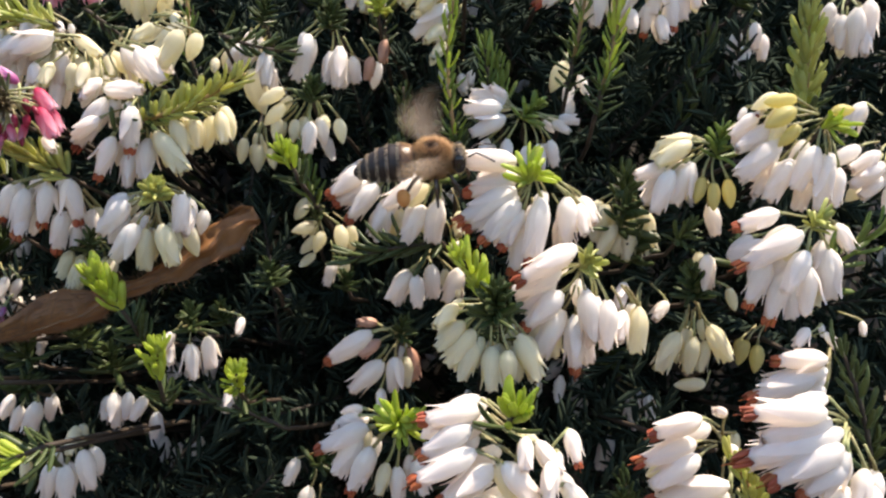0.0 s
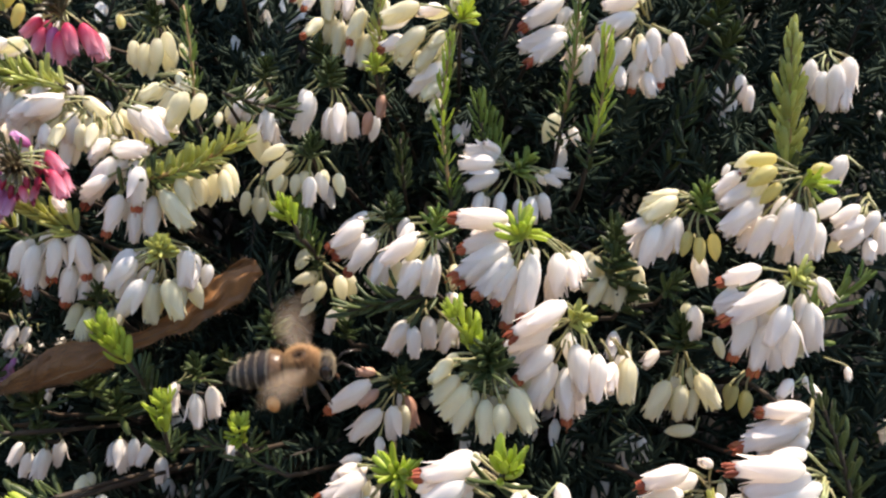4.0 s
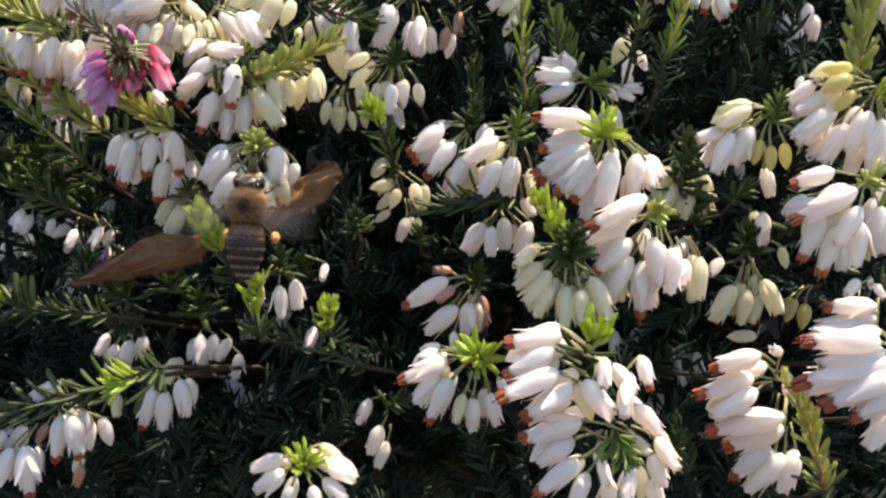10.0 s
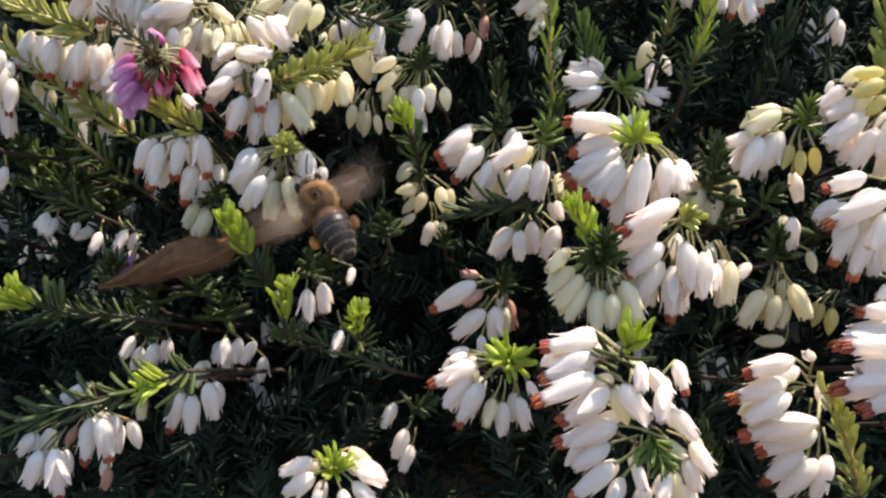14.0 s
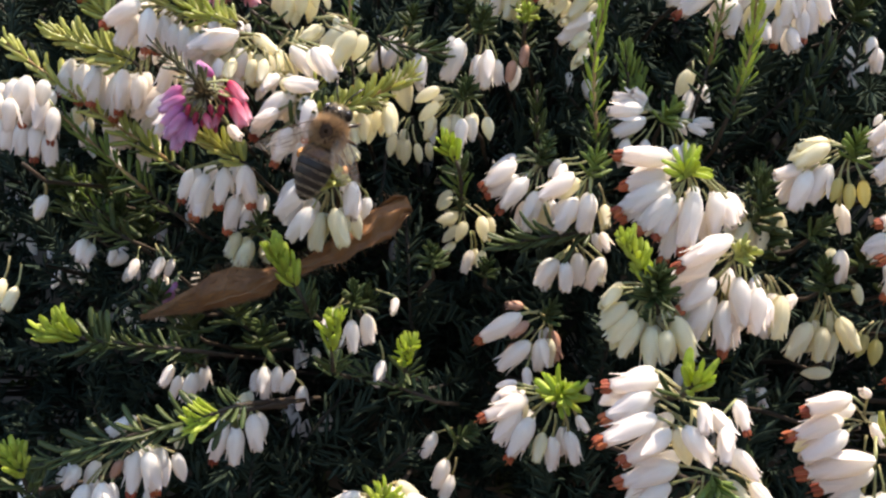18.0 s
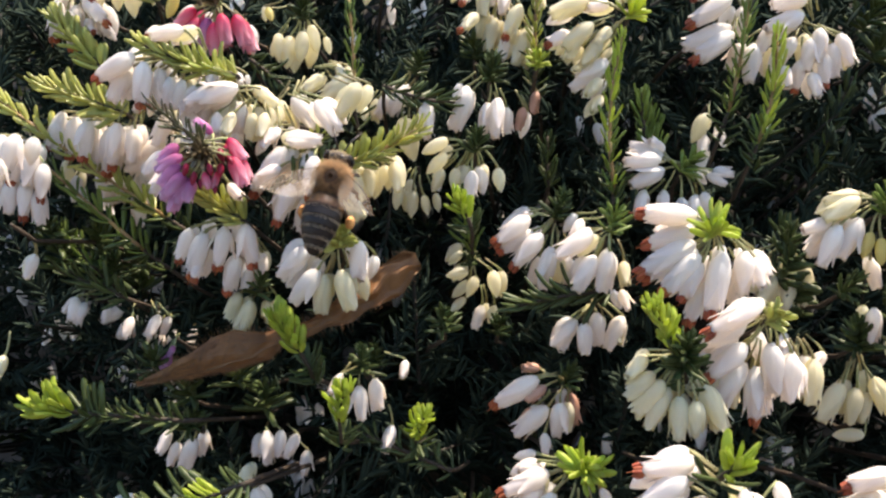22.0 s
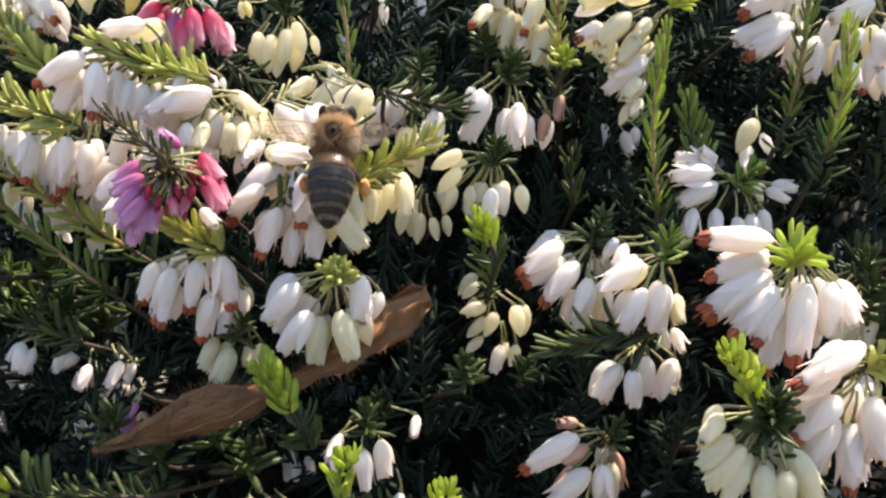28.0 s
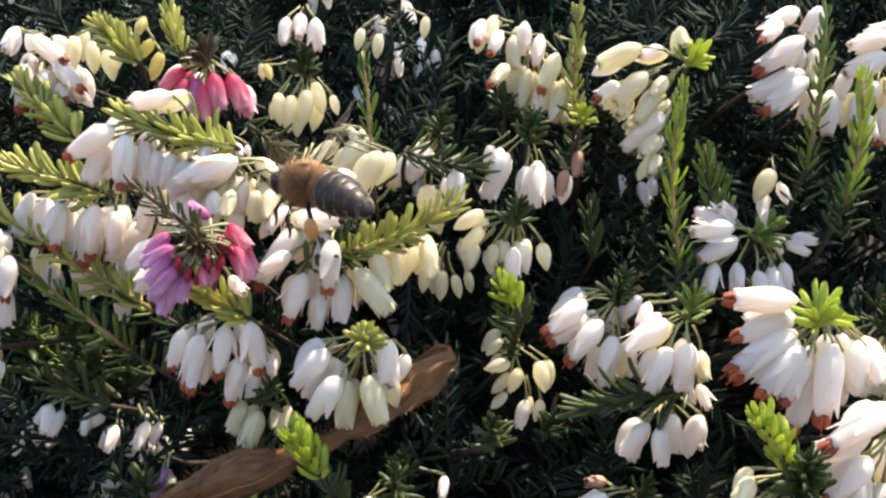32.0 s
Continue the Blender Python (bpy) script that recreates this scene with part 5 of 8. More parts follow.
bell(s, "white", -24.8, 135.0, 268.0, -3.2, 0.1, -4.5, False)
bell(s, "white", -27.9, 135.0, 266.9, -1.9, 0.2, -4.0, False)
bud(s, "cream", -29.8, 135.0, 266.0, -0.7, 0.3, -3.1)
bud(s, "cream", -31.8, 135.0, 264.8, 0.3, -1.7, -2.3)
bell(s, "white", -26.4, 137.0, 268.8, -0.8, -2.2, -2.9, False)
bell(s, "white", -22.9, 129.0, 264.0, 1.4, -0.5, -4.1, False)
bud(s, "cream", -25.5, 130.0, 263.2, 1.7, 0.6, -6.6)
bud(s, "cream", -24.5, 136.6, 267.6, -2.2, 0.0, -3.4)
bud(s, "white", -27.4, 137.6, 267.5, -1.8, 0.0, -3.6)
bud(s, "cream", -29.6, 137.5, 265.5, -1.1, 0.0, -3.1)
bud(s, "cream", -30.6, 137.4, 264.5, 0.6, 0.0, -2.6)
bud(s, "white", -25.7, 139.0, 268.3, -0.6, 0.0, -3.1)
bud(s, "cream", -24.7, 132.3, 263.0, 0.5, 0.0, -4.2)
s = sprig(-12.5, 122.0, 269.1, "white heather bells with some withered ones under dark green leaves", "mature", 34, 3.4, (0.10, -0.15, 0.60), 1.4)
bell(s, "white", -15.0, 123.0, 267.2, -2.8, 0.6, -5.7, False)
bell(s, "white", -12.7, 124.0, 265.5, -0.7, -0.5, -4.5, False)
bell(s, "white", -11.4, 123.0, 266.2, -0.4, -0.7, -5.8, False)
bell(s, "withered", -7.4, 127.0, 264.9, -0.7, 0.3, -3.4, False)
bell(s, "withered", -5.5, 128.0, 267.3, -0.5, -0.4, -3.4, False)
bell(s, "white", -15.8, 125.0, 267.8, -0.6, -2.3, -3.1, False)
bell(s, "white", -10.0, 126.0, 264.9, 0.4, 0.4, -3.9, False)
bud(s, "white", -6.6, 129.9, 264.2, -1.0, 0.0, -4.0)
bud(s, "white", -16.8, 126.9, 268.3, -0.6, 0.0, -3.6)
bud(s, "white", -11.5, 128.9, 264.5, 0.0, 0.0, -4.2)
s = sprig(-11.3, 132.3, 281.0, "white heather bells drooping in a cluster")
bell(s, "white", -17.6, 131.0, 284.3, -0.7, -2.3, -3.0)
bell(s, "white", -15.3, 130.0, 282.7, -1.3, -2.4, -2.9)
bell(s, "cream", -13.5, 131.0, 282.3, -0.2, -0.7, -4.4, False)
bell(s, "cream", -14.3, 130.0, 278.4, -2.5, -2.3, -2.4)
bell(s, "white", -10.1, 130.0, 282.2, -0.7, -0.3, -3.9, False)
bell(s, "cream", -8.1, 129.0, 279.7, -2.0, -0.7, -4.5)
bell(s, "cream", -11.7, 131.0, 278.0, -1.1, 0.2, -5.0, False)
bell(s, "white", -9.8, 131.0, 275.6, -1.0, -0.2, -4.0, False)
bell(s, "cream", -7.0, 130.0, 276.4, -1.7, 0.2, -5.4, False)
bell(s, "cream", -16.0, 131.0, 284.8, -0.8, -1.6, -3.5, False)
bell(s, "white", -12.0, 131.0, 284.0, -0.4, 0.3, -4.3, False)
bell(s, "cream", -13.0, 132.0, 279.2, -1.1, 0.5, -4.3, False)
bell(s, "cream", -8.7, 131.0, 276.8, -0.7, 0.1, -4.3, False)
bell(s, "cream", -4.9, 131.0, 281.1, 0.2, -1.3, -1.8, False)
bell(s, "cream", -10.8, 132.0, 277.7, -0.8, 0.4, -4.4, False)
bell(s, "cream", -7.5, 132.0, 274.0, 0.7, -1.7, -3.3, False)
bud(s, "white", -18.2, 132.9, 284.3, -0.7, 0.0, -3.4)
bud(s, "cream", -8.8, 130.9, 279.0, -1.0, 0.0, -4.3)
bud(s, "white", -12.0, 132.7, 278.6, -0.1, 0.0, -4.0)
bud(s, "cream", -6.5, 131.7, 277.0, -0.9, 0.0, -4.2)
bud(s, "cream", -17.1, 133.4, 283.9, -1.2, 0.0, -3.6)
bud(s, "cream", -12.6, 133.4, 283.8, -0.4, 0.0, -4.4)
bud(s, "white", -12.2, 134.3, 278.4, -1.1, 0.0, -4.4)
bud(s, "cream", -7.7, 133.1, 276.5, -0.5, 0.0, -4.0)
bud(s, "cream", -5.0, 133.3, 281.3, -0.5, 0.0, -2.5)
bud(s, "cream", -9.9, 134.0, 276.9, -0.1, 0.0, -4.8)
s = sprig(5.9, 119.0, 277.2, "white heather bells drooping in a cluster", "young", 14, 3.0, (0.40, -0.15, 0.40), 1.2)
bell(s, "cream", 0.4, 119.0, 279.3, -5.1, -0.1, -2.1, False)
bell(s, "cream", 1.1, 119.0, 276.3, -3.8, -0.4, -3.5, False)
bell(s, "white", -1.9, 121.0, 275.2, -2.9, -2.4, -1.8)
bell(s, "cream", 2.5, 120.0, 274.1, -2.7, -0.7, -3.6, False)
bell(s, "cream", -0.5, 121.0, 273.9, -2.0, -2.4, -2.5, False)
bell(s, "white", 3.6, 121.0, 271.5, -4.9, -0.1, -4.1, False)
bell(s, "cream", 2.8, 121.0, 268.9, -2.3, -2.3, -2.3, False)
bell(s, "cream", 3.0, 121.0, 266.6, -1.6, -2.1, -2.3, False)
bell(s, "cream", 5.0, 120.0, 281.5, 0.3, -1.8, -2.3, False)
bell(s, "white", 3.4, 121.0, 279.1, -3.3, -1.9, -0.9, False)
bell(s, "cream", 3.8, 121.0, 275.8, -2.3, -1.9, -2.6, False)
bell(s, "cream", 4.5, 122.0, 273.2, -2.0, -0.3, -3.3, False)
bell(s, "cream", 1.8, 122.0, 271.6, -3.0, -1.9, -1.6, False)
bud(s, "white", -0.9, 121.8, 278.6, -4.1, 0.0, -2.2)
bud(s, "cream", 0.2, 121.6, 275.4, -3.5, 0.0, -3.4)
bud(s, "cream", -1.5, 123.7, 275.4, -2.7, 0.0, -2.5)
bud(s, "white", 2.7, 121.8, 274.6, -2.1, 0.0, -3.4)
bud(s, "cream", 0.4, 123.8, 273.5, -1.1, 0.0, -2.6)
bud(s, "cream", 3.7, 123.6, 271.1, -2.7, 0.0, -3.0)
bud(s, "white", 4.1, 123.6, 268.9, -2.4, 0.0, -2.6)
bud(s, "cream", 2.6, 123.4, 266.3, -1.6, 0.0, -2.8)
bud(s, "cream", 5.4, 122.3, 281.5, -0.2, 0.0, -2.9)
bud(s, "cream", 4.5, 122.7, 279.0, -3.7, 0.0, -1.2)
bud(s, "cream", 4.0, 123.4, 274.9, -1.3, 0.0, -2.8)
bud(s, "cream", 3.8, 124.5, 273.6, -1.8, 0.0, -3.3)
bud(s, "white", 2.6, 124.0, 271.2, -2.9, 0.0, -2.2)
s = sprig(21.0, 124.1, 280.6, "white heather bells with orange-brown anthers")
bell(s, "white", 20.1, 121.0, 280.1, -5.2, -0.5, -3.6)
bell(s, "white", 20.6, 122.0, 276.2, -6.5, 0.0, -2.9, False)
bell(s, "white", 20.7, 121.0, 275.3, -5.0, -0.7, -3.6)
bell(s, "white", 17.7, 122.0, 282.1, -2.8, -2.0, -2.3)
bell(s, "white", 22.3, 123.0, 279.0, -0.5, 0.3, -4.0, False)
bell(s, "white", 20.5, 124.0, 283.8, -4.3, -0.9, -2.3)
bell(s, "white", 23.2, 124.0, 284.1, -1.9, 0.1, -3.6, False)
bell(s, "white", 22.6, 124.0, 274.1, -1.6, -0.1, -3.7, False)
bud(s, "white", 19.6, 122.6, 279.3, -2.4, 0.0, -2.6)
bud(s, "cream", 21.3, 124.5, 275.4, -2.6, 0.0, -1.8)
bud(s, "white", 20.0, 123.8, 275.7, -3.1, 0.0, -2.8)
bud(s, "white", 19.0, 124.8, 282.7, -2.1, 0.0, -2.7)
bud(s, "white", 21.2, 124.9, 279.4, -0.7, 0.0, -4.6)
bud(s, "white", 24.2, 125.7, 283.6, -1.5, 0.0, -4.0)
bud(s, "white", 23.9, 126.6, 273.8, -1.0, 0.0, -4.0)
s = sprig(30.6, 123.4, 276.1, "white heather bells drooping in a cluster")
bell(s, "white", 30.4, 121.0, 280.0, -4.9, 0.0, -1.0, False)
bell(s, "white", 30.0, 121.0, 277.8, -5.2, -0.5, -2.1, False)
bell(s, "white", 26.1, 122.0, 276.2, -1.7, -0.2, -3.6, False)
bell(s, "white", 29.5, 122.0, 274.8, -2.5, 0.6, -4.0, False)
bell(s, "white", 30.8, 122.0, 272.0, -0.6, 0.5, -4.2)
bell(s, "white", 23.9, 122.0, 273.9, -0.7, -1.0, -5.4, False)
bell(s, "white", 27.5, 122.0, 273.5, -1.2, -0.5, -3.7, False)
bell(s, "white", 31.9, 122.0, 274.8, -0.8, -0.5, -4.7, False)
bell(s, "white", 31.8, 122.0, 281.4, -4.0, 0.2, -0.9, False)
bell(s, "white", 32.8, 122.0, 276.1, -0.1, -0.6, -4.7, False)
bell(s, "white", 28.3, 122.0, 270.9, -0.2, -2.3, -3.0, False)
bell(s, "white", 33.7, 122.0, 272.8, 0.2, -0.6, -4.3)
bell(s, "white", 34.6, 122.0, 274.1, 0.9, 0.2, -4.7, False)
bell(s, "white", 35.5, 122.0, 275.4, 1.6, -0.6, -4.4, False)
bell(s, "white", 32.1, 122.0, 270.1, 0.5, -2.0, -3.4, False)
bud(s, "cream", 30.6, 123.3, 280.6, -3.3, 0.0, -1.5)
bud(s, "cream", 31.0, 123.8, 278.5, -4.0, 0.0, -2.0)
bud(s, "white", 26.9, 124.4, 276.6, -0.8, 0.0, -3.8)
bud(s, "white", 29.7, 124.2, 275.0, -1.2, 0.0, -3.9)
bud(s, "white", 23.0, 124.6, 274.3, -0.1, 0.0, -4.2)
bud(s, "cream", 27.8, 124.2, 273.7, -1.8, 0.0, -4.2)
bud(s, "cream", 32.1, 124.8, 280.5, -3.6, 0.0, -1.3)
bud(s, "cream", 31.7, 124.3, 275.6, -0.1, 0.0, -4.7)
bud(s, "cream", 28.4, 123.8, 271.3, -0.9, 0.0, -3.6)
bud(s, "white", 33.9, 124.3, 272.0, 0.4, 0.0, -4.5)
bud(s, "cream", 36.7, 124.2, 274.6, 0.9, 0.0, -4.1)
bud(s, "white", 32.2, 124.8, 270.2, 1.0, 0.0, -3.8)
s = sprig(21.1, 133.5, 265.4, "cream closed heather buds hanging on a sprig")
bud(s, "cream", 21.1, 132.0, 264.2, -2.6, 0.6, -4.3)
s = sprig(13.7, 116.0, 257.0, "white heather bells drooping in a cluster under green leaves", "fresh", 26, 3.2, (0.30, -0.15, 0.40), 1.2)
bell(s, "white", 11.0, 117.0, 258.6, -4.6, 0.5, 1.4, False)
bell(s, "white", 10.6, 116.0, 258.2, -5.1, -0.5, -0.4, False)
bell(s, "white", 11.0, 116.0, 256.9, -4.6, -0.7, -2.2, False)
bell(s, "white", 17.5, 118.0, 256.1, 2.1, -1.8, -1.2, False)
bell(s, "white", 8.8, 117.0, 253.9, -1.2, -1.9, -3.3, False)
bell(s, "white", 11.4, 117.0, 253.9, -0.4, -1.4, -3.7, False)
bell(s, "white", 13.8, 117.0, 252.9, 0.4, -2.0, -3.4, False)
bell(s, "white", 17.2, 118.0, 253.7, 0.8, 0.2, -3.7, False)
bell(s, "white", 11.3, 118.0, 259.2, -2.4, -2.1, 1.5, False)
bell(s, "white", 15.5, 117.0, 253.2, 0.2, -2.1, -3.4, False)
bell(s, "white", 18.5, 119.0, 256.6, 2.4, -1.8, -0.4, False)
bud(s, "cream", 12.2, 119.7, 258.0, -4.1, 0.0, 0.9)
bud(s, "white", 10.8, 118.0, 258.6, -4.5, 0.0, -0.7)
bud(s, "white", 16.5, 119.9, 256.3, 1.4, 0.0, -1.9)
bud(s, "white", 9.7, 119.1, 253.1, -1.9, 0.0, -3.4)
bud(s, "white", 16.6, 119.6, 253.2, -0.4, 0.0, -3.2)
bud(s, "cream", 17.3, 122.0, 256.6, 1.9, 0.0, -1.1)
s = sprig(-14.6, 117.0, 259.3, "cream closed heather buds hanging on a sprig", "mature", 26, 3.0, (0.10, -0.15, 1.00), 1.2)
bud(s, "cream", -18.3, 118.0, 260.5, -3.6, -0.1, -2.0)
bud(s, "cream", -18.4, 118.0, 258.5, -2.8, 0.0, -2.8)
bud(s, "cream", -19.3, 119.0, 256.6, -0.9, -1.3, -2.6)
bud(s, "cream", -17.2, 119.0, 256.5, -0.2, -0.4, -3.2)
bell(s, "white", -14.9, 117.0, 256.3, -0.3, -0.4, -4.3, False)
bud(s, "cream", -13.4, 119.0, 257.1, 0.3, 0.1, -3.2)
bud(s, "cream", -11.3, 119.0, 256.6, 0.2, -0.4, -3.5)
bud(s, "cream", -17.8, 120.0, 259.5, -2.1, 0.1, -2.7)
bud(s, "cream", -15.8, 120.0, 256.7, -0.4, -1.3, -2.7)
bud(s, "cream", -19.0, 120.8, 256.1, -1.5, 0.0, -3.3)
bud(s, "cream", -15.8, 120.9, 256.9, -0.2, 0.0, -3.8)
bud(s, "white", -13.9, 118.8, 256.8, 0.5, 0.0, -4.0)
bud(s, "cream", -14.1, 120.6, 256.7, 0.5, 0.0, -3.9)
bud(s, "cream", -16.5, 121.8, 256.7, -0.6, 0.0, -3.2)
s = sprig(-22.8, 125.8, 256.0, "cream closed heather buds hanging on a sprig")
bell(s, "white", -21.4, 122.0, 265.6, -0.1, -0.9, -4.8, False)
bud(s, "cream", -25.4, 124.0, 253.6, -0.4, -0.5, -3.7)
bud(s, "cream", -23.4, 124.0, 252.7, -0.3, 0.5, -4.0)
bud(s, "cream", -21.9, 124.0, 252.1, 0.7, -0.2, -3.0)
bud(s, "cream", -24.5, 126.0, 252.6, -0.2, 0.1, -3.3)
bud(s, "cream", -20.2, 126.0, 252.2, 0.3, -0.0, -2.9)
bud(s, "cream", -24.0, 126.5, 254.2, -0.1, 0.0, -3.9)
bud(s, "cream", -24.0, 128.9, 253.0, 0.1, 0.0, -3.4)
s = sprig(-14.9, 120.0, 242.8, "cream closed heather buds hanging on a sprig", "mature", 14, 2.6, (0.00, -0.15, 1.00), 1.3)
bud(s, "cream", -16.1, 121.0, 244.3, -2.1, 0.0, -2.0)
bud(s, "cream", -15.2, 120.0, 241.5, -3.3, -0.2, -0.4)
bud(s, "cream", -15.2, 121.0, 240.0, -2.1, 0.3, -2.8)
bud(s, "cream", -14.1, 120.0, 240.9, -1.0, 0.2, -3.3)
bud(s, "cream", -11.8, 120.0, 241.8, 0.8, -0.5, -3.9)
bud(s, "cream", -15.6, 122.0, 237.2, -2.1, -1.5, -1.6)
bell(s, "white", -13.1, 123.0, 235.9, -1.0, -0.7, -3.6, False)
bud(s, "cream", -11.2, 123.0, 235.9, -0.7, -1.7, -2.4)
bud(s, "cream", -16.4, 123.0, 242.1, -1.1, 0.3, -2.9)
bud(s, "cream", -16.3, 123.4, 245.0, -2.4, 0.0, -2.6)
bud(s, "cream", -10.4, 122.5, 241.3, 0.2, 0.0, -4.1)
bud(s, "cream", -12.4, 125.1, 235.8, -0.3, 0.0, -2.7)
bud(s, "cream", -15.6, 124.7, 242.1, -1.0, 0.0, -3.0)
s = sprig(-3.7, 112.0, 251.0, "white heather bells drooping in a cluster under dark green leaves", "mature", 24, 3.4, (0.20, -0.15, 0.80), 1.2)
bell(s, "white", -7.2, 112.0, 250.6, -4.3, -0.6, -3.2)
bell(s, "white", -6.7, 113.0, 248.6, -4.1, -0.4, -2.6)
bell(s, "white", -5.6, 111.0, 248.6, -3.5, -0.3, -4.3)
bell(s, "white", -5.7, 113.0, 245.1, -0.9, -0.1, -3.7, False)
bell(s, "white", -4.3, 111.0, 246.8, -1.2, -0.3, -5.7, False)
bell(s, "cream", -3.1, 113.0, 245.5, -0.3, 0.5, -4.6, False)
bell(s, "white", -1.7, 115.0, 245.1, 0.0, -0.3, -4.1, False)
bell(s, "white", -6.7, 115.0, 250.9, -2.3, -1.8, -0.6, False)
bud(s, "white", -8.3, 113.8, 250.8, -2.8, 0.0, -2.7)
bud(s, "white", -5.3, 115.7, 248.7, -2.9, 0.0, -2.6)
bud(s, "white", -5.6, 113.7, 248.0, -3.4, 0.0, -3.6)
bud(s, "white", -3.4, 113.4, 246.0, -0.2, 0.0, -3.9)
bud(s, "white", -7.0, 116.8, 251.2, -2.6, 0.0, -1.3)
s = sprig(2.3, 105.0, 250.1, "white heather bells drooping in a cluster under green leaves", "fresh", 14, 3.6, (0.10, -0.15, 0.50), 1.4)
bell(s, "white", 0.1, 105.0, 249.7, -4.5, -0.3, -3.1, False)
bell(s, "white", -0.6, 110.0, 250.7, -1.4, -2.0, -2.3, False)
bell(s, "white", 0.5, 105.0, 246.8, -2.4, -0.9, -4.5, False)
bell(s, "white", 2.2, 104.0, 247.5, -0.7, 0.3, -5.2, False)
bell(s, "cream", 4.9, 109.0, 245.4, -0.2, -2.1, -2.8, False)
bell(s, "white", 4.7, 109.0, 241.6, 0.7, -1.8, -2.3, False)
bell(s, "white", -0.4, 107.0, 246.3, -1.8, 0.4, -3.7, False)
bell(s, "white", 0.4, 109.0, 249.6, -1.8, -1.5, -0.9, False)
bud(s, "cream", 1.1, 106.9, 249.1, -2.5, 0.0, -2.8)
bud(s, "white", -1.1, 111.7, 251.2, -1.8, 0.0, -2.4)
bud(s, "white", 2.4, 106.5, 247.4, -1.0, 0.0, -4.5)
bud(s, "white", 4.0, 111.9, 241.0, 1.2, 0.0, -2.7)
bud(s, "cream", 1.1, 108.8, 246.0, -1.3, 0.0, -3.8)
s = sprig(1.2, 109.3, 239.0, "white heather bells drooping in a cluster")
bell(s, "white", -1.3, 107.0, 238.0, -2.6, 0.3, -3.8, False)
bell(s, "white", -0.5, 105.0, 238.2, 0.2, -0.4, -4.2, False)
bell(s, "white", 1.3, 107.0, 239.0, 0.3, 0.4, -4.5, False)
bell(s, "white", 5.1, 109.0, 238.1, -2.0, -0.4, -4.5, False)
bell(s, "white", -1.9, 109.0, 236.3, -1.2, -2.1, -2.6, False)
bell(s, "cream", 4.3, 110.0, 237.1, 0.4, -2.0, -2.6, False)
bud(s, "white", -1.5, 109.9, 237.6, -2.4, 0.0, -4.2)
bud(s, "white", -1.4, 111.4, 236.2, -1.6, 0.0, -3.1)
bud(s, "cream", 3.1, 113.0, 237.1, -0.2, 0.0, -2.8)
s = sprig(12.5, 97.0, 250.9, "white heather bells with orange-brown anthers under bright lime green leaves", "young", 18, 3.4, (0.20, -0.15, 0.60), 1.2)
bell(s, "white", 11.2, 99.0, 252.8, -6.2, 0.3, 0.1)
bell(s, "white", 11.5, 100.0, 250.9, -5.5, -0.1, -1.8)
bell(s, "white", 11.2, 99.0, 249.6, -6.1, -0.6, -3.3)
bell(s, "white", 11.5, 99.0, 248.8, -5.5, 0.4, -3.5)
bell(s, "white", 11.6, 98.0, 248.3, -3.9, -0.3, -4.2)
bell(s, "white", 11.9, 98.0, 247.4, -2.2, -0.7, -4.0)
bell(s, "white", 12.8, 99.0, 245.5, -1.8, -0.5, -5.2)
bell(s, "white", 14.0, 97.0, 248.9, -1.3, -1.1, -6.8)
bell(s, "white", 17.1, 99.0, 248.7, -0.1, -0.3, -5.4, False)
bell(s, "white", 18.6, 100.0, 247.7, 0.4, -2.4, -3.2, False)
bell(s, "white", 14.0, 99.0, 247.4, -2.0, 0.5, -5.1, False)
bell(s, "white", 16.9, 101.0, 246.3, -0.1, 0.5, -4.7, False)
bell(s, "white", 11.6, 101.0, 251.6, -4.7, 0.1, -1.4, False)
bell(s, "white", 19.2, 102.0, 248.3, 1.3, -2.3, -2.9, False)
bud(s, "white", 11.3, 101.8, 250.2, -3.6, 0.0, -1.5)
bud(s, "white", 10.6, 101.9, 248.8, -3.5, 0.0, -2.3)
bud(s, "white", 10.5, 99.6, 248.1, -2.9, 0.0, -3.4)
bud(s, "white", 10.5, 100.5, 246.6, -1.6, 0.0, -3.9)
bud(s, "white", 12.1, 101.5, 245.7, -1.4, 0.0, -4.0)
bud(s, "white", 14.5, 99.0, 249.4, -1.4, 0.0, -3.9)
bud(s, "cream", 18.3, 101.2, 248.5, 0.3, 0.0, -4.5)
bud(s, "white", 18.6, 102.0, 247.3, 0.8, 0.0, -3.4)
bud(s, "white", 13.9, 101.5, 247.6, -1.6, 0.0, -4.2)
bud(s, "white", 17.8, 104.2, 248.2, 1.2, 0.0, -2.9)
s = sprig(18.0, 92.0, 242.1, "white heather bells drooping in a cluster under yellow-green leaves", "yellowed", 16, 2.6, (0.30, -0.15, 0.50), 1.3)
bell(s, "white", 17.2, 92.0, 244.3, -5.9, -1.0, -3.3)
bell(s, "white", 15.8, 93.0, 241.5, -5.3, 0.4, -2.8, False)
bell(s, "white", 16.0, 93.0, 239.0, -3.9, -0.4, -3.7)
bell(s, "white", 16.3, 94.0, 236.7, -2.9, -0.1, -5.4, False)
bell(s, "white", 18.3, 92.0, 239.5, 1.2, -0.0, -5.8, False)
bell(s, "white", 20.8, 92.0, 238.4, -0.0, 0.2, -5.7, False)
bell(s, "white", 17.7, 94.0, 236.2, -0.0, -0.5, -6.1)
bell(s, "cream", 15.2, 95.0, 235.1, 0.4, 0.2, -4.3, False)
bell(s, "white", 23.3, 96.0, 236.1, -0.7, -2.3, -3.1, False)
bell(s, "cream", 25.3, 97.0, 236.3, -0.3, -1.0, -5.4, False)
bell(s, "white", 15.3, 94.0, 240.2, -3.9, 0.4, -3.6, False)
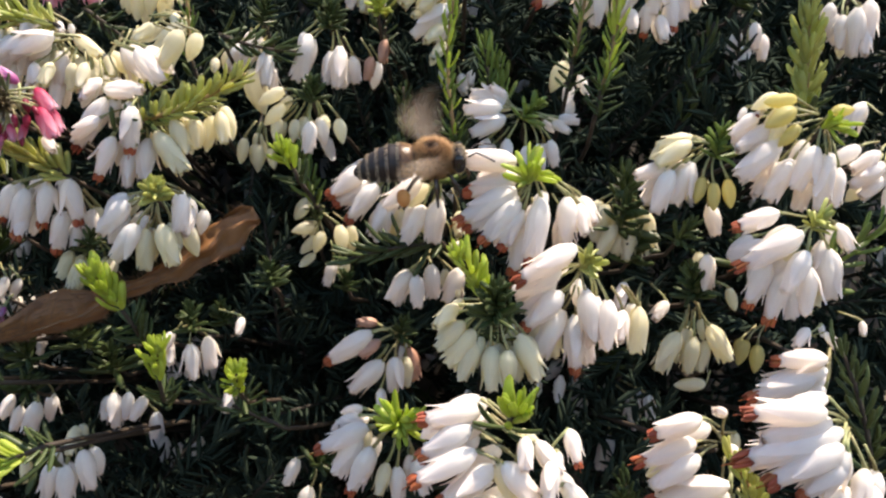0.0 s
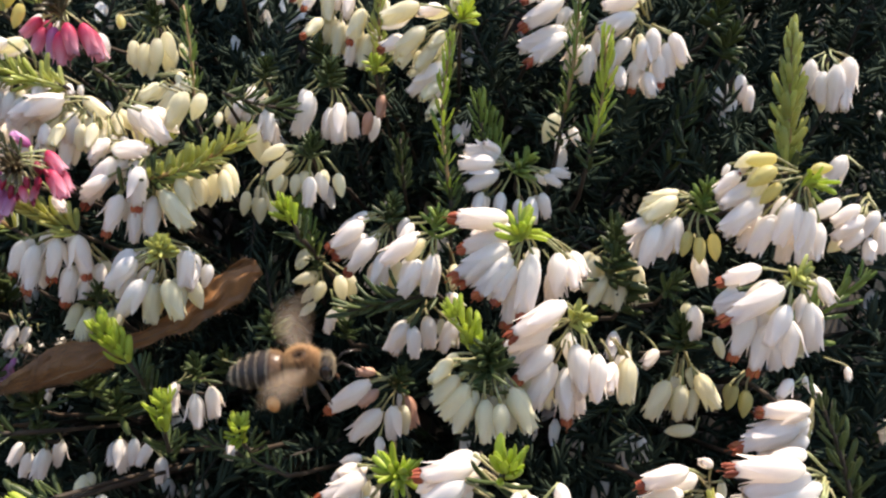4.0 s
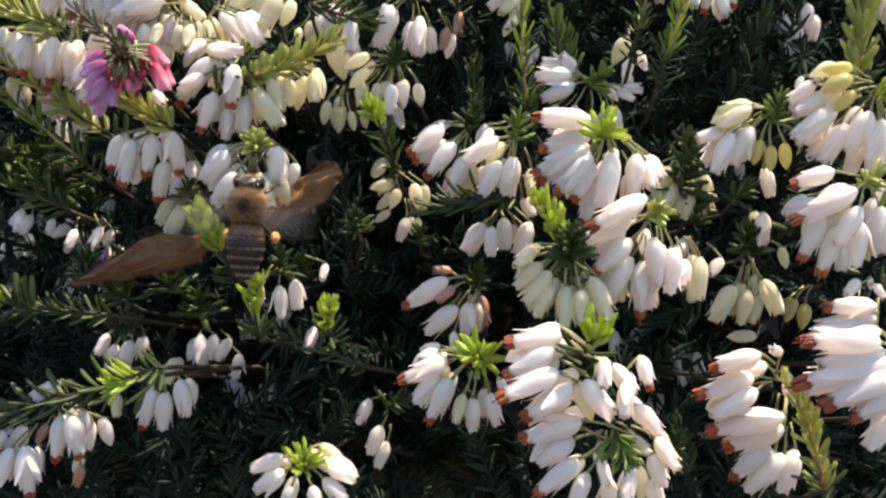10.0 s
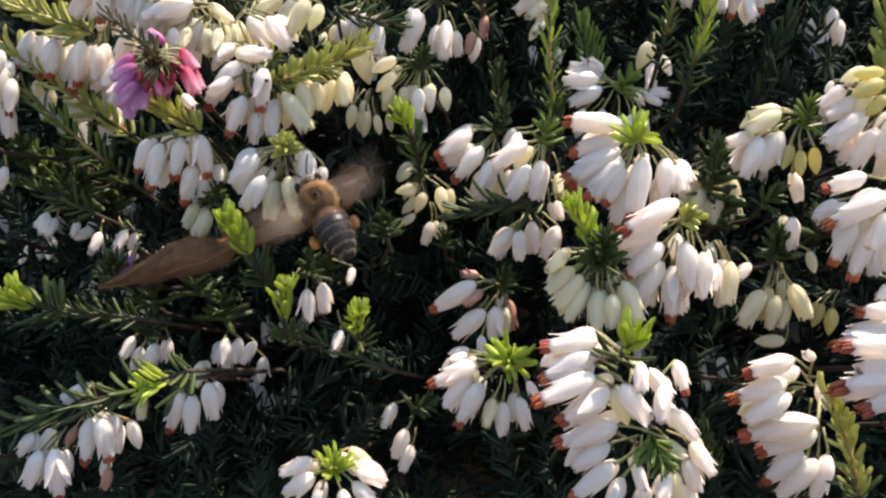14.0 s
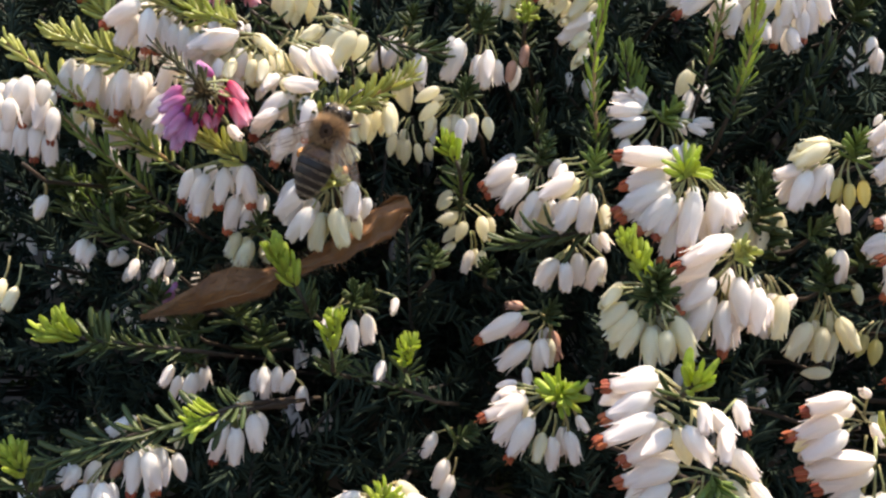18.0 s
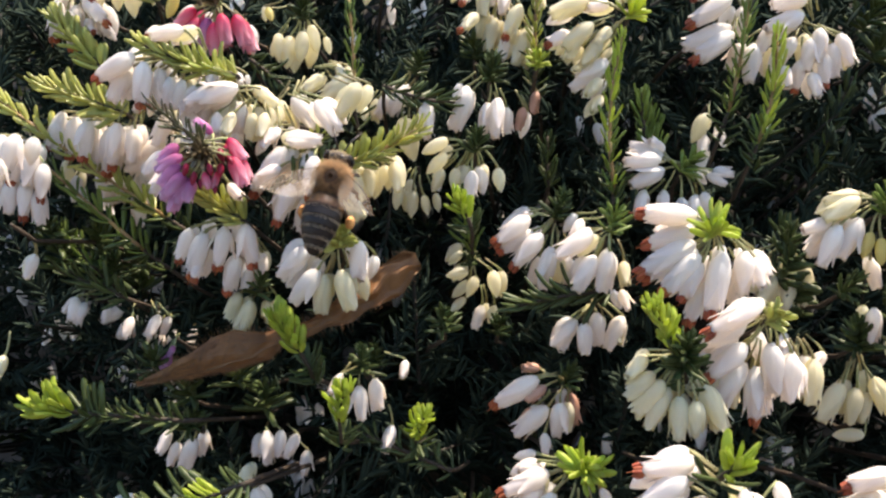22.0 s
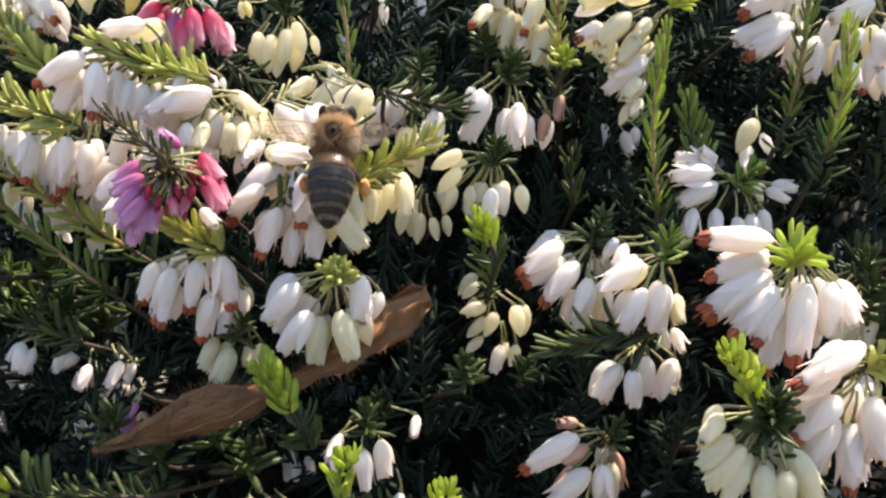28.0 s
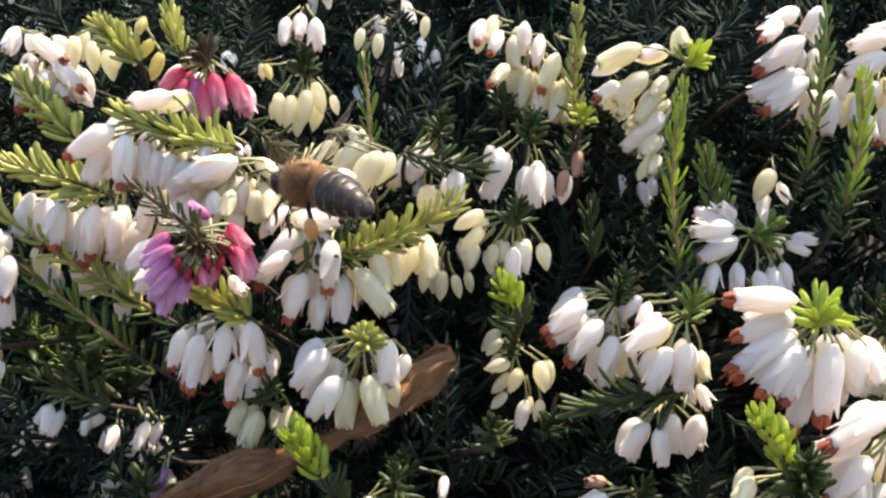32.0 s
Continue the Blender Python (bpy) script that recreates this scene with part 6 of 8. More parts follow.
bell(s, "white", 19.9, 94.0, 238.3, -1.3, -0.5, -5.7, False)
bell(s, "white", 18.3, 95.0, 235.1, 1.1, 0.0, -5.0, False)
bud(s, "white", 16.4, 93.9, 244.0, -3.1, 0.0, -2.2)
bud(s, "white", 16.8, 95.2, 241.6, -3.2, 0.0, -2.0)
bud(s, "white", 16.0, 94.9, 238.5, -3.3, 0.0, -3.0)
bud(s, "white", 16.0, 96.1, 236.4, -1.7, 0.0, -3.7)
bud(s, "white", 17.8, 95.0, 240.1, 0.6, 0.0, -4.2)
bud(s, "white", 24.8, 98.4, 236.3, -0.1, 0.0, -3.5)
bud(s, "cream", 25.4, 99.4, 236.0, 0.1, 0.0, -4.6)
bud(s, "cream", 14.4, 96.7, 239.5, -3.3, 0.0, -3.0)
bud(s, "cream", 19.8, 96.6, 237.5, -0.9, 0.0, -4.4)
bud(s, "white", 18.1, 97.0, 235.0, 1.3, 0.0, -3.9)
s = sprig(8.4, 90.0, 237.4, "cream-white heather bells hanging in a cluster under dark green leaves", "mature", 34, 4.0, (0.00, -0.15, 0.40), 1.4)
bell(s, "cream", 4.4, 91.0, 238.1, -2.4, -2.3, -1.8, False)
bell(s, "cream", 5.2, 90.0, 236.5, -3.0, 0.0, -3.0, False)
bell(s, "cream", 6.2, 90.0, 235.6, -2.8, 0.1, -4.0, False)
bell(s, "cream", 6.3, 90.0, 234.3, -1.4, 0.3, -4.4, False)
bell(s, "cream", 8.1, 90.0, 233.8, -0.0, -0.9, -4.8, False)
bell(s, "cream", 9.8, 89.0, 233.7, -0.0, 0.4, -4.2, False)
bell(s, "cream", 10.9, 91.0, 234.8, 2.6, -0.4, -4.9, False)
bell(s, "cream", 11.9, 92.0, 234.4, 1.1, 0.0, -5.1, False)
bell(s, "cream", 7.0, 91.0, 234.7, -1.2, -0.2, -3.9, False)
bell(s, "cream", 8.9, 92.0, 233.5, 0.6, 0.2, -3.9, False)
bell(s, "cream", 4.0, 92.0, 236.8, -1.3, -1.9, -2.1, False)
bud(s, "cream", 5.1, 93.1, 238.2, -1.9, 0.0, -2.1)
bud(s, "cream", 5.3, 92.9, 234.9, -0.5, 0.0, -4.2)
bud(s, "cream", 10.6, 91.3, 233.5, 0.3, 0.0, -4.4)
bud(s, "cream", 9.6, 93.0, 235.5, 2.3, 0.0, -3.9)
bud(s, "cream", 13.3, 94.8, 235.1, 1.3, 0.0, -4.7)
bud(s, "cream", 5.6, 93.0, 233.8, -1.4, 0.0, -4.0)
bud(s, "cream", 8.5, 94.3, 233.5, 0.1, 0.0, -3.6)
s = sprig(25.9, 110.0, 247.0, "cream-white heather bells hanging in a cluster under dark green leaves", "mature", 20, 3.6, (0.10, -0.15, 1.00), 1.1)
bell(s, "cream", 23.9, 111.0, 246.0, -1.2, 0.4, -5.0, False)
bell(s, "cream", 24.9, 110.0, 243.5, -2.0, -0.3, -3.9, False)
bell(s, "cream", 27.0, 110.0, 243.4, -0.6, 0.2, -4.6, False)
bell(s, "cream", 28.7, 111.0, 245.2, 1.0, 0.4, -5.7, False)
bell(s, "cream", 26.3, 111.0, 243.8, -1.2, -0.3, -4.4, False)
bell(s, "white", 24.0, 113.0, 244.3, -1.0, -2.0, -3.3, False)
bell(s, "cream", 28.2, 112.0, 242.9, -0.1, 0.2, -4.0, False)
bud(s, "cream", 23.3, 112.9, 246.3, -1.1, 0.0, -4.1)
bud(s, "cream", 25.2, 112.8, 243.6, -1.2, 0.0, -4.1)
bud(s, "cream", 27.5, 113.7, 245.7, 0.8, 0.0, -4.1)
bud(s, "cream", 28.6, 114.8, 243.0, 0.3, 0.0, -4.3)
s = sprig(35.8, 105.0, 253.1, "white heather bells with a few yellow buds under green leaves", "fresh", 20, 3.6, (0.10, -0.15, 1.00), 0.9)
bell(s, "cream", 32.6, 105.0, 254.4, -4.2, 0.1, -2.7, False)
bell(s, "cream", 32.9, 106.0, 254.8, -4.2, 0.1, -1.0, False)
bell(s, "white", 29.8, 106.0, 251.4, -3.7, -0.5, -1.2, False)
bell(s, "white", 30.5, 105.0, 251.1, -2.0, -0.1, -5.3, False)
bell(s, "white", 32.9, 105.0, 252.0, -2.0, 0.2, -5.2, False)
bell(s, "white", 30.2, 107.0, 250.5, -2.5, 0.4, -3.8, False)
bud(s, "yellow", 33.9, 104.0, 250.4, -0.4, 0.3, -3.3)
bud(s, "yellow", 35.2, 104.0, 249.7, 0.3, -0.3, -3.4)
bud(s, "yellow", 36.9, 104.0, 250.1, 0.4, -0.1, -3.5)
bell(s, "white", 36.0, 108.0, 246.2, 1.4, 0.4, -3.7, False)
bell(s, "white", 32.1, 107.0, 252.0, -2.0, -1.6, -3.1, False)
bud(s, "cream", 31.7, 106.6, 254.7, -3.7, 0.0, -2.3)
bud(s, "cream", 33.6, 107.9, 254.9, -3.1, 0.0, -1.4)
bud(s, "white", 31.9, 107.9, 252.3, -1.2, 0.0, -4.0)
bud(s, "cream", 30.3, 109.9, 249.7, -1.3, 0.0, -3.8)
bud(s, "cream", 33.1, 106.8, 251.0, -0.3, 0.0, -3.8)
bud(s, "white", 36.9, 110.9, 246.2, 1.5, 0.0, -3.7)
s = sprig(46.2, 100.0, 256.5, "white heather bells with a few yellow buds", "young", 12, 3.0, (0.50, -0.15, 0.20), 1.2)
bud(s, "yellow", 42.7, 100.0, 259.7, -3.8, -0.6, -0.7)
bud(s, "yellow", 42.4, 99.0, 258.5, -3.7, -0.7, -1.6)
bud(s, "yellow", 43.0, 99.0, 256.8, -2.2, 0.3, -2.5)
bud(s, "yellow", 46.8, 100.0, 258.2, 2.8, 0.2, 0.4)
bell(s, "white", 39.3, 102.0, 257.9, -2.9, 0.3, -2.7, False)
bell(s, "white", 41.2, 102.0, 256.4, -4.4, -0.4, -2.6, False)
bell(s, "white", 41.8, 101.0, 254.9, -4.9, -0.3, -4.3, False)
bell(s, "white", 43.3, 101.0, 252.7, -2.8, -0.1, -4.8, False)
bell(s, "white", 45.1, 99.0, 254.4, -1.9, 0.3, -5.1, False)
bell(s, "white", 46.7, 100.0, 253.3, -0.6, -0.6, -6.3, False)
bell(s, "white", 48.6, 101.0, 251.8, -0.2, -0.1, -4.6, False)
bell(s, "white", 41.9, 104.0, 250.6, -2.5, -2.1, -2.2, False)
bell(s, "white", 46.4, 104.0, 250.6, -0.9, -0.1, -4.4, False)
bell(s, "white", 40.4, 103.0, 258.6, -1.4, -1.3, -0.9)
bell(s, "white", 41.7, 103.0, 254.0, -2.4, 0.3, -4.0, False)
bud(s, "cream", 41.5, 101.9, 260.0, -3.1, 0.0, -1.4)
bud(s, "cream", 43.0, 101.7, 258.7, -3.4, 0.0, -2.3)
bud(s, "cream", 41.9, 101.0, 257.4, -1.4, 0.0, -2.9)
bud(s, "white", 39.4, 103.7, 257.3, -2.6, 0.0, -2.8)
bud(s, "white", 40.0, 104.1, 255.5, -2.4, 0.0, -2.3)
bud(s, "white", 42.8, 103.8, 252.2, -1.2, 0.0, -4.1)
bud(s, "white", 45.0, 101.9, 254.9, -1.7, 0.0, -4.1)
bud(s, "white", 47.9, 102.0, 253.5, -0.3, 0.0, -4.3)
bud(s, "white", 48.7, 103.5, 252.5, -0.2, 0.0, -4.2)
bud(s, "white", 43.2, 105.9, 250.5, -2.3, 0.0, -2.4)
bud(s, "white", 47.2, 107.0, 251.2, 0.0, 0.0, -4.0)
bud(s, "white", 39.1, 105.9, 258.5, -0.7, 0.0, -1.6)
bud(s, "white", 43.0, 105.4, 253.6, -2.5, 0.0, -3.7)
s = sprig(57.5, 109.4, 253.4, "white heather bells drooping in a cluster")
bell(s, "white", 55.8, 106.0, 253.1, -3.2, 0.2, -2.3, False)
bell(s, "white", 56.4, 106.0, 251.7, -3.8, 0.1, -2.8, False)
bell(s, "white", 57.1, 107.0, 249.9, -3.0, -0.4, -2.4, False)
bell(s, "white", 57.7, 115.0, 258.7, -2.6, 0.1, -4.1, False)
bell(s, "white", 57.9, 107.0, 248.8, -1.1, -2.3, -2.8, False)
bell(s, "white", 58.6, 107.0, 252.3, -1.7, 0.1, -3.5, False)
bell(s, "white", 59.4, 107.0, 250.9, -0.3, -0.2, -4.2, False)
bud(s, "white", 54.3, 108.2, 253.6, -3.6, 0.0, -2.6)
bud(s, "cream", 56.9, 109.4, 249.6, -3.3, 0.0, -3.0)
s = sprig(43.3, 94.0, 246.2, "white heather bells drooping in a cluster under yellow-green leaves", "yellowed", 12, 2.4, (0.20, -0.15, 0.70), 1.3)
bell(s, "white", 39.8, 95.0, 247.5, -4.4, -0.2, -1.5)
bell(s, "white", 41.8, 93.0, 245.6, -6.1, 0.3, -3.6)
bell(s, "white", 39.1, 95.0, 242.1, -1.8, 0.1, -4.9)
bell(s, "white", 40.9, 95.0, 241.0, -1.4, -0.4, -5.5)
bell(s, "white", 42.4, 93.0, 243.6, -2.4, -0.7, -4.6, False)
bell(s, "white", 41.7, 95.0, 240.1, 0.2, -0.3, -4.7, False)
bell(s, "white", 43.2, 94.0, 241.6, -0.0, 0.2, -5.5, False)
bell(s, "white", 45.6, 95.0, 243.4, 0.9, 0.3, -5.8, False)
bell(s, "white", 45.2, 96.0, 244.2, -0.1, -0.4, -4.2, False)
bell(s, "white", 47.6, 98.0, 245.7, 1.0, -2.3, -2.8, False)
bell(s, "white", 41.9, 96.0, 243.3, -2.8, -0.1, -5.2, False)
bell(s, "cream", 45.4, 97.0, 240.4, 0.0, -0.6, -4.0, False)
bell(s, "white", 40.4, 99.0, 243.3, -4.4, -0.0, -2.0, False)
bud(s, "white", 42.0, 95.4, 245.7, -4.0, 0.0, -2.6)
bud(s, "white", 39.6, 97.8, 242.7, -1.4, 0.0, -4.4)
bud(s, "white", 42.0, 96.9, 240.6, -1.3, 0.0, -4.0)
bud(s, "cream", 42.0, 95.7, 244.2, -1.5, 0.0, -4.0)
bud(s, "white", 41.4, 96.9, 240.4, 0.5, 0.0, -4.0)
bud(s, "white", 48.2, 100.7, 245.0, 0.5, 0.0, -2.7)
bud(s, "cream", 42.9, 98.4, 243.6, -1.2, 0.0, -4.0)
bud(s, "cream", 44.9, 98.8, 240.2, 0.3, 0.0, -4.1)
bud(s, "white", 39.4, 101.3, 243.6, -3.0, 0.0, -2.3)
s = sprig(33.8, 104.0, 236.0, "cream-white heather bells hanging in a cluster under dark green leaves", "mature", 34, 3.8, (-0.20, -0.15, 0.80), 1.2)
bell(s, "cream", 32.1, 104.0, 231.0, -2.6, -0.6, -4.9, False)
bell(s, "cream", 34.0, 104.0, 230.5, -0.6, -0.0, -4.8, False)
bell(s, "cream", 35.8, 105.0, 229.6, -0.8, -0.6, -3.9, False)
bell(s, "cream", 35.8, 104.0, 231.9, 2.5, -0.3, -4.5, False)
bell(s, "white", 34.7, 103.0, 241.1, 0.3, 0.2, -4.4, False)
bell(s, "cream", 33.6, 106.0, 230.3, -1.6, -0.4, -3.7, False)
bud(s, "cream", 39.2, 108.0, 235.7, 0.9, -0.4, -3.0)
bud(s, "cream", 32.9, 106.8, 230.2, -1.0, 0.0, -4.0)
bud(s, "cream", 33.3, 105.8, 231.0, -0.1, 0.0, -4.6)
bud(s, "cream", 35.3, 106.2, 232.1, 2.0, 0.0, -4.1)
bud(s, "cream", 34.5, 105.4, 240.9, -0.3, 0.0, -3.9)
bud(s, "cream", 34.7, 108.4, 230.4, -1.9, 0.0, -4.0)
s = sprig(36.4, 107.5, 224.7, "cream closed heather buds hanging on a sprig")
bud(s, "cream", 36.4, 106.0, 223.5, -4.0, 0.2, -0.2)
s = sprig(28.4, 110.0, 235.1, "white heather bells drooping in a cluster")
bell(s, "white", 27.6, 108.0, 233.8, -1.8, -0.6, -4.1, False)
bell(s, "white", 28.2, 108.0, 232.2, -0.5, 0.4, -4.7, False)
bell(s, "white", 32.0, 110.0, 233.3, -2.1, -2.1, -1.8, False)
bell(s, "white", 25.9, 108.0, 236.4, -1.0, -2.3, -3.0, False)
# two added tufts over these bells, to keep the sun off them
sprig(27.5, 111.8, 238.8, "dark green tuft of needle leaves on a heather stem; some are added for shade", "mature", 16, 5.0, (0.1, -0.4, 0.6), 1.5)
sprig(25.5, 109.8, 243.3, "dark green tuft of needle leaves on a heather stem; some are added for shade", "mature", 16, 5.0, (0.1, -0.4, 0.6), 1.5)
s = sprig(47.9, 114.8, 228.8, "yellow closed heather buds hanging on a sprig")
bud(s, "yellow", 43.9, 113.0, 227.1, -1.3, -0.4, -3.4)
bud(s, "yellow", 45.3, 113.0, 226.5, -0.0, -0.6, -3.9)
bud(s, "yellow", 43.4, 114.0, 227.0, -1.2, -1.7, -2.0)
bell(s, "white", 59.1, 113.0, 229.8, -0.2, -1.3, -1.7, False)
# two tufts added above the yellow buds to shade them
sprig(48.4, 115.2, 232.4, "dark green tuft of needle leaves on a heather stem; some are added for shade", "mature", 16, 5.0, (0.1, -0.4, 0.6), 1.5)
sprig(43.2, 115.5, 237.0, "dark green tuft of needle leaves on a heather stem; some are added for shade", "mature", 16, 5.0, (0.1, -0.4, 0.6), 1.5)
s = sprig(26.6, 126.9, 214.7, "white heather bells drooping in a cluster")
bell(s, "white", 31.6, 125.0, 214.2, 0.2, -0.1, -5.1, False)
bell(s, "white", 33.6, 125.0, 214.8, 0.7, -1.8, -3.5, False)
bell(s, "white", 32.8, 127.0, 214.7, -1.6, -2.3, -2.8, False)
bell(s, "white", 28.3, 125.0, 208.1, -1.5, -0.0, -5.6, False)
bell(s, "white", 6.6, 125.0, 215.5, -0.4, -2.1, -2.7, False)
# added tufts over this deep cluster, there to shade its bells
sprig(26.9, 128.4, 218.3, "dark green tuft of needle leaves on a heather stem; some are added for shade", "mature", 16, 5.0, (0.1, -0.4, 0.6), 1.5)
sprig(22.6, 126.3, 222.8, "dark green tuft of needle leaves on a heather stem; some are added for shade", "mature", 16, 5.0, (0.1, -0.4, 0.6), 1.5)
s = sprig(31.7, 86.4, 223.5, "white heather bells with orange-brown anthers")
bell(s, "white", 29.3, 84.0, 228.1, -4.7, -0.2, -1.7)
bell(s, "white", 29.1, 85.0, 225.0, -5.7, -1.0, -1.7)
bell(s, "white", 29.3, 84.0, 223.9, -5.1, -1.0, -3.0, False)
bell(s, "white", 32.2, 83.0, 221.3, -7.2, 0.5, -2.2)
bell(s, "white", 32.7, 84.0, 219.5, -5.6, 0.2, -2.5)
bell(s, "white", 31.3, 84.0, 217.4, -3.6, -0.3, -3.6)
bell(s, "white", 33.1, 84.0, 216.2, -3.9, 0.1, -4.7, False)
bell(s, "white", 31.2, 87.0, 225.9, -4.4, 0.3, -2.2, False)
bell(s, "white", 32.7, 87.0, 227.3, -1.7, -1.5, 1.0, False)
bell(s, "white", 33.4, 87.0, 223.9, 0.9, -1.7, -2.1, False)
bell(s, "white", 34.7, 85.0, 216.4, -1.4, -0.9, -5.0, False)
bud(s, "cream", 28.5, 86.3, 223.1, -4.0, 0.0, -2.6)
bud(s, "white", 32.5, 86.7, 219.3, -2.6, 0.0, -2.1)
bud(s, "white", 32.6, 85.6, 216.0, -2.7, 0.0, -3.2)
bud(s, "cream", 31.2, 88.8, 225.9, -2.9, 0.0, -2.1)
bud(s, "cream", 34.7, 89.3, 224.2, 0.1, 0.0, -2.5)
s = sprig(44.4, 93.2, 232.9, "white heather bells drooping in a cluster")
bell(s, "white", 44.3, 90.0, 232.3, -5.2, 0.3, -0.3)
bell(s, "white", 43.2, 90.0, 230.3, -6.6, -0.5, -2.1)
bell(s, "white", 44.8, 91.0, 230.7, -6.9, -0.6, -1.6, False)
bell(s, "white", 43.7, 94.0, 234.5, -2.1, -1.9, -1.5, False)
bell(s, "white", 45.6, 94.0, 234.1, 1.1, -1.4, -1.5, False)
bell(s, "white", 44.8, 91.0, 228.5, -4.8, 0.1, -2.0, False)
bud(s, "white", 45.9, 95.8, 234.5, 0.3, 0.0, -1.6)
bud(s, "white", 46.1, 93.3, 228.9, -3.9, 0.0, -1.8)
s = sprig(39.3, 75.4, 230.4, "white heather bells with orange-brown anthers")
bell(s, "white", 36.8, 73.0, 233.2, -6.4, 0.4, -0.2)
bell(s, "white", 38.8, 74.0, 231.0, -8.8, -1.2, -2.1)
bell(s, "white", 38.5, 73.0, 230.0, -6.2, -1.0, -2.8)
bell(s, "white", 39.0, 73.0, 228.5, -3.8, -0.6, -2.8)
bell(s, "white", 37.7, 74.0, 232.0, -6.5, -1.0, -1.4, False)
bell(s, "white", 39.0, 73.0, 229.5, -2.1, 0.4, -4.4, False)
bell(s, "white", 38.8, 75.0, 230.0, -8.1, -0.1, -2.5, False)
bell(s, "white", 41.7, 75.0, 226.9, -1.1, -1.7, -3.6)
bell(s, "white", 42.6, 75.0, 225.2, -0.4, -2.0, -3.6)
bell(s, "white", 39.8, 74.0, 225.7, -2.7, -0.2, -3.9, False)
bud(s, "white", 38.0, 75.6, 233.6, -3.9, 0.0, -0.9)
bud(s, "white", 38.5, 74.7, 230.5, -4.0, 0.0, -2.1)
bud(s, "white", 38.3, 75.0, 228.4, -3.6, 0.0, -2.5)
bud(s, "white", 37.3, 75.6, 231.5, -4.4, 0.0, -1.6)
bud(s, "white", 38.0, 74.6, 229.4, -1.5, 0.0, -4.2)
bud(s, "white", 40.1, 76.9, 229.4, -3.5, 0.0, -1.6)
bud(s, "white", 40.2, 77.4, 227.1, -0.6, 0.0, -4.1)
bud(s, "white", 44.1, 77.6, 225.5, -0.5, 0.0, -4.6)
s = sprig(11.8, 73.0, 222.7, "white heather bells drooping in a cluster under green leaves", "fresh", 24, 3.4, (0.10, -0.15, -0.20), 1.5)
bell(s, "white", 6.5, 77.0, 231.8, -5.2, -0.5, -0.7)
bell(s, "white", 5.6, 76.0, 230.7, -4.4, -0.4, -2.7)
bell(s, "white", 6.0, 75.0, 228.6, -5.4, -1.0, -2.4)
bell(s, "white", 7.6, 75.0, 227.1, -4.5, -0.9, -2.9)
bell(s, "white", 8.6, 75.0, 223.4, -5.4, 0.6, -2.3)
bell(s, "white", 7.9, 75.0, 221.3, -3.5, 0.2, -2.9, False)
bell(s, "white", 8.5, 75.0, 219.1, -3.8, -0.5, -3.4)
bell(s, "white", 10.4, 74.0, 230.5, -0.2, -1.9, -2.5, False)
bell(s, "white", 8.4, 73.0, 228.4, 2.9, 0.0, -3.7, False)
bell(s, "white", 12.8, 74.0, 228.1, -0.5, -2.3, -3.0, False)
bell(s, "white", 11.6, 76.0, 229.2, 1.9, -2.3, -2.4, False)
bell(s, "white", 14.2, 76.0, 224.9, 2.6, -0.7, -2.9, False)
bell(s, "cream", 13.9, 76.0, 221.4, 1.9, -1.7, -1.2, False)
bell(s, "white", 14.9, 78.0, 229.5, 0.6, -2.0, -2.6)
bell(s, "white", 10.8, 75.0, 219.2, 0.6, -1.7, -2.2, False)
bell(s, "white", 14.1, 75.0, 218.1, -1.0, -2.1, -2.6, False)
bell(s, "white", 16.2, 76.0, 219.4, 1.5, 0.3, -3.6, False)
bell(s, "white", 7.4, 78.0, 230.9, -3.5, 0.0, -2.0, False)
bell(s, "white", 7.0, 77.0, 224.9, -3.8, 0.2, -2.7, False)
bell(s, "white", 9.5, 75.0, 217.6, -1.6, -1.5, -3.3, False)
bell(s, "white", 16.8, 77.0, 220.8, 2.0, -2.3, -2.5, False)
bell(s, "white", 6.3, 78.0, 228.9, -3.5, -0.2, -2.7, False)
bell(s, "white", 12.1, 76.0, 216.5, -0.3, -0.2, -4.0, False)
bell(s, "white", 16.6, 77.0, 216.2, 1.2, 0.3, -3.9, False)
bud(s, "white", 6.5, 79.2, 232.1, -3.5, 0.0, -1.2)
bud(s, "white", 4.6, 78.2, 231.1, -3.8, 0.0, -2.8)
bud(s, "white", 5.6, 77.7, 227.8, -3.6, 0.0, -1.8)
bud(s, "white", 8.4, 77.8, 227.7, -3.3, 0.0, -2.4)
bud(s, "white", 9.4, 77.0, 223.8, -3.7, 0.0, -1.9)
bud(s, "white", 6.5, 77.2, 220.7, -2.7, 0.0, -3.0)
bud(s, "white", 9.3, 77.0, 218.4, -3.5, 0.0, -3.3)
bud(s, "cream", 7.9, 74.8, 227.5, 2.0, 0.0, -3.8)
bud(s, "white", 13.5, 76.1, 228.3, -0.4, 0.0, -3.2)
bud(s, "cream", 10.2, 78.0, 229.4, 2.3, 0.0, -2.8)
bud(s, "white", 14.1, 78.8, 224.7, 1.9, 0.0, -3.3)
bud(s, "cream", 14.1, 78.6, 221.0, 1.1, 0.0, -1.8)
bud(s, "white", 10.6, 77.1, 219.1, 1.2, 0.0, -2.4)
bud(s, "white", 14.6, 76.6, 217.7, -1.3, 0.0, -2.8)
bud(s, "white", 7.2, 80.3, 231.5, -3.4, 0.0, -2.2)
bud(s, "white", 8.2, 79.3, 225.2, -2.6, 0.0, -2.7)
bud(s, "cream", 17.5, 79.9, 220.6, 1.7, 0.0, -3.0)
bud(s, "white", 5.0, 79.8, 228.9, -2.4, 0.0, -2.6)
bud(s, "cream", 15.6, 79.2, 216.6, 0.7, 0.0, -4.2)
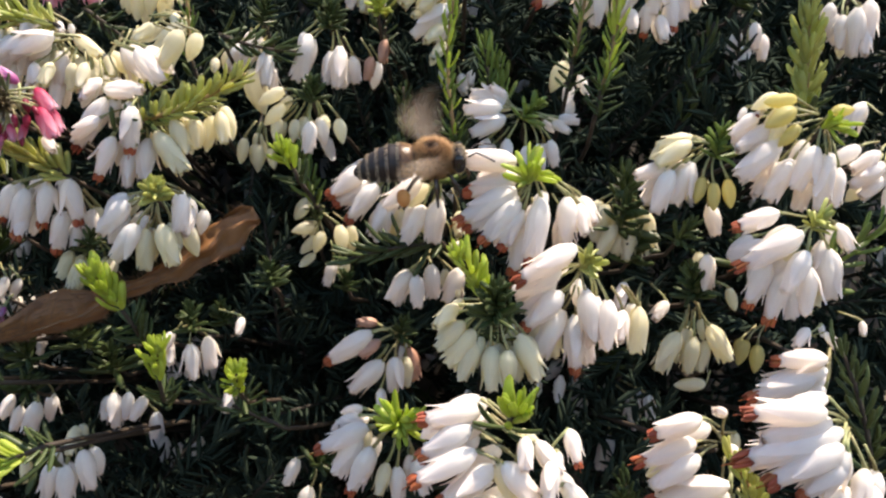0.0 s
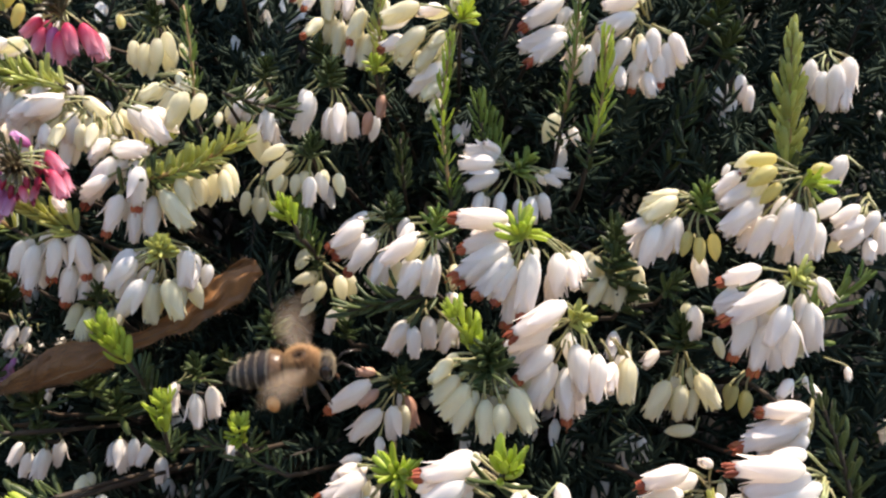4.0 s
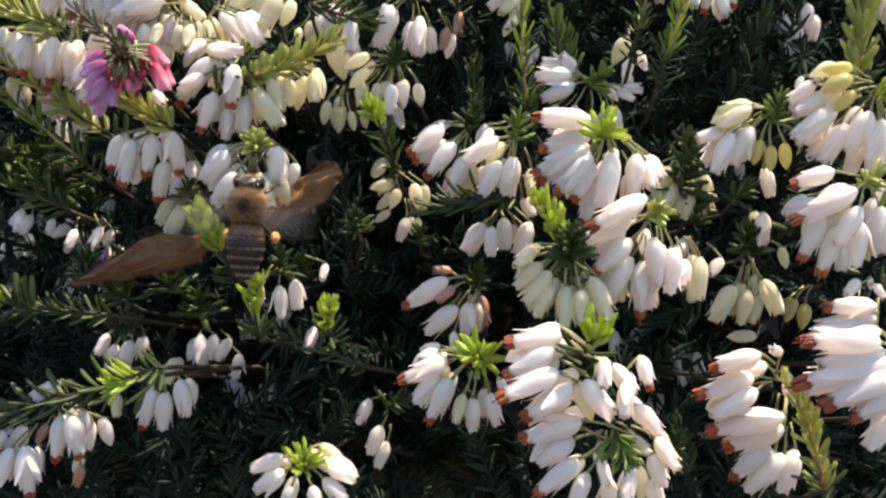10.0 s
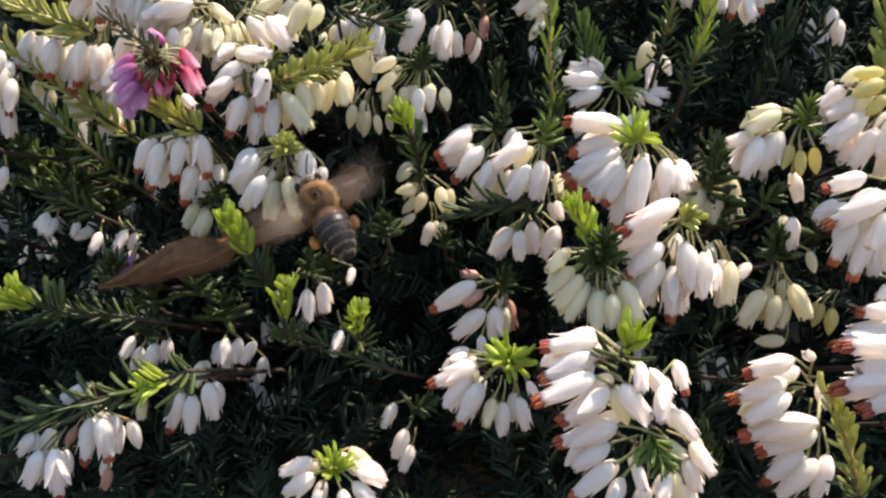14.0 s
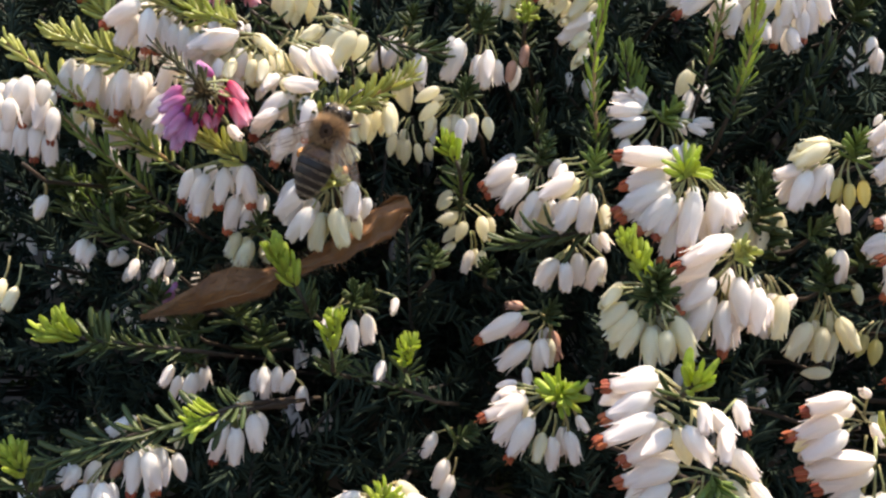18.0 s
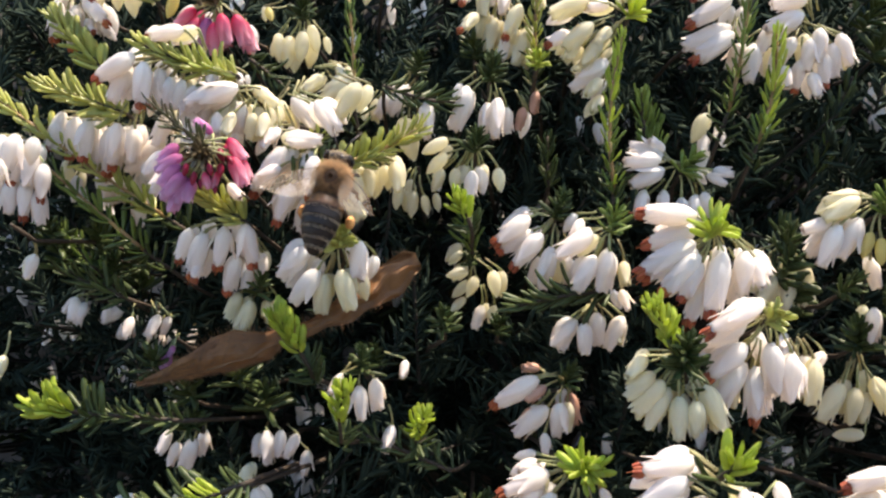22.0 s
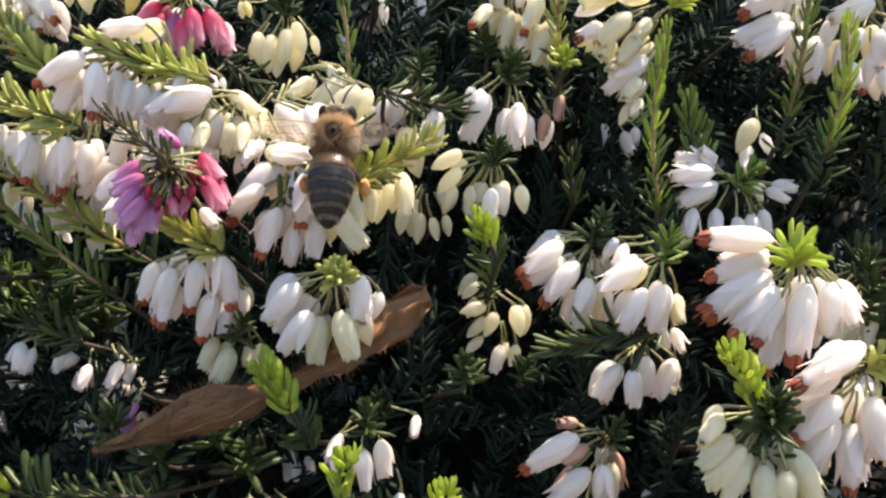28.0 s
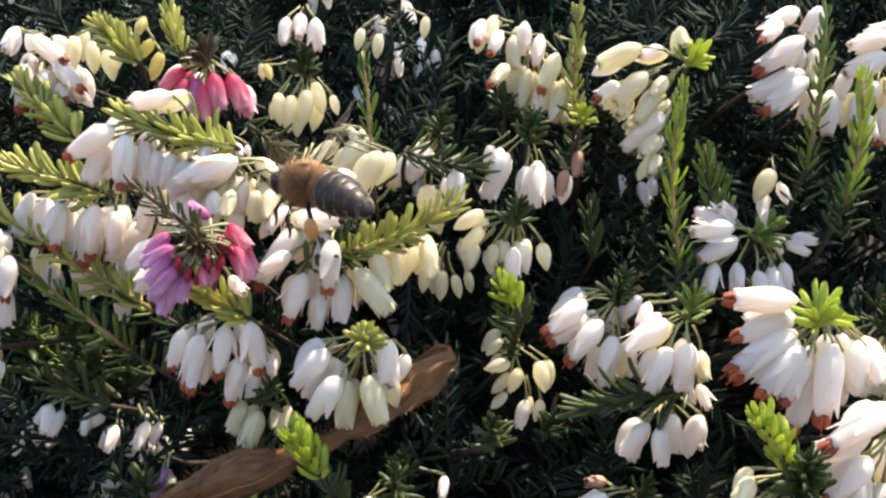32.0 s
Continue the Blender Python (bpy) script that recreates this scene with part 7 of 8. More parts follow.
s = sprig(-1.9, 91.0, 224.1, "white heather bells drooping in a cluster", "young", 26, 3.6, (0.05, -0.15, 0.30), 1.3)
bell(s, "white", -5.7, 93.0, 223.3, -5.2, -0.8, -2.3)
bell(s, "white", -6.6, 93.0, 222.3, -2.7, -0.3, -4.8, False)
bell(s, "white", -5.1, 92.0, 221.2, -2.5, 0.2, -5.1)
bell(s, "cream", -3.6, 93.0, 218.9, -0.9, -1.6, -3.3, False)
bell(s, "white", -2.4, 93.0, 218.4, 0.1, 0.1, -4.4, False)
bell(s, "white", -0.4, 94.0, 218.8, 1.1, -0.5, -4.2, False)
bell(s, "white", 0.7, 95.0, 220.5, 1.3, -1.5, -1.5, False)
bell(s, "white", -5.4, 94.0, 220.0, -1.0, -2.3, -3.1, False)
bell(s, "white", -5.9, 96.0, 223.0, -3.3, -2.2, -0.1, False)
bud(s, "white", -6.9, 94.8, 223.9, -3.2, 0.0, -1.7)
bud(s, "cream", -5.8, 94.9, 222.1, -1.4, 0.0, -3.8)
bud(s, "white", -0.9, 94.8, 219.1, 0.1, 0.0, -4.2)
bud(s, "white", -4.8, 96.0, 220.6, -1.5, 0.0, -3.7)
bud(s, "white", -6.7, 98.2, 223.4, -2.8, 0.0, -0.4)
s = sprig(-2.6, 105.0, 230.2, "white heather bells with some withered ones under dark green leaves", "mature", 18, 3.0, (0.20, -0.15, 0.60), 1.3)
bell(s, "white", -6.1, 105.0, 230.7, -5.2, 0.4, -3.7)
bell(s, "white", -4.8, 105.0, 226.9, -4.1, 0.4, -4.1, False)
bell(s, "white", -3.2, 105.0, 227.5, -0.3, 0.4, -4.8, False)
bell(s, "withered", -5.1, 105.0, 229.7, -2.5, -0.2, -2.1, False)
bell(s, "withered", -6.4, 107.0, 225.9, -1.9, 0.2, -2.5, False)
bell(s, "withered", -1.6, 108.0, 227.8, 0.7, -0.1, -4.5, False)
bell(s, "cream", -2.0, 107.0, 226.9, 0.1, 0.1, -4.1, False)
bell(s, "white", -5.1, 105.0, 223.3, 0.1, -1.7, -2.3, False)
bell(s, "withered", -5.7, 108.0, 231.0, -2.4, -1.4, 0.7, False)
bud(s, "white", -6.4, 108.0, 230.0, -2.3, 0.0, -2.6)
bud(s, "white", -5.9, 109.1, 225.6, -1.3, 0.0, -2.8)
bud(s, "white", -2.4, 110.7, 227.5, 0.5, 0.0, -4.3)
s = sprig(-14.3, 110.0, 210.3, "white heather bells drooping in a cluster under dark green leaves", "mature", 18, 3.4, (0.50, -0.15, 0.40), 1.3)
bell(s, "white", -17.7, 114.0, 209.5, -1.8, -0.5, -3.8, False)
bell(s, "white", -15.9, 113.0, 205.7, -1.7, 0.0, -4.6, False)
bell(s, "white", -15.1, 114.0, 202.8, -1.4, -0.7, -4.1, False)
s = sprig(-23.2, 90.0, 209.8, "white heather bells drooping in a cluster", "young", 26, 3.2, (0.00, -0.15, 0.50), 1.2)
bell(s, "white", -26.2, 92.0, 210.3, -4.0, -0.3, -1.9, False)
bell(s, "white", -25.8, 91.0, 208.7, -3.8, 0.3, -2.9, False)
bell(s, "cream", -23.0, 92.0, 211.2, 3.0, -0.4, -2.2, False)
bell(s, "white", -20.4, 91.0, 209.4, 3.8, -0.4, -1.2, False)
bell(s, "white", -20.9, 91.0, 207.9, 3.1, -1.6, -1.9, False)
bell(s, "white", -22.2, 90.0, 207.4, 1.1, -0.4, -3.8, False)
bell(s, "white", -24.7, 90.0, 207.3, -1.1, 0.4, -3.9, False)
bell(s, "white", -26.1, 94.0, 208.8, -2.6, -2.0, 0.7, False)
bud(s, "cream", -25.6, 93.8, 209.1, -3.8, 0.0, -3.1)
bud(s, "cream", -21.9, 94.2, 211.0, 3.3, 0.0, -2.6)
bud(s, "white", -20.4, 92.7, 209.9, 3.6, 0.0, -1.5)
bud(s, "white", -24.9, 92.6, 207.2, -0.9, 0.0, -4.1)
s = sprig(-43.9, 103.2, 217.5, "white heather bells drooping in a cluster")
bell(s, "white", -46.1, 102.0, 214.7, -1.7, 0.0, -5.1)
bell(s, "white", -44.2, 101.0, 214.8, -0.4, -0.6, -5.2, False)
bell(s, "white", -42.1, 101.0, 216.7, 0.8, -0.0, -5.2, False)
bell(s, "cream", -43.5, 103.0, 219.0, -0.3, -2.2, -2.9, False)
bud(s, "white", -46.7, 104.3, 215.0, -1.3, 0.0, -4.1)
bud(s, "white", -45.3, 103.8, 213.9, 0.2, 0.0, -4.1)
bud(s, "white", -42.0, 103.8, 215.9, 0.8, 0.0, -4.1)
bud(s, "cream", -43.2, 104.7, 218.6, -1.1, 0.0, -3.2)
s = sprig(-57.6, 95.9, 212.9, "white heather bells with some withered ones")
bell(s, "white", -62.9, 94.0, 211.7, -2.2, 0.3, -3.1, False)
bell(s, "white", -61.5, 93.0, 209.8, -1.9, -0.7, -4.7, False)
bell(s, "white", -59.2, 92.0, 210.6, 0.5, -0.8, -5.9)
bell(s, "white", -58.7, 94.0, 209.6, 0.4, -1.6, -3.6, False)
bell(s, "white", -55.1, 94.0, 214.1, -0.8, -0.8, -5.3)
bell(s, "white", -53.0, 92.0, 215.0, 0.6, 0.3, -5.3)
bell(s, "white", -52.1, 95.0, 213.2, 0.3, -1.7, -3.6, False)
bell(s, "withered", -55.1, 98.0, 205.2, -0.6, -0.2, -3.0, False)
bell(s, "white", -55.9, 96.0, 217.9, -3.1, -1.7, -1.8, False)
bell(s, "white", -61.7, 95.0, 209.0, -1.4, -0.8, -4.1, False)
bell(s, "withered", -57.7, 95.0, 212.3, -1.3, -0.3, -2.4, False)
bud(s, "white", -61.5, 96.4, 211.4, -1.6, 0.0, -3.5)
bud(s, "white", -55.0, 96.9, 214.5, -0.2, 0.0, -4.4)
bud(s, "white", -52.3, 94.1, 214.7, 0.0, 0.0, -4.4)
bud(s, "white", -51.2, 96.6, 212.8, 1.0, 0.0, -4.0)
bud(s, "white", -56.2, 100.9, 205.6, -1.3, -0.0, -3.2)
bud(s, "white", -62.3, 97.0, 208.7, -1.5, 0.0, -4.1)
bud(s, "white", -57.2, 97.9, 211.7, -1.7, -0.0, -2.6)
s = sprig(-53.9, 112.0, 220.4, "white heather bells drooping in a cluster under dark green leaves", "mature", 24, 3.6, (0.20, -0.15, 0.40), 1.4)
bell(s, "white", -58.5, 117.0, 217.8, -1.0, -2.2, -2.8, False)
bell(s, "white", -57.0, 116.0, 216.5, -1.3, -0.1, -3.6, False)
bell(s, "white", -54.6, 116.0, 217.1, -1.7, -0.2, -4.8, False)
bell(s, "white", -54.2, 120.0, 216.9, -0.7, -0.6, -4.1, False)
# a pair of added tufts that shades the bells below
sprig(-53.9, 113.4, 224.1, "dark green tuft of needle leaves on a heather stem; some are added for shade", "mature", 16, 5.0, (0.1, -0.4, 0.6), 1.5)
sprig(-57.9, 111.5, 228.6, "dark green tuft of needle leaves on a heather stem; some are added for shade", "mature", 16, 5.0, (0.1, -0.4, 0.6), 1.5)
s = sprig(-44.9, 119.8, 216.5, "white heather bells drooping in a cluster")
bell(s, "white", -44.5, 118.0, 217.7, 0.1, -0.5, -5.1, False)
bell(s, "white", -42.3, 118.0, 217.8, -0.5, -0.7, -3.9, False)
bell(s, "white", -39.9, 118.0, 217.2, -1.5, -2.3, -2.8, False)
bell(s, "white", -38.5, 118.0, 214.8, -0.7, 0.0, -4.0, False)
bell(s, "white", -46.2, 120.0, 216.4, -0.1, -2.1, -2.8, False)
bell(s, "cream", -58.1, 118.0, 207.7, -0.2, -0.4, -3.8, False)
# tufts added above the cluster so that its bells lie in shade
sprig(-45.6, 121.5, 220.1, "dark green tuft of needle leaves on a heather stem; some are added for shade", "mature", 16, 5.0, (0.1, -0.4, 0.6), 1.5)
sprig(-48.7, 119.2, 224.6, "dark green tuft of needle leaves on a heather stem; some are added for shade", "mature", 16, 5.0, (0.1, -0.4, 0.6), 1.5)
s = sprig(-28.9, 106.0, 231.2, "white heather bells drooping in a cluster under dark green leaves", "mature", 22, 3.2, (0.00, -0.15, 0.60), 1.4)
bell(s, "white", -31.7, 107.0, 230.2, -1.4, -1.9, -2.2, False)
bell(s, "white", -29.4, 106.0, 228.9, 0.4, -0.3, -4.6, False)
bell(s, "white", -27.4, 107.0, 229.6, 0.4, -0.2, -4.3, False)
bell(s, "white", -32.9, 108.0, 229.0, 0.8, -2.2, -2.9, False)
bell(s, "white", -25.4, 111.0, 221.6, -0.9, -1.6, -3.5, False)
bell(s, "white", -23.5, 110.0, 231.3, -0.4, -1.6, -2.1, False)
s = sprig(-76.0, 130.5, 235.4, "white heather bells drooping in a cluster")
bell(s, "white", -74.7, 128.0, 234.1, -1.0, -2.2, -2.8, False)
bell(s, "white", -77.3, 130.0, 234.4, -1.3, -1.8, -2.0, False)
# two added shade tufts over the two bells
sprig(-79.2, 131.3, 239.1, "dark green tuft of needle leaves on a heather stem; some are added for shade", "mature", 16, 5.0, (0.1, -0.4, 0.6), 1.5)
sprig(-79.8, 129.6, 243.6, "dark green tuft of needle leaves on a heather stem; some are added for shade", "mature", 16, 5.0, (0.1, -0.4, 0.6), 1.5)
s = sprig(-67.2, 137.9, 230.2, "white heather bells drooping in a cluster")
bell(s, "white", -72.3, 136.0, 231.0, -3.4, 0.3, -1.9, False)
bell(s, "white", -71.4, 136.0, 229.3, -1.0, -2.1, -2.6, False)
bell(s, "white", -69.4, 136.0, 230.1, -1.6, 0.1, -3.7, False)
bell(s, "white", -66.1, 136.0, 230.9, -1.8, -0.1, -3.4, False)
bell(s, "white", -67.6, 136.0, 227.9, -1.1, -2.1, -2.6, False)
bell(s, "white", -65.7, 136.0, 227.3, -1.0, -2.3, -2.9, False)
bell(s, "white", -63.5, 136.0, 227.8, -1.0, -1.5, -3.5, False)
bell(s, "white", -61.3, 139.0, 227.5, -0.6, -2.3, -3.0, False)
# added tufts, set above this sprig to dim it with their shade
sprig(-70.2, 139.4, 233.8, "dark green tuft of needle leaves on a heather stem; some are added for shade", "mature", 16, 5.0, (0.1, -0.4, 0.6), 1.5)
sprig(-70.7, 138.5, 238.4, "dark green tuft of needle leaves on a heather stem; some are added for shade", "mature", 16, 5.0, (0.1, -0.4, 0.6), 1.5)
s = sprig(-43.7, 112.0, 239.9, "cream-white heather bells hanging in a cluster under dark green leaves", "mature", 18, 3.0, (0.20, -0.15, 0.60), 1.4)
bell(s, "cream", -46.5, 113.0, 239.5, -1.9, 0.1, -3.7, False)
bell(s, "cream", -44.6, 112.0, 238.6, -1.6, -0.5, -4.4, False)
bell(s, "cream", -43.3, 116.0, 238.1, -0.4, -1.8, -2.4, False)
bell(s, "cream", -42.0, 116.0, 238.0, -0.8, -2.0, -3.1, False)
bell(s, "cream", -45.5, 114.0, 238.7, -1.9, 0.2, -4.7, False)
s = sprig(-61.5, 120.5, 267.6, "white heather bells drooping in a cluster")
bell(s, "white", -63.7, 119.0, 271.7, -1.6, 0.2, -3.9, False)
bell(s, "white", -61.6, 119.0, 272.5, -1.1, 0.5, -7.1, False)
bell(s, "white", -60.1, 119.0, 267.0, -1.1, -2.1, -3.2, False)
bell(s, "white", -64.6, 119.0, 262.2, -1.3, 0.5, -5.9)
bell(s, "white", -62.2, 119.0, 261.4, -0.9, 0.3, -4.9, False)
bell(s, "white", -57.1, 119.0, 263.8, -2.1, -0.8, -4.8, False)
bud(s, "white", -64.1, 121.7, 271.3, -1.2, 0.0, -3.7)
bud(s, "cream", -62.9, 121.7, 272.0, -0.1, 0.0, -4.4)
bud(s, "white", -63.5, 121.9, 261.8, -1.2, 0.0, -4.3)
bud(s, "white", -62.0, 121.0, 262.0, -0.3, 0.0, -4.3)
bud(s, "cream", -56.6, 121.8, 264.5, -1.7, -0.0, -4.2)
bud(s, "white", -64.4, 123.1, 271.5, -0.6, 0.0, -3.8)
bud(s, "cream", -62.0, 123.2, 272.8, 0.1, 0.0, -4.3)
bud(s, "white", -60.5, 123.8, 266.3, -1.5, 0.0, -3.3)
bud(s, "white", -64.7, 123.0, 261.7, -1.3, 0.0, -4.2)
bud(s, "white", -63.1, 123.7, 261.9, -1.3, 0.0, -4.1)
bud(s, "cream", -55.7, 122.5, 263.6, -1.3, -0.0, -3.6)
s = sprig(49.3, 137.0, 269.6, "white heather bells drooping in a cluster")
bell(s, "white", 47.4, 135.0, 268.7, -1.5, 0.1, -3.5, False)
bell(s, "white", 49.6, 135.0, 269.9, 0.3, -0.1, -4.1, False)
bell(s, "white", 48.7, 135.0, 266.5, -1.5, -0.4, -4.7, False)
bell(s, "white", 51.6, 137.0, 268.3, -0.1, -0.5, -4.2, False)
# pair of tufts added as a sunshade for these bells
sprig(47.8, 137.9, 273.2, "dark green tuft of needle leaves on a heather stem; some are added for shade", "mature", 16, 5.0, (0.1, -0.4, 0.6), 1.5)
sprig(45.9, 137.7, 277.8, "dark green tuft of needle leaves on a heather stem; some are added for shade", "mature", 16, 5.0, (0.1, -0.4, 0.6), 1.5)
s = sprig(56.5, 119.7, 271.7, "white heather bells drooping in a cluster")
bell(s, "white", 56.5, 117.0, 270.8, -0.1, 0.5, -6.4, False)
bell(s, "white", 55.1, 118.0, 269.9, -0.1, -0.2, -4.5, False)
bell(s, "white", 58.1, 118.0, 268.2, -0.4, -1.6, -3.6, False)
bell(s, "white", 54.2, 120.0, 271.6, -0.0, 0.2, -4.0, False)
bell(s, "white", 58.5, 118.0, 271.8, 0.1, -0.3, -5.0, False)
bud(s, "white", 57.6, 118.8, 271.0, -0.1, 0.0, -4.1)
bud(s, "white", 54.8, 119.9, 270.3, 0.2, 0.0, -4.3)
bud(s, "cream", 56.8, 120.8, 268.1, -0.5, 0.0, -3.8)
bud(s, "cream", 58.4, 120.1, 271.3, -0.0, -0.0, -4.4)
s = sprig(-68.2, 129.9, 234.1, "white heather bells drooping in a cluster")
bell(s, "white", -76.3, 128.0, 235.0, 0.2, -2.2, -3.3, False)
bell(s, "white", -71.2, 128.0, 233.7, -0.2, -1.8, -2.4, False)
bell(s, "white", -67.6, 128.0, 231.9, -0.7, -2.2, -2.9, False)
bell(s, "white", -63.4, 128.0, 232.4, -1.2, -1.8, -3.3, False)
bell(s, "white", -62.4, 130.0, 231.6, -0.6, -1.9, -2.4, False)
# tufts added over the five bells to block the sun
sprig(-71.2, 131.4, 237.7, "dark green tuft of needle leaves on a heather stem; some are added for shade", "mature", 16, 5.0, (0.1, -0.4, 0.6), 1.5)
sprig(-72.8, 130.6, 242.3, "dark green tuft of needle leaves on a heather stem; some are added for shade", "mature", 16, 5.0, (0.1, -0.4, 0.6), 1.5)
s = sprig(5.2, 143.5, 264.1, "white heather bells drooping in a cluster")
bell(s, "white", 2.8, 142.0, 263.5, -0.4, -0.5, -3.8, False)
bell(s, "white", 5.6, 142.0, 262.3, 0.5, -2.4, -3.1, False)
bell(s, "white", 7.3, 142.0, 263.0, -0.4, -1.9, -2.4, False)
# two more added tufts, to shade the far bells beneath
sprig(3.2, 143.5, 267.8, "dark green tuft of needle leaves on a heather stem; some are added for shade", "mature", 16, 5.0, (0.1, -0.4, 0.6), 1.5)
sprig(1.0, 143.6, 272.3, "dark green tuft of needle leaves on a heather stem; some are added for shade", "mature", 16, 5.0, (0.1, -0.4, 0.6), 1.5)
s = sprig(-56.0, 113.5, 232.9, "pink and lilac heather bells with dark needle leaves")
bell(s, "lilac", -56.3, 112.0, 231.3, -0.4, -2.0, -2.6, False)
bell(s, "lilac", -55.6, 112.0, 232.1, -0.5, -1.1, -1.3, False)
s = sprig(-43.2, 113.3, 266.4, "white heather bells drooping in a cluster")
bell(s, "white", -45.4, 111.0, 267.3, -5.3, -0.5, -2.0, False)
bell(s, "cream", -43.7, 112.0, 263.9, -0.7, 0.0, -3.5, False)
bell(s, "cream", -46.4, 112.0, 263.9, -0.7, -2.2, -2.8, False)
bell(s, "white", -48.5, 112.0, 263.9, 0.3, -2.0, -2.7, False)
bell(s, "cream", -42.1, 112.0, 263.9, -0.4, -1.9, -3.2, False)
bell(s, "white", -51.2, 112.0, 267.3, -1.8, 0.4, -3.3, False)
bell(s, "white", -35.4, 111.0, 265.5, 3.2, -0.1, -4.1, False)
bell(s, "cream", -29.8, 112.0, 267.9, -2.9, 0.1, -4.7, False)
bell(s, "white", -40.3, 112.0, 261.9, -1.6, -1.9, -2.0, False)
bell(s, "white", -49.5, 112.0, 266.8, -2.7, -2.0, -2.1, False)
bud(s, "white", -46.6, 112.7, 266.4, -3.1, 0.0, -1.9)
bud(s, "cream", -42.4, 115.0, 263.5, -1.2, 0.0, -4.0)
bud(s, "cream", -45.9, 114.9, 264.0, -0.8, 0.0, -2.9)
bud(s, "cream", -49.1, 114.7, 264.4, 0.9, 0.0, -3.1)
bud(s, "cream", -42.0, 113.7, 263.1, -0.9, 0.0, -3.5)
bud(s, "white", -51.0, 113.8, 266.7, -0.8, 0.0, -3.3)
bud(s, "white", -34.9, 113.8, 265.9, 2.9, 0.0, -3.6)
bud(s, "cream", -31.2, 114.8, 267.6, -2.3, 0.0, -3.9)
bud(s, "white", -39.0, 114.8, 262.1, -1.6, 0.0, -2.2)
bud(s, "white", -48.0, 114.8, 267.2, -2.8, 0.0, -2.4)
bud(s, "cream", -43.4, 116.0, 263.3, -0.1, 0.0, -4.1)
bud(s, "cream", -47.2, 115.4, 263.0, 0.2, 0.0, -3.0)
bud(s, "white", -49.8, 115.4, 263.0, -0.3, 0.0, -2.7)
bud(s, "cream", -43.2, 115.6, 264.2, -0.7, 0.0, -3.7)
bud(s, "white", -51.9, 116.6, 266.9, -2.2, 0.0, -3.4)
bud(s, "white", -36.8, 115.1, 265.3, 3.1, 0.0, -3.6)
bud(s, "cream", -28.9, 116.5, 267.8, -1.6, 0.0, -3.8)
bud(s, "white", -40.9, 115.5, 262.4, -1.2, 0.0, -2.6)
bud(s, "white", -48.4, 116.3, 266.5, -2.8, 0.0, -2.2)
s = sprig(-78.1, 118.5, 258.1, "white heather bells drooping in a cluster")
bell(s, "white", -82.1, 117.0, 260.0, -1.3, 0.6, -5.7, False)
bell(s, "white", -80.0, 117.0, 260.5, -0.8, -0.3, -5.7, False)
bell(s, "white", -78.0, 117.0, 259.3, -1.0, -0.5, -5.2)
bell(s, "white", -75.9, 117.0, 258.6, -0.8, -0.9, -5.3, False)
bell(s, "white", -74.4, 117.0, 256.6, -0.7, -0.5, -4.9)
bell(s, "white", -81.1, 117.0, 256.0, -0.8, -0.4, -5.8, False)
bell(s, "white", -79.1, 117.0, 254.4, -0.8, -0.3, -5.0, False)
bell(s, "white", -77.1, 117.0, 254.1, -0.6, -0.4, -4.9)
bell(s, "white", -75.5, 117.0, 252.9, -0.1, 0.2, -5.0, False)
bud(s, "white", -81.5, 119.3, 260.4, -0.8, 0.0, -4.5)
bud(s, "white", -79.0, 119.8, 260.4, -0.5, -0.0, -4.8)
bud(s, "white", -75.4, 118.7, 259.1, -1.3, 0.0, -4.3)
bud(s, "white", -79.9, 119.3, 255.0, -1.0, 0.0, -3.8)
s = sprig(-48.6, 115.5, 266.7, "white heather bells drooping in a cluster")
bell(s, "white", -52.8, 114.0, 266.4, -0.9, -0.6, -4.3, False)
bell(s, "white", -50.4, 114.0, 266.9, -0.8, 0.3, -4.6, False)
bell(s, "cream", -48.1, 114.0, 266.5, -0.5, -0.2, -4.6, False)
bell(s, "white", -45.7, 114.0, 265.4, -0.7, -0.7, -4.3, False)
bell(s, "cream", -43.4, 114.0, 264.7, -0.7, 0.4, -4.7, False)
bell(s, "white", -52.1, 114.0, 263.7, -1.0, -0.5, -4.7, False)
bell(s, "white", -49.3, 114.0, 263.0, -0.5, -0.3, -4.7, False)
bell(s, "white", -46.6, 114.0, 262.3, -0.5, -0.7, -4.3, False)
bell(s, "white", -53.5, 114.0, 268.3, -1.7, -0.1, -3.9, False)
bell(s, "cream", -44.1, 114.0, 267.3, 3.1, -0.1, -2.6, False)
bud(s, "cream", -49.5, 116.0, 266.4, -1.3, 0.0, -4.4)
bud(s, "cream", -48.3, 116.7, 267.0, -1.0, 0.0, -4.8)
bud(s, "white", -46.1, 115.6, 264.6, -0.4, 0.0, -4.4)
bud(s, "cream", -42.6, 116.4, 264.8, -0.1, 0.0, -4.1)
bud(s, "white", -47.4, 116.9, 262.4, 0.1, 0.0, -4.4)
bud(s, "cream", -52.2, 116.8, 268.7, -1.9, 0.0, -4.4)
s = sprig(-75.6, 109.3, 249.1, "white heather bells drooping in a cluster")
bell(s, "cream", -77.1, 105.0, 233.6, -0.6, -1.9, -3.2, False)
bell(s, "cream", -75.4, 105.0, 232.5, -0.7, -2.2, -2.8, False)
bell(s, "white", -76.0, 105.0, 258.8, -0.7, -0.5, -4.4, False)
bell(s, "white", -74.2, 105.0, 258.1, -1.1, 0.3, -4.4, False)
bell(s, "white", -73.3, 108.0, 261.0, -1.9, -0.1, -5.3, False)
bell(s, "white", -77.5, 119.0, 243.4, -1.5, -0.5, -3.5, False)
bud(s, "white", -71.9, 109.9, 260.6, -1.2, 0.0, -3.8)
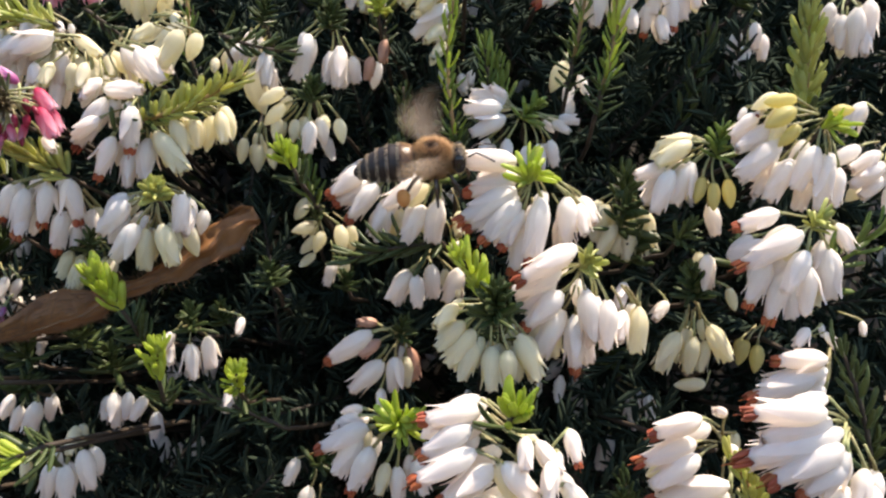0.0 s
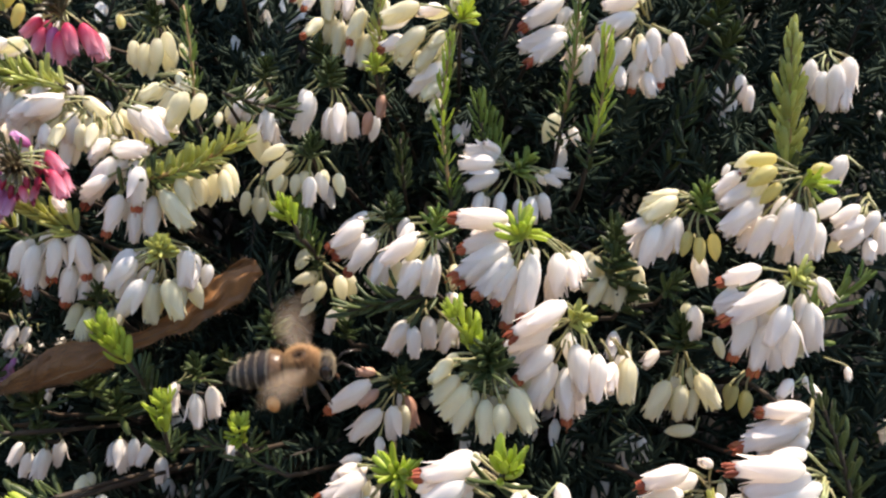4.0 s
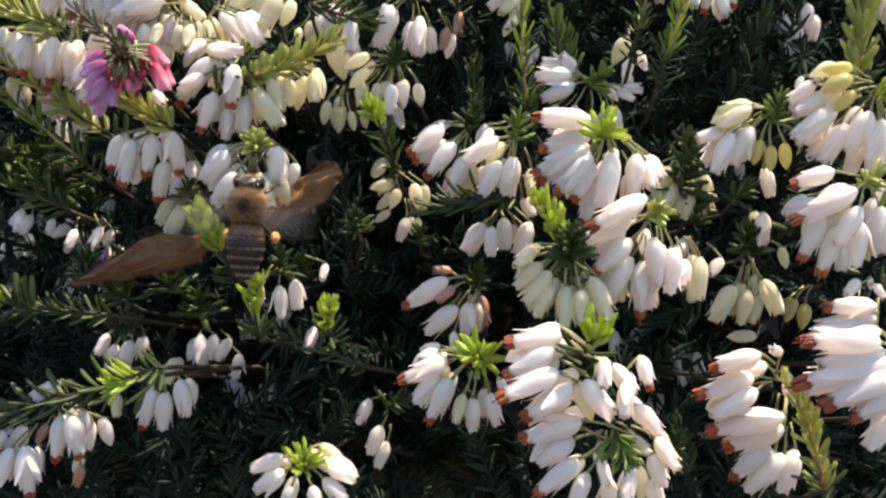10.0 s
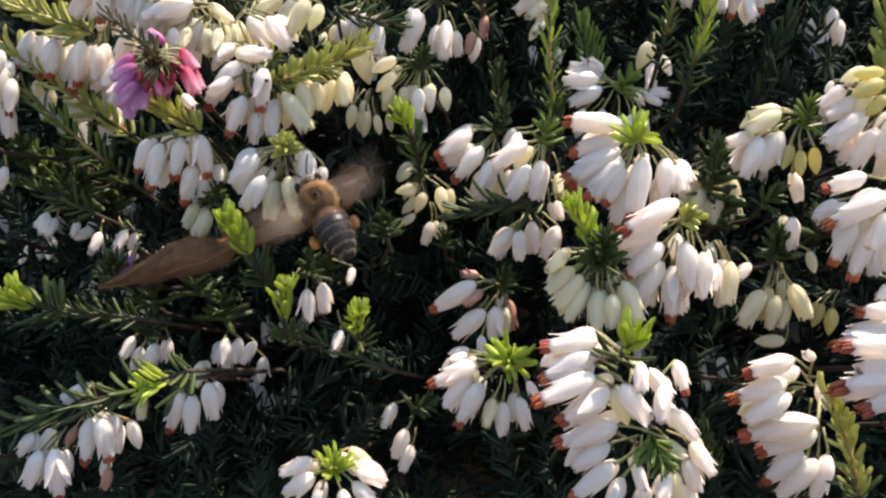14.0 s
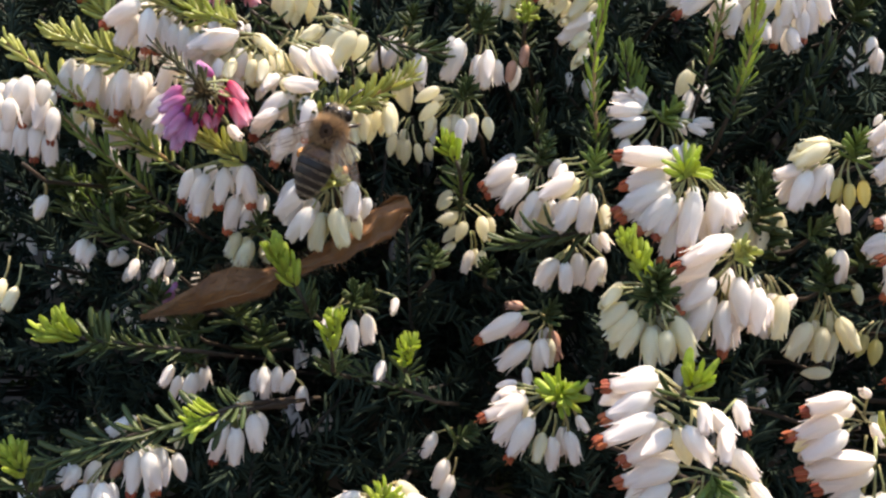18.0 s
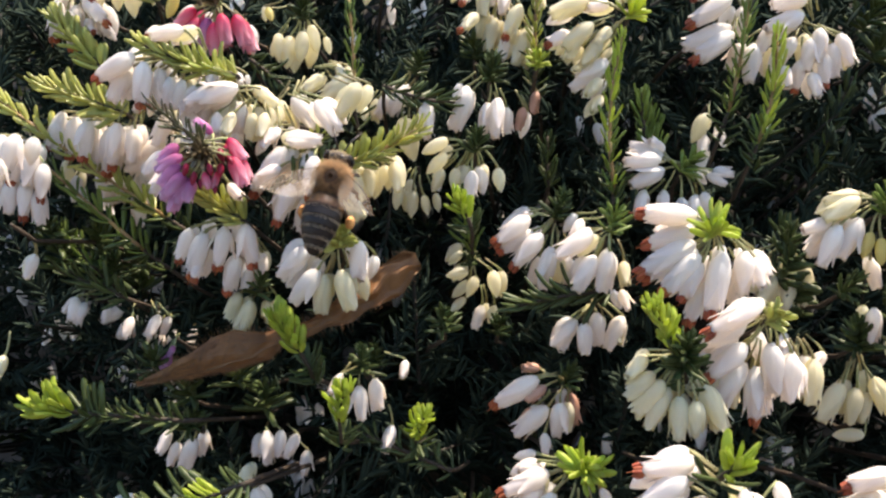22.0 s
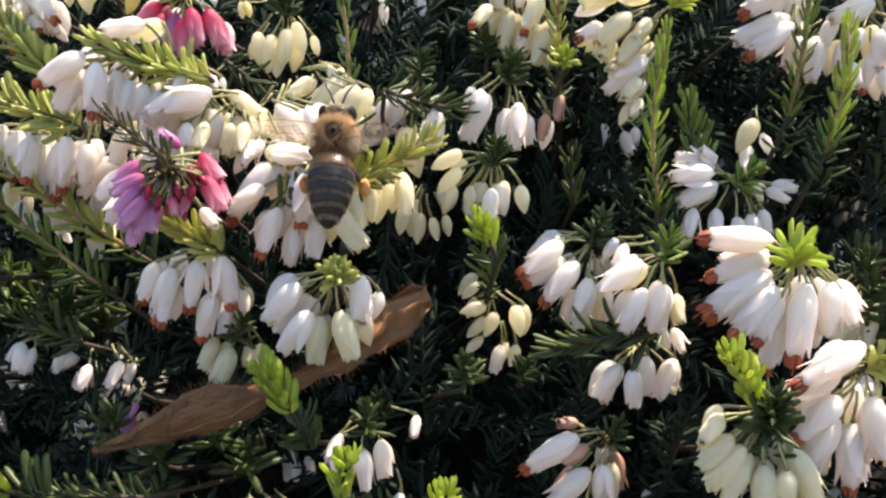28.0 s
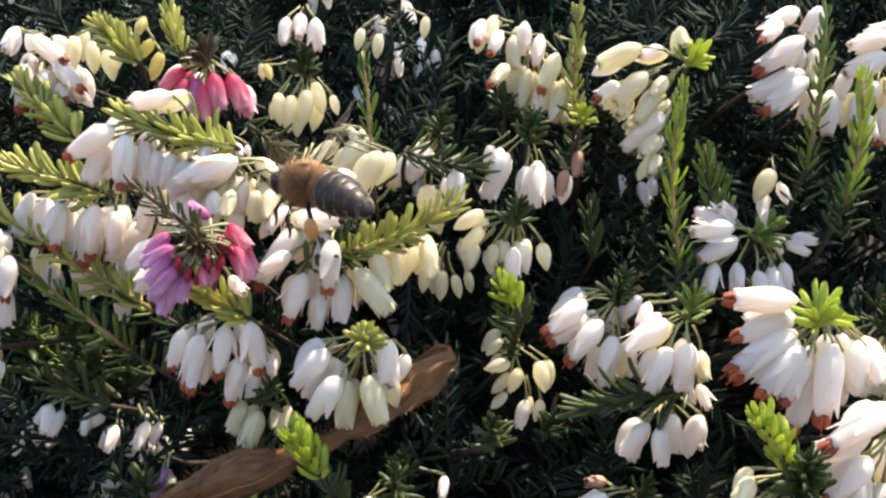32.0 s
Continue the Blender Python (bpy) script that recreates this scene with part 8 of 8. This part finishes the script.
bud(s, "cream", -78.9, 121.2, 242.9, -1.9, 0.0, -3.7)
sprig(-6.0, 122.0, 270.6, "bright lime green tuft of needle leaves on a heather stem", "young", 20, 2.2, (0.10, -0.15, 0.60), 1.3)
sprig(-18.3, 104.0, 237.4, "dark green tuft of needle leaves on a heather stem; some are added for shade", "mature", 24, 3.2, (0.00, -0.15, 0.60), 1.4)
sprig(-14.6, 132.0, 272.6, "dark green tuft of needle leaves on a heather stem; some are added for shade", "mature", 22, 3.4, (-0.20, -0.15, 0.60), 1.4)
sprig(25.8, 104.0, 207.2, "dark green tuft of needle leaves on a heather stem; some are added for shade", "mature", 24, 3.0, (0.00, -0.15, 0.70), 1.3)
sprig(31.9, 106.0, 242.3, "dark green tuft of needle leaves on a heather stem; some are added for shade", "mature", 22, 3.4, (0.20, -0.15, 0.30), 1.4)
sprig(-28.4, 120.0, 227.9, "dark green tuft of needle leaves on a heather stem; some are added for shade", "mature", 24, 3.2, (-0.10, -0.15, 0.60), 1.4)
sprig(-10.8, 119.0, 233.0, "dark green tuft of needle leaves on a heather stem; some are added for shade", "mature", 18, 3.0, (0.10, -0.15, 0.50), 1.4)

# leafy shoots
shoot(-44.9, 110.0, 249.9, -51.3, 108.0, 253.9, 34, 3.6, "yellowed", "yellow-green heather shoot with sunlit needle leaves")
shoot(-34.2, 109.0, 256.9, -21.3, 108.0, 262.6, 48, 3.4, "yellowed", "yellow-green heather shoot with sunlit needle leaves")
shoot(-46.1, 113.0, 268.8, -58.2, 112.0, 272.6, 52, 3.6, "yellowed", "yellow-green heather shoot with sunlit needle leaves")
shoot(-64.0, 121.0, 263.4, -76.3, 121.0, 267.3, 44, 4.0, "yellowed", "yellow-green heather shoot with sunlit needle leaves")
shoot(-47.8, 102.5, 260.5, -53.2, 101.0, 265.2, 34, 2.3, "bronze", "bronze-brown heather shoot with short needle leaves")
shoot(-62.2, 120.0, 244.1, -76.0, 120.0, 256.3, 40, 4.5, "fresh", "green heather shoot with whorled needle leaves")
shoot(-70.6, 129.0, 270.2, -77.8, 129.0, 277.8, 34, 4.2, "yellowed", "yellow-green heather shoot with sunlit needle leaves")
shoot(-62.5, 131.0, 280.0, -67.6, 131.0, 284.9, 34, 3.6, "yellowed", "yellow-green heather shoot with sunlit needle leaves")
shoot(-56.6, 130.0, 281.1, -57.7, 130.0, 286.7, 20, 3.0, "yellowed", "yellow-green heather shoot with sunlit needle leaves")
shoot(4.5, 116.0, 253.5, 4.7, 116.0, 274.3, 64, 3.2, "young", "bright lime green young heather shoot")
shoot(9.3, 120.0, 260.1, 8.4, 120.0, 267.1, 22, 2.8, "fresh", "green heather shoot with whorled needle leaves")
shoot(20.4, 120.0, 264.6, 22.2, 120.0, 282.5, 52, 3.2, "fresh", "green heather shoot with whorled needle leaves")
shoot(23.8, 117.0, 260.4, 25.2, 117.0, 275.0, 52, 3.6, "young", "bright lime green young heather shoot")
shoot(-5.7, 129.0, 270.6, -5.3, 129.0, 285.7, 40, 2.6, "yellowed", "yellow-green heather shoot with sunlit needle leaves")
shoot(-14.7, 118.0, 245.0, -16.6, 118.0, 252.2, 30, 3.0, "fresh", "green heather shoot with whorled needle leaves")
shoot(2.5, 106.0, 242.1, -8.9, 106.0, 239.9, 34, 4.0, "mature", "dark green heather shoot with spreading needle leaves")
shoot(9.3, 92.0, 234.9, 4.7, 90.0, 243.5, 34, 2.6, "young", "bright lime green young heather shoot")
shoot(-30.7, 99.0, 224.0, -29.9, 96.0, 231.3, 26, 2.8, "young", "bright lime green young heather shoot")
shoot(-21.4, 101.0, 223.1, -20.3, 93.0, 229.5, 22, 2.4, "young", "bright lime green young heather shoot")
shoot(-35.0, 104.0, 230.7, -38.4, 100.0, 239.2, 34, 3.0, "young", "bright lime green young heather shoot")
shoot(-51.5, 101.5, 225.4, -61.2, 99.0, 227.0, 34, 2.9, "mature", "dark green heather shoot with spreading needle leaves")
shoot(-61.0, 98.5, 227.0, -66.2, 95.5, 229.0, 26, 3.4, "young", "bright lime green young heather shoot")
shoot(-41.0, 90.0, 222.3, -46.0, 89.0, 220.3, 18, 2.6, "young", "bright lime green young heather shoot")
shoot(-42.4, 94.0, 219.8, -68.2, 94.0, 211.6, 50, 4.5, "mature", "dark green heather shoot with spreading needle leaves")
shoot(49.6, 114.0, 256.7, 49.0, 114.0, 274.2, 44, 4.4, "yellowed", "yellow-green heather shoot with sunlit needle leaves")
shoot(11.4, 122.0, 258.7, 8.8, 122.0, 266.9, 26, 3.0, "fresh", "green heather shoot with whorled needle leaves")
shoot(39.5, 136.0, 255.1, 43.9, 136.0, 270.0, 26, 4.0, "mature", "dark green heather shoot with spreading needle leaves")
shoot(8.8, 77.0, 230.0, 9.6, 74.0, 233.1, 12, 3.2, "young", "bright lime green young heather shoot")
shoot(35.2, 78.0, 215.1, 30.3, 78.0, 227.2, 34, 3.0, "yellowed", "yellow-green heather shoot with sunlit needle leaves")
shoot(47.3, 84.0, 221.9, 42.2, 84.0, 236.5, 34, 3.4, "mature", "dark green heather shoot with spreading needle leaves")
shoot(-31.7, 122.0, 264.4, -32.5, 122.0, 279.8, 34, 3.4, "fresh", "green heather shoot with whorled needle leaves")
shoot(-27.5, 122.0, 267.7, -17.3, 122.0, 265.5, 26, 3.4, "mature", "dark green heather shoot with spreading needle leaves")
shoot(-67.6, 126.0, 235.4, -77.6, 126.0, 239.4, 26, 4.0, "mature", "dark green heather shoot with spreading needle leaves")
shoot(-2.8, 133.0, 252.8, -3.2, 133.0, 260.5, 26, 3.0, "mature", "dark green heather shoot with spreading needle leaves")
shoot(-72.0, 130.0, 237.3, -79.0, 130.0, 245.5, 24, 4.0, "fresh", "green heather shoot with whorled needle leaves")
shoot(-59.4, 122.0, 248.6, -83.5, 122.0, 265.8, 44, 4.2, "yellowed", "yellow-green heather shoot with sunlit needle leaves")
shoot(27.7, 113.0, 246.4, 26.0, 113.0, 249.7, 14, 3.4, "mature", "dark green heather shoot with spreading needle leaves")
shoot(-14.9, 107.0, 249.6, -16.6, 106.0, 253.2, 18, 2.6, "young", "bright lime green young heather shoot")
shoot(45.6, 98.0, 238.9, 52.7, 98.0, 245.5, 18, 4.0, "fresh", "green heather shoot with whorled needle leaves")
shoot(-69.8, 94.0, 208.0, -70.5, 92.0, 213.6, 20, 3.4, "young", "bright lime green young heather shoot")
shoot(28.6, 107.0, 202.4, 26.4, 107.0, 210.1, 24, 3.0, "mature", "dark green heather shoot with spreading needle leaves")
shoot(-41.1, 119.0, 255.9, -34.1, 118.0, 261.9, 22, 3.0, "yellowed", "yellow-green heather shoot with sunlit needle leaves")
shoot(-47.7, 127.0, 271.5, -42.2, 127.0, 267.2, 24, 3.0, "mature", "dark green heather shoot with spreading needle leaves")
shoot(-17.3, 105.0, 217.9, -30.8, 113.0, 220.0, 30, 3.0, "mature", "dark green heather shoot with spreading needle leaves")


# ---- what moves: the bee along its flight and its wings ----
FLIGHT = [
    (0, (1.7, 99.0, 253.1), (1.00, 0.00, 0.08), (0.00, -0.59, 1.12)),
    (0.5, (2.7, 99.0, 254.6), (1.00, 0.00, -0.00), (0.00, -0.59, 1.12)),
    (1, (3.3, 99.0, 254.9), (1.00, 0.00, -0.07), (0.00, -0.59, 1.12)),
    (1.5, (3.3, 99.0, 255.6), (0.95, 0.00, -0.30), (0.00, -0.59, 1.12)),
    (2, (1.6, 98.0, 253.9), (0.85, -0.47, -0.21), (0.00, -0.59, 1.12)),
    (2.5, (-1.0, 99.0, 249.1), (0.99, 0.00, -0.17), (0.01, -0.49, 1.09)),
    (3, (-2.8, 98.0, 244.4), (0.99, 0.00, 0.13), (0.00, -0.49, 1.09)),
    (3.5, (-10.8, 97.0, 242.7), (1.00, 0.00, -0.06), (0.00, -0.49, 1.09)),
    (4.2, (-13.3, 95.0, 231.9), (0.98, 0.00, 0.19), (0.01, -0.59, 0.91)),
    (5, (-10.7, 92.0, 218.9), (0.64, 0.00, 0.77), (0.01, -0.98, 0.58)),
    (5.5, (-13.8, 92.0, 219.9), (0.18, 0.46, 0.87), (0.02, -0.98, 0.38)),
    (6, (-14.8, 92.0, 215.8), (0.32, 0.46, 0.83), (0.02, -0.98, 0.39)),
    (6.5, (-11.8, 92.0, 214.5), (0.28, 0.46, 0.84), (0.02, -0.98, 0.39)),
    (7, (-14.5, 92.0, 214.5), (0.28, 0.19, 0.94), (0.02, -0.98, 0.39)),
    (7.5, (-21.9, 93.0, 216.7), (0.58, 0.17, 0.79), (0.03, -0.98, 0.39)),
    (8, (-24.0, 93.0, 221.6), (0.55, 0.18, 0.82), (0.03, -0.98, 0.60)),
    (8.5, (-22.9, 92.0, 229.4), (0.34, 0.19, 0.92), (0.03, -0.98, 0.35)),
    (9, (-24.3, 91.0, 236.0), (0.02, 0.20, 0.98), (0.03, -0.98, 0.55)),
    (9.5, (-27.2, 94.6, 238.3), (-0.09, 0.20, 0.98), (0.03, -0.98, 0.50)),
    (10, (-30.6, 95.0, 241.6), (0.04, 0.20, 0.98), (0.03, -0.98, 0.60)),
    (10.5, (-32.5, 96.2, 241.7), (0.08, 0.20, 0.98), (0.03, -0.98, 0.50)),
    (11, (-32.1, 98.6, 242.2), (-0.03, 0.20, 0.98), (0.03, -0.98, 0.50)),
    (11.5, (-30.9, 98.3, 242.7), (0.04, 0.20, 0.98), (0.03, -0.98, 0.50)),
    (12, (-28.5, 98.0, 241.1), (-0.01, 0.20, 0.98), (0.03, -0.98, 0.40)),
    (12.5, (-26.1, 100.1, 238.3), (-0.06, 0.75, 0.66), (0.03, -0.98, 0.50)),
    (13, (-26.4, 100.3, 238.7), (-0.04, 0.75, 0.66), (0.03, -0.98, 0.50)),
    (13.5, (-26.4, 100.5, 240.4), (-0.25, 0.46, 0.85), (0.03, -0.98, 0.50)),
    (14, (-26.8, 101.0, 242.0), (-0.52, 0.52, 0.68), (0.03, -0.98, 0.50)),
    (14.5, (-26.6, 101.0, 247.5), (-0.60, 0.41, 0.69), (0.03, -0.98, 0.40)),
    (16.5, (-33.4, 101.0, 253.9), (0.02, 0.20, 0.98), (0.03, -0.98, 0.40)),
    (17, (-33.0, 101.0, 254.6), (0.31, 0.20, 0.93), (0.03, -0.98, 0.40)),
    (17.5, (-31.2, 101.0, 254.5), (0.36, 0.19, 0.91), (0.03, -0.98, 0.40)),
    (18.5, (-31.8, 101.0, 255.0), (0.39, 0.18, 0.90), (0.03, -0.98, 0.38)),
    (19.5, (-31.8, 101.0, 255.1), (0.36, 0.18, 0.91), (0.03, -0.98, 0.38)),
    (21, (-31.6, 101.0, 255.0), (0.41, 0.17, 0.90), (0.03, -0.99, 0.37)),
    (22, (-31.8, 101.0, 256.1), (0.22, 0.45, 0.87), (0.02, -0.99, 0.37)),
    (23, (-31.0, 101.0, 259.0), (0.18, 0.44, 0.88), (0.03, -0.99, 0.36)),
    (24, (-31.3, 102.8, 258.9), (0.38, 0.60, 0.70), (0.03, -0.99, 0.46)),
    (25, (-30.3, 104.0, 258.9), (0.52, 0.70, 0.49), (0.02, -0.99, 0.76)),
    (25.5, (-29.6, 104.3, 259.1), (0.58, 0.69, 0.43), (0.01, -0.99, 0.86)),
    (27.5, (-30.8, 103.0, 261.3), (0.25, 0.43, 0.87), (-0.00, -0.99, 0.35)),
    (28.5, (-32.0, 103.6, 263.3), (-0.16, 0.67, 0.72), (0.00, -0.99, 0.45)),
    (29.5, (-34.4, 104.7, 264.3), (-0.39, 0.88, 0.26), (-0.01, -0.79, 0.92)),
    (30, (-35.8, 104.8, 264.4), (-0.47, 0.87, 0.16), (-0.00, -0.59, 1.09)),
    (30.5, (-35.1, 103.0, 264.6), (-0.82, 0.35, 0.45), (-0.00, -0.40, 1.06)),
    (31, (-37.0, 103.6, 264.9), (-0.78, 0.58, 0.27), (0.00, -0.40, 1.05)),
    (32, (-36.9, 103.6, 264.9), (-0.76, 0.62, 0.18), (0.00, -0.40, 1.05)),
]


def wing_rows(sx, y):
    """Beats while the bee flies, spread wings while it sits, half raised at the end."""
    beat = lambda lift, sweep: pose(sx * 0.0015, y, 0.0013, 0, -sx * lift, sx * sweep)
    rows = []
    for n in range(0, 14 * 30 + 8):
        rows.append((n / 30, beat((14, 34, 14, -6)[n % 4], (-14, 30, -14, -58)[n % 4])))
    rows += [(14.6, beat(16, -48)), (16.5, beat(10, -62)), (17.5, beat(12, -44)), (19.0, beat(14, -52)), (22.0, beat(30, -46)), (23.0, beat(36, -40)), (25.0, beat(24, -52)), (27.5, beat(50, -52)), (28.5, beat(34, -14)), (29.5, beat(36, -16)), (30.5, beat(56, -28)), (31.0, beat(52, -34)), (32.0, beat(50, -36))]
    return rows


def motions():
    walk(bee, [(t, facing(place, ahead, up)) for t, place, ahead, up in FLIGHT])
    for wing, sx, y in wings:
        walk(wing, wing_rows(sx, y))


motions()
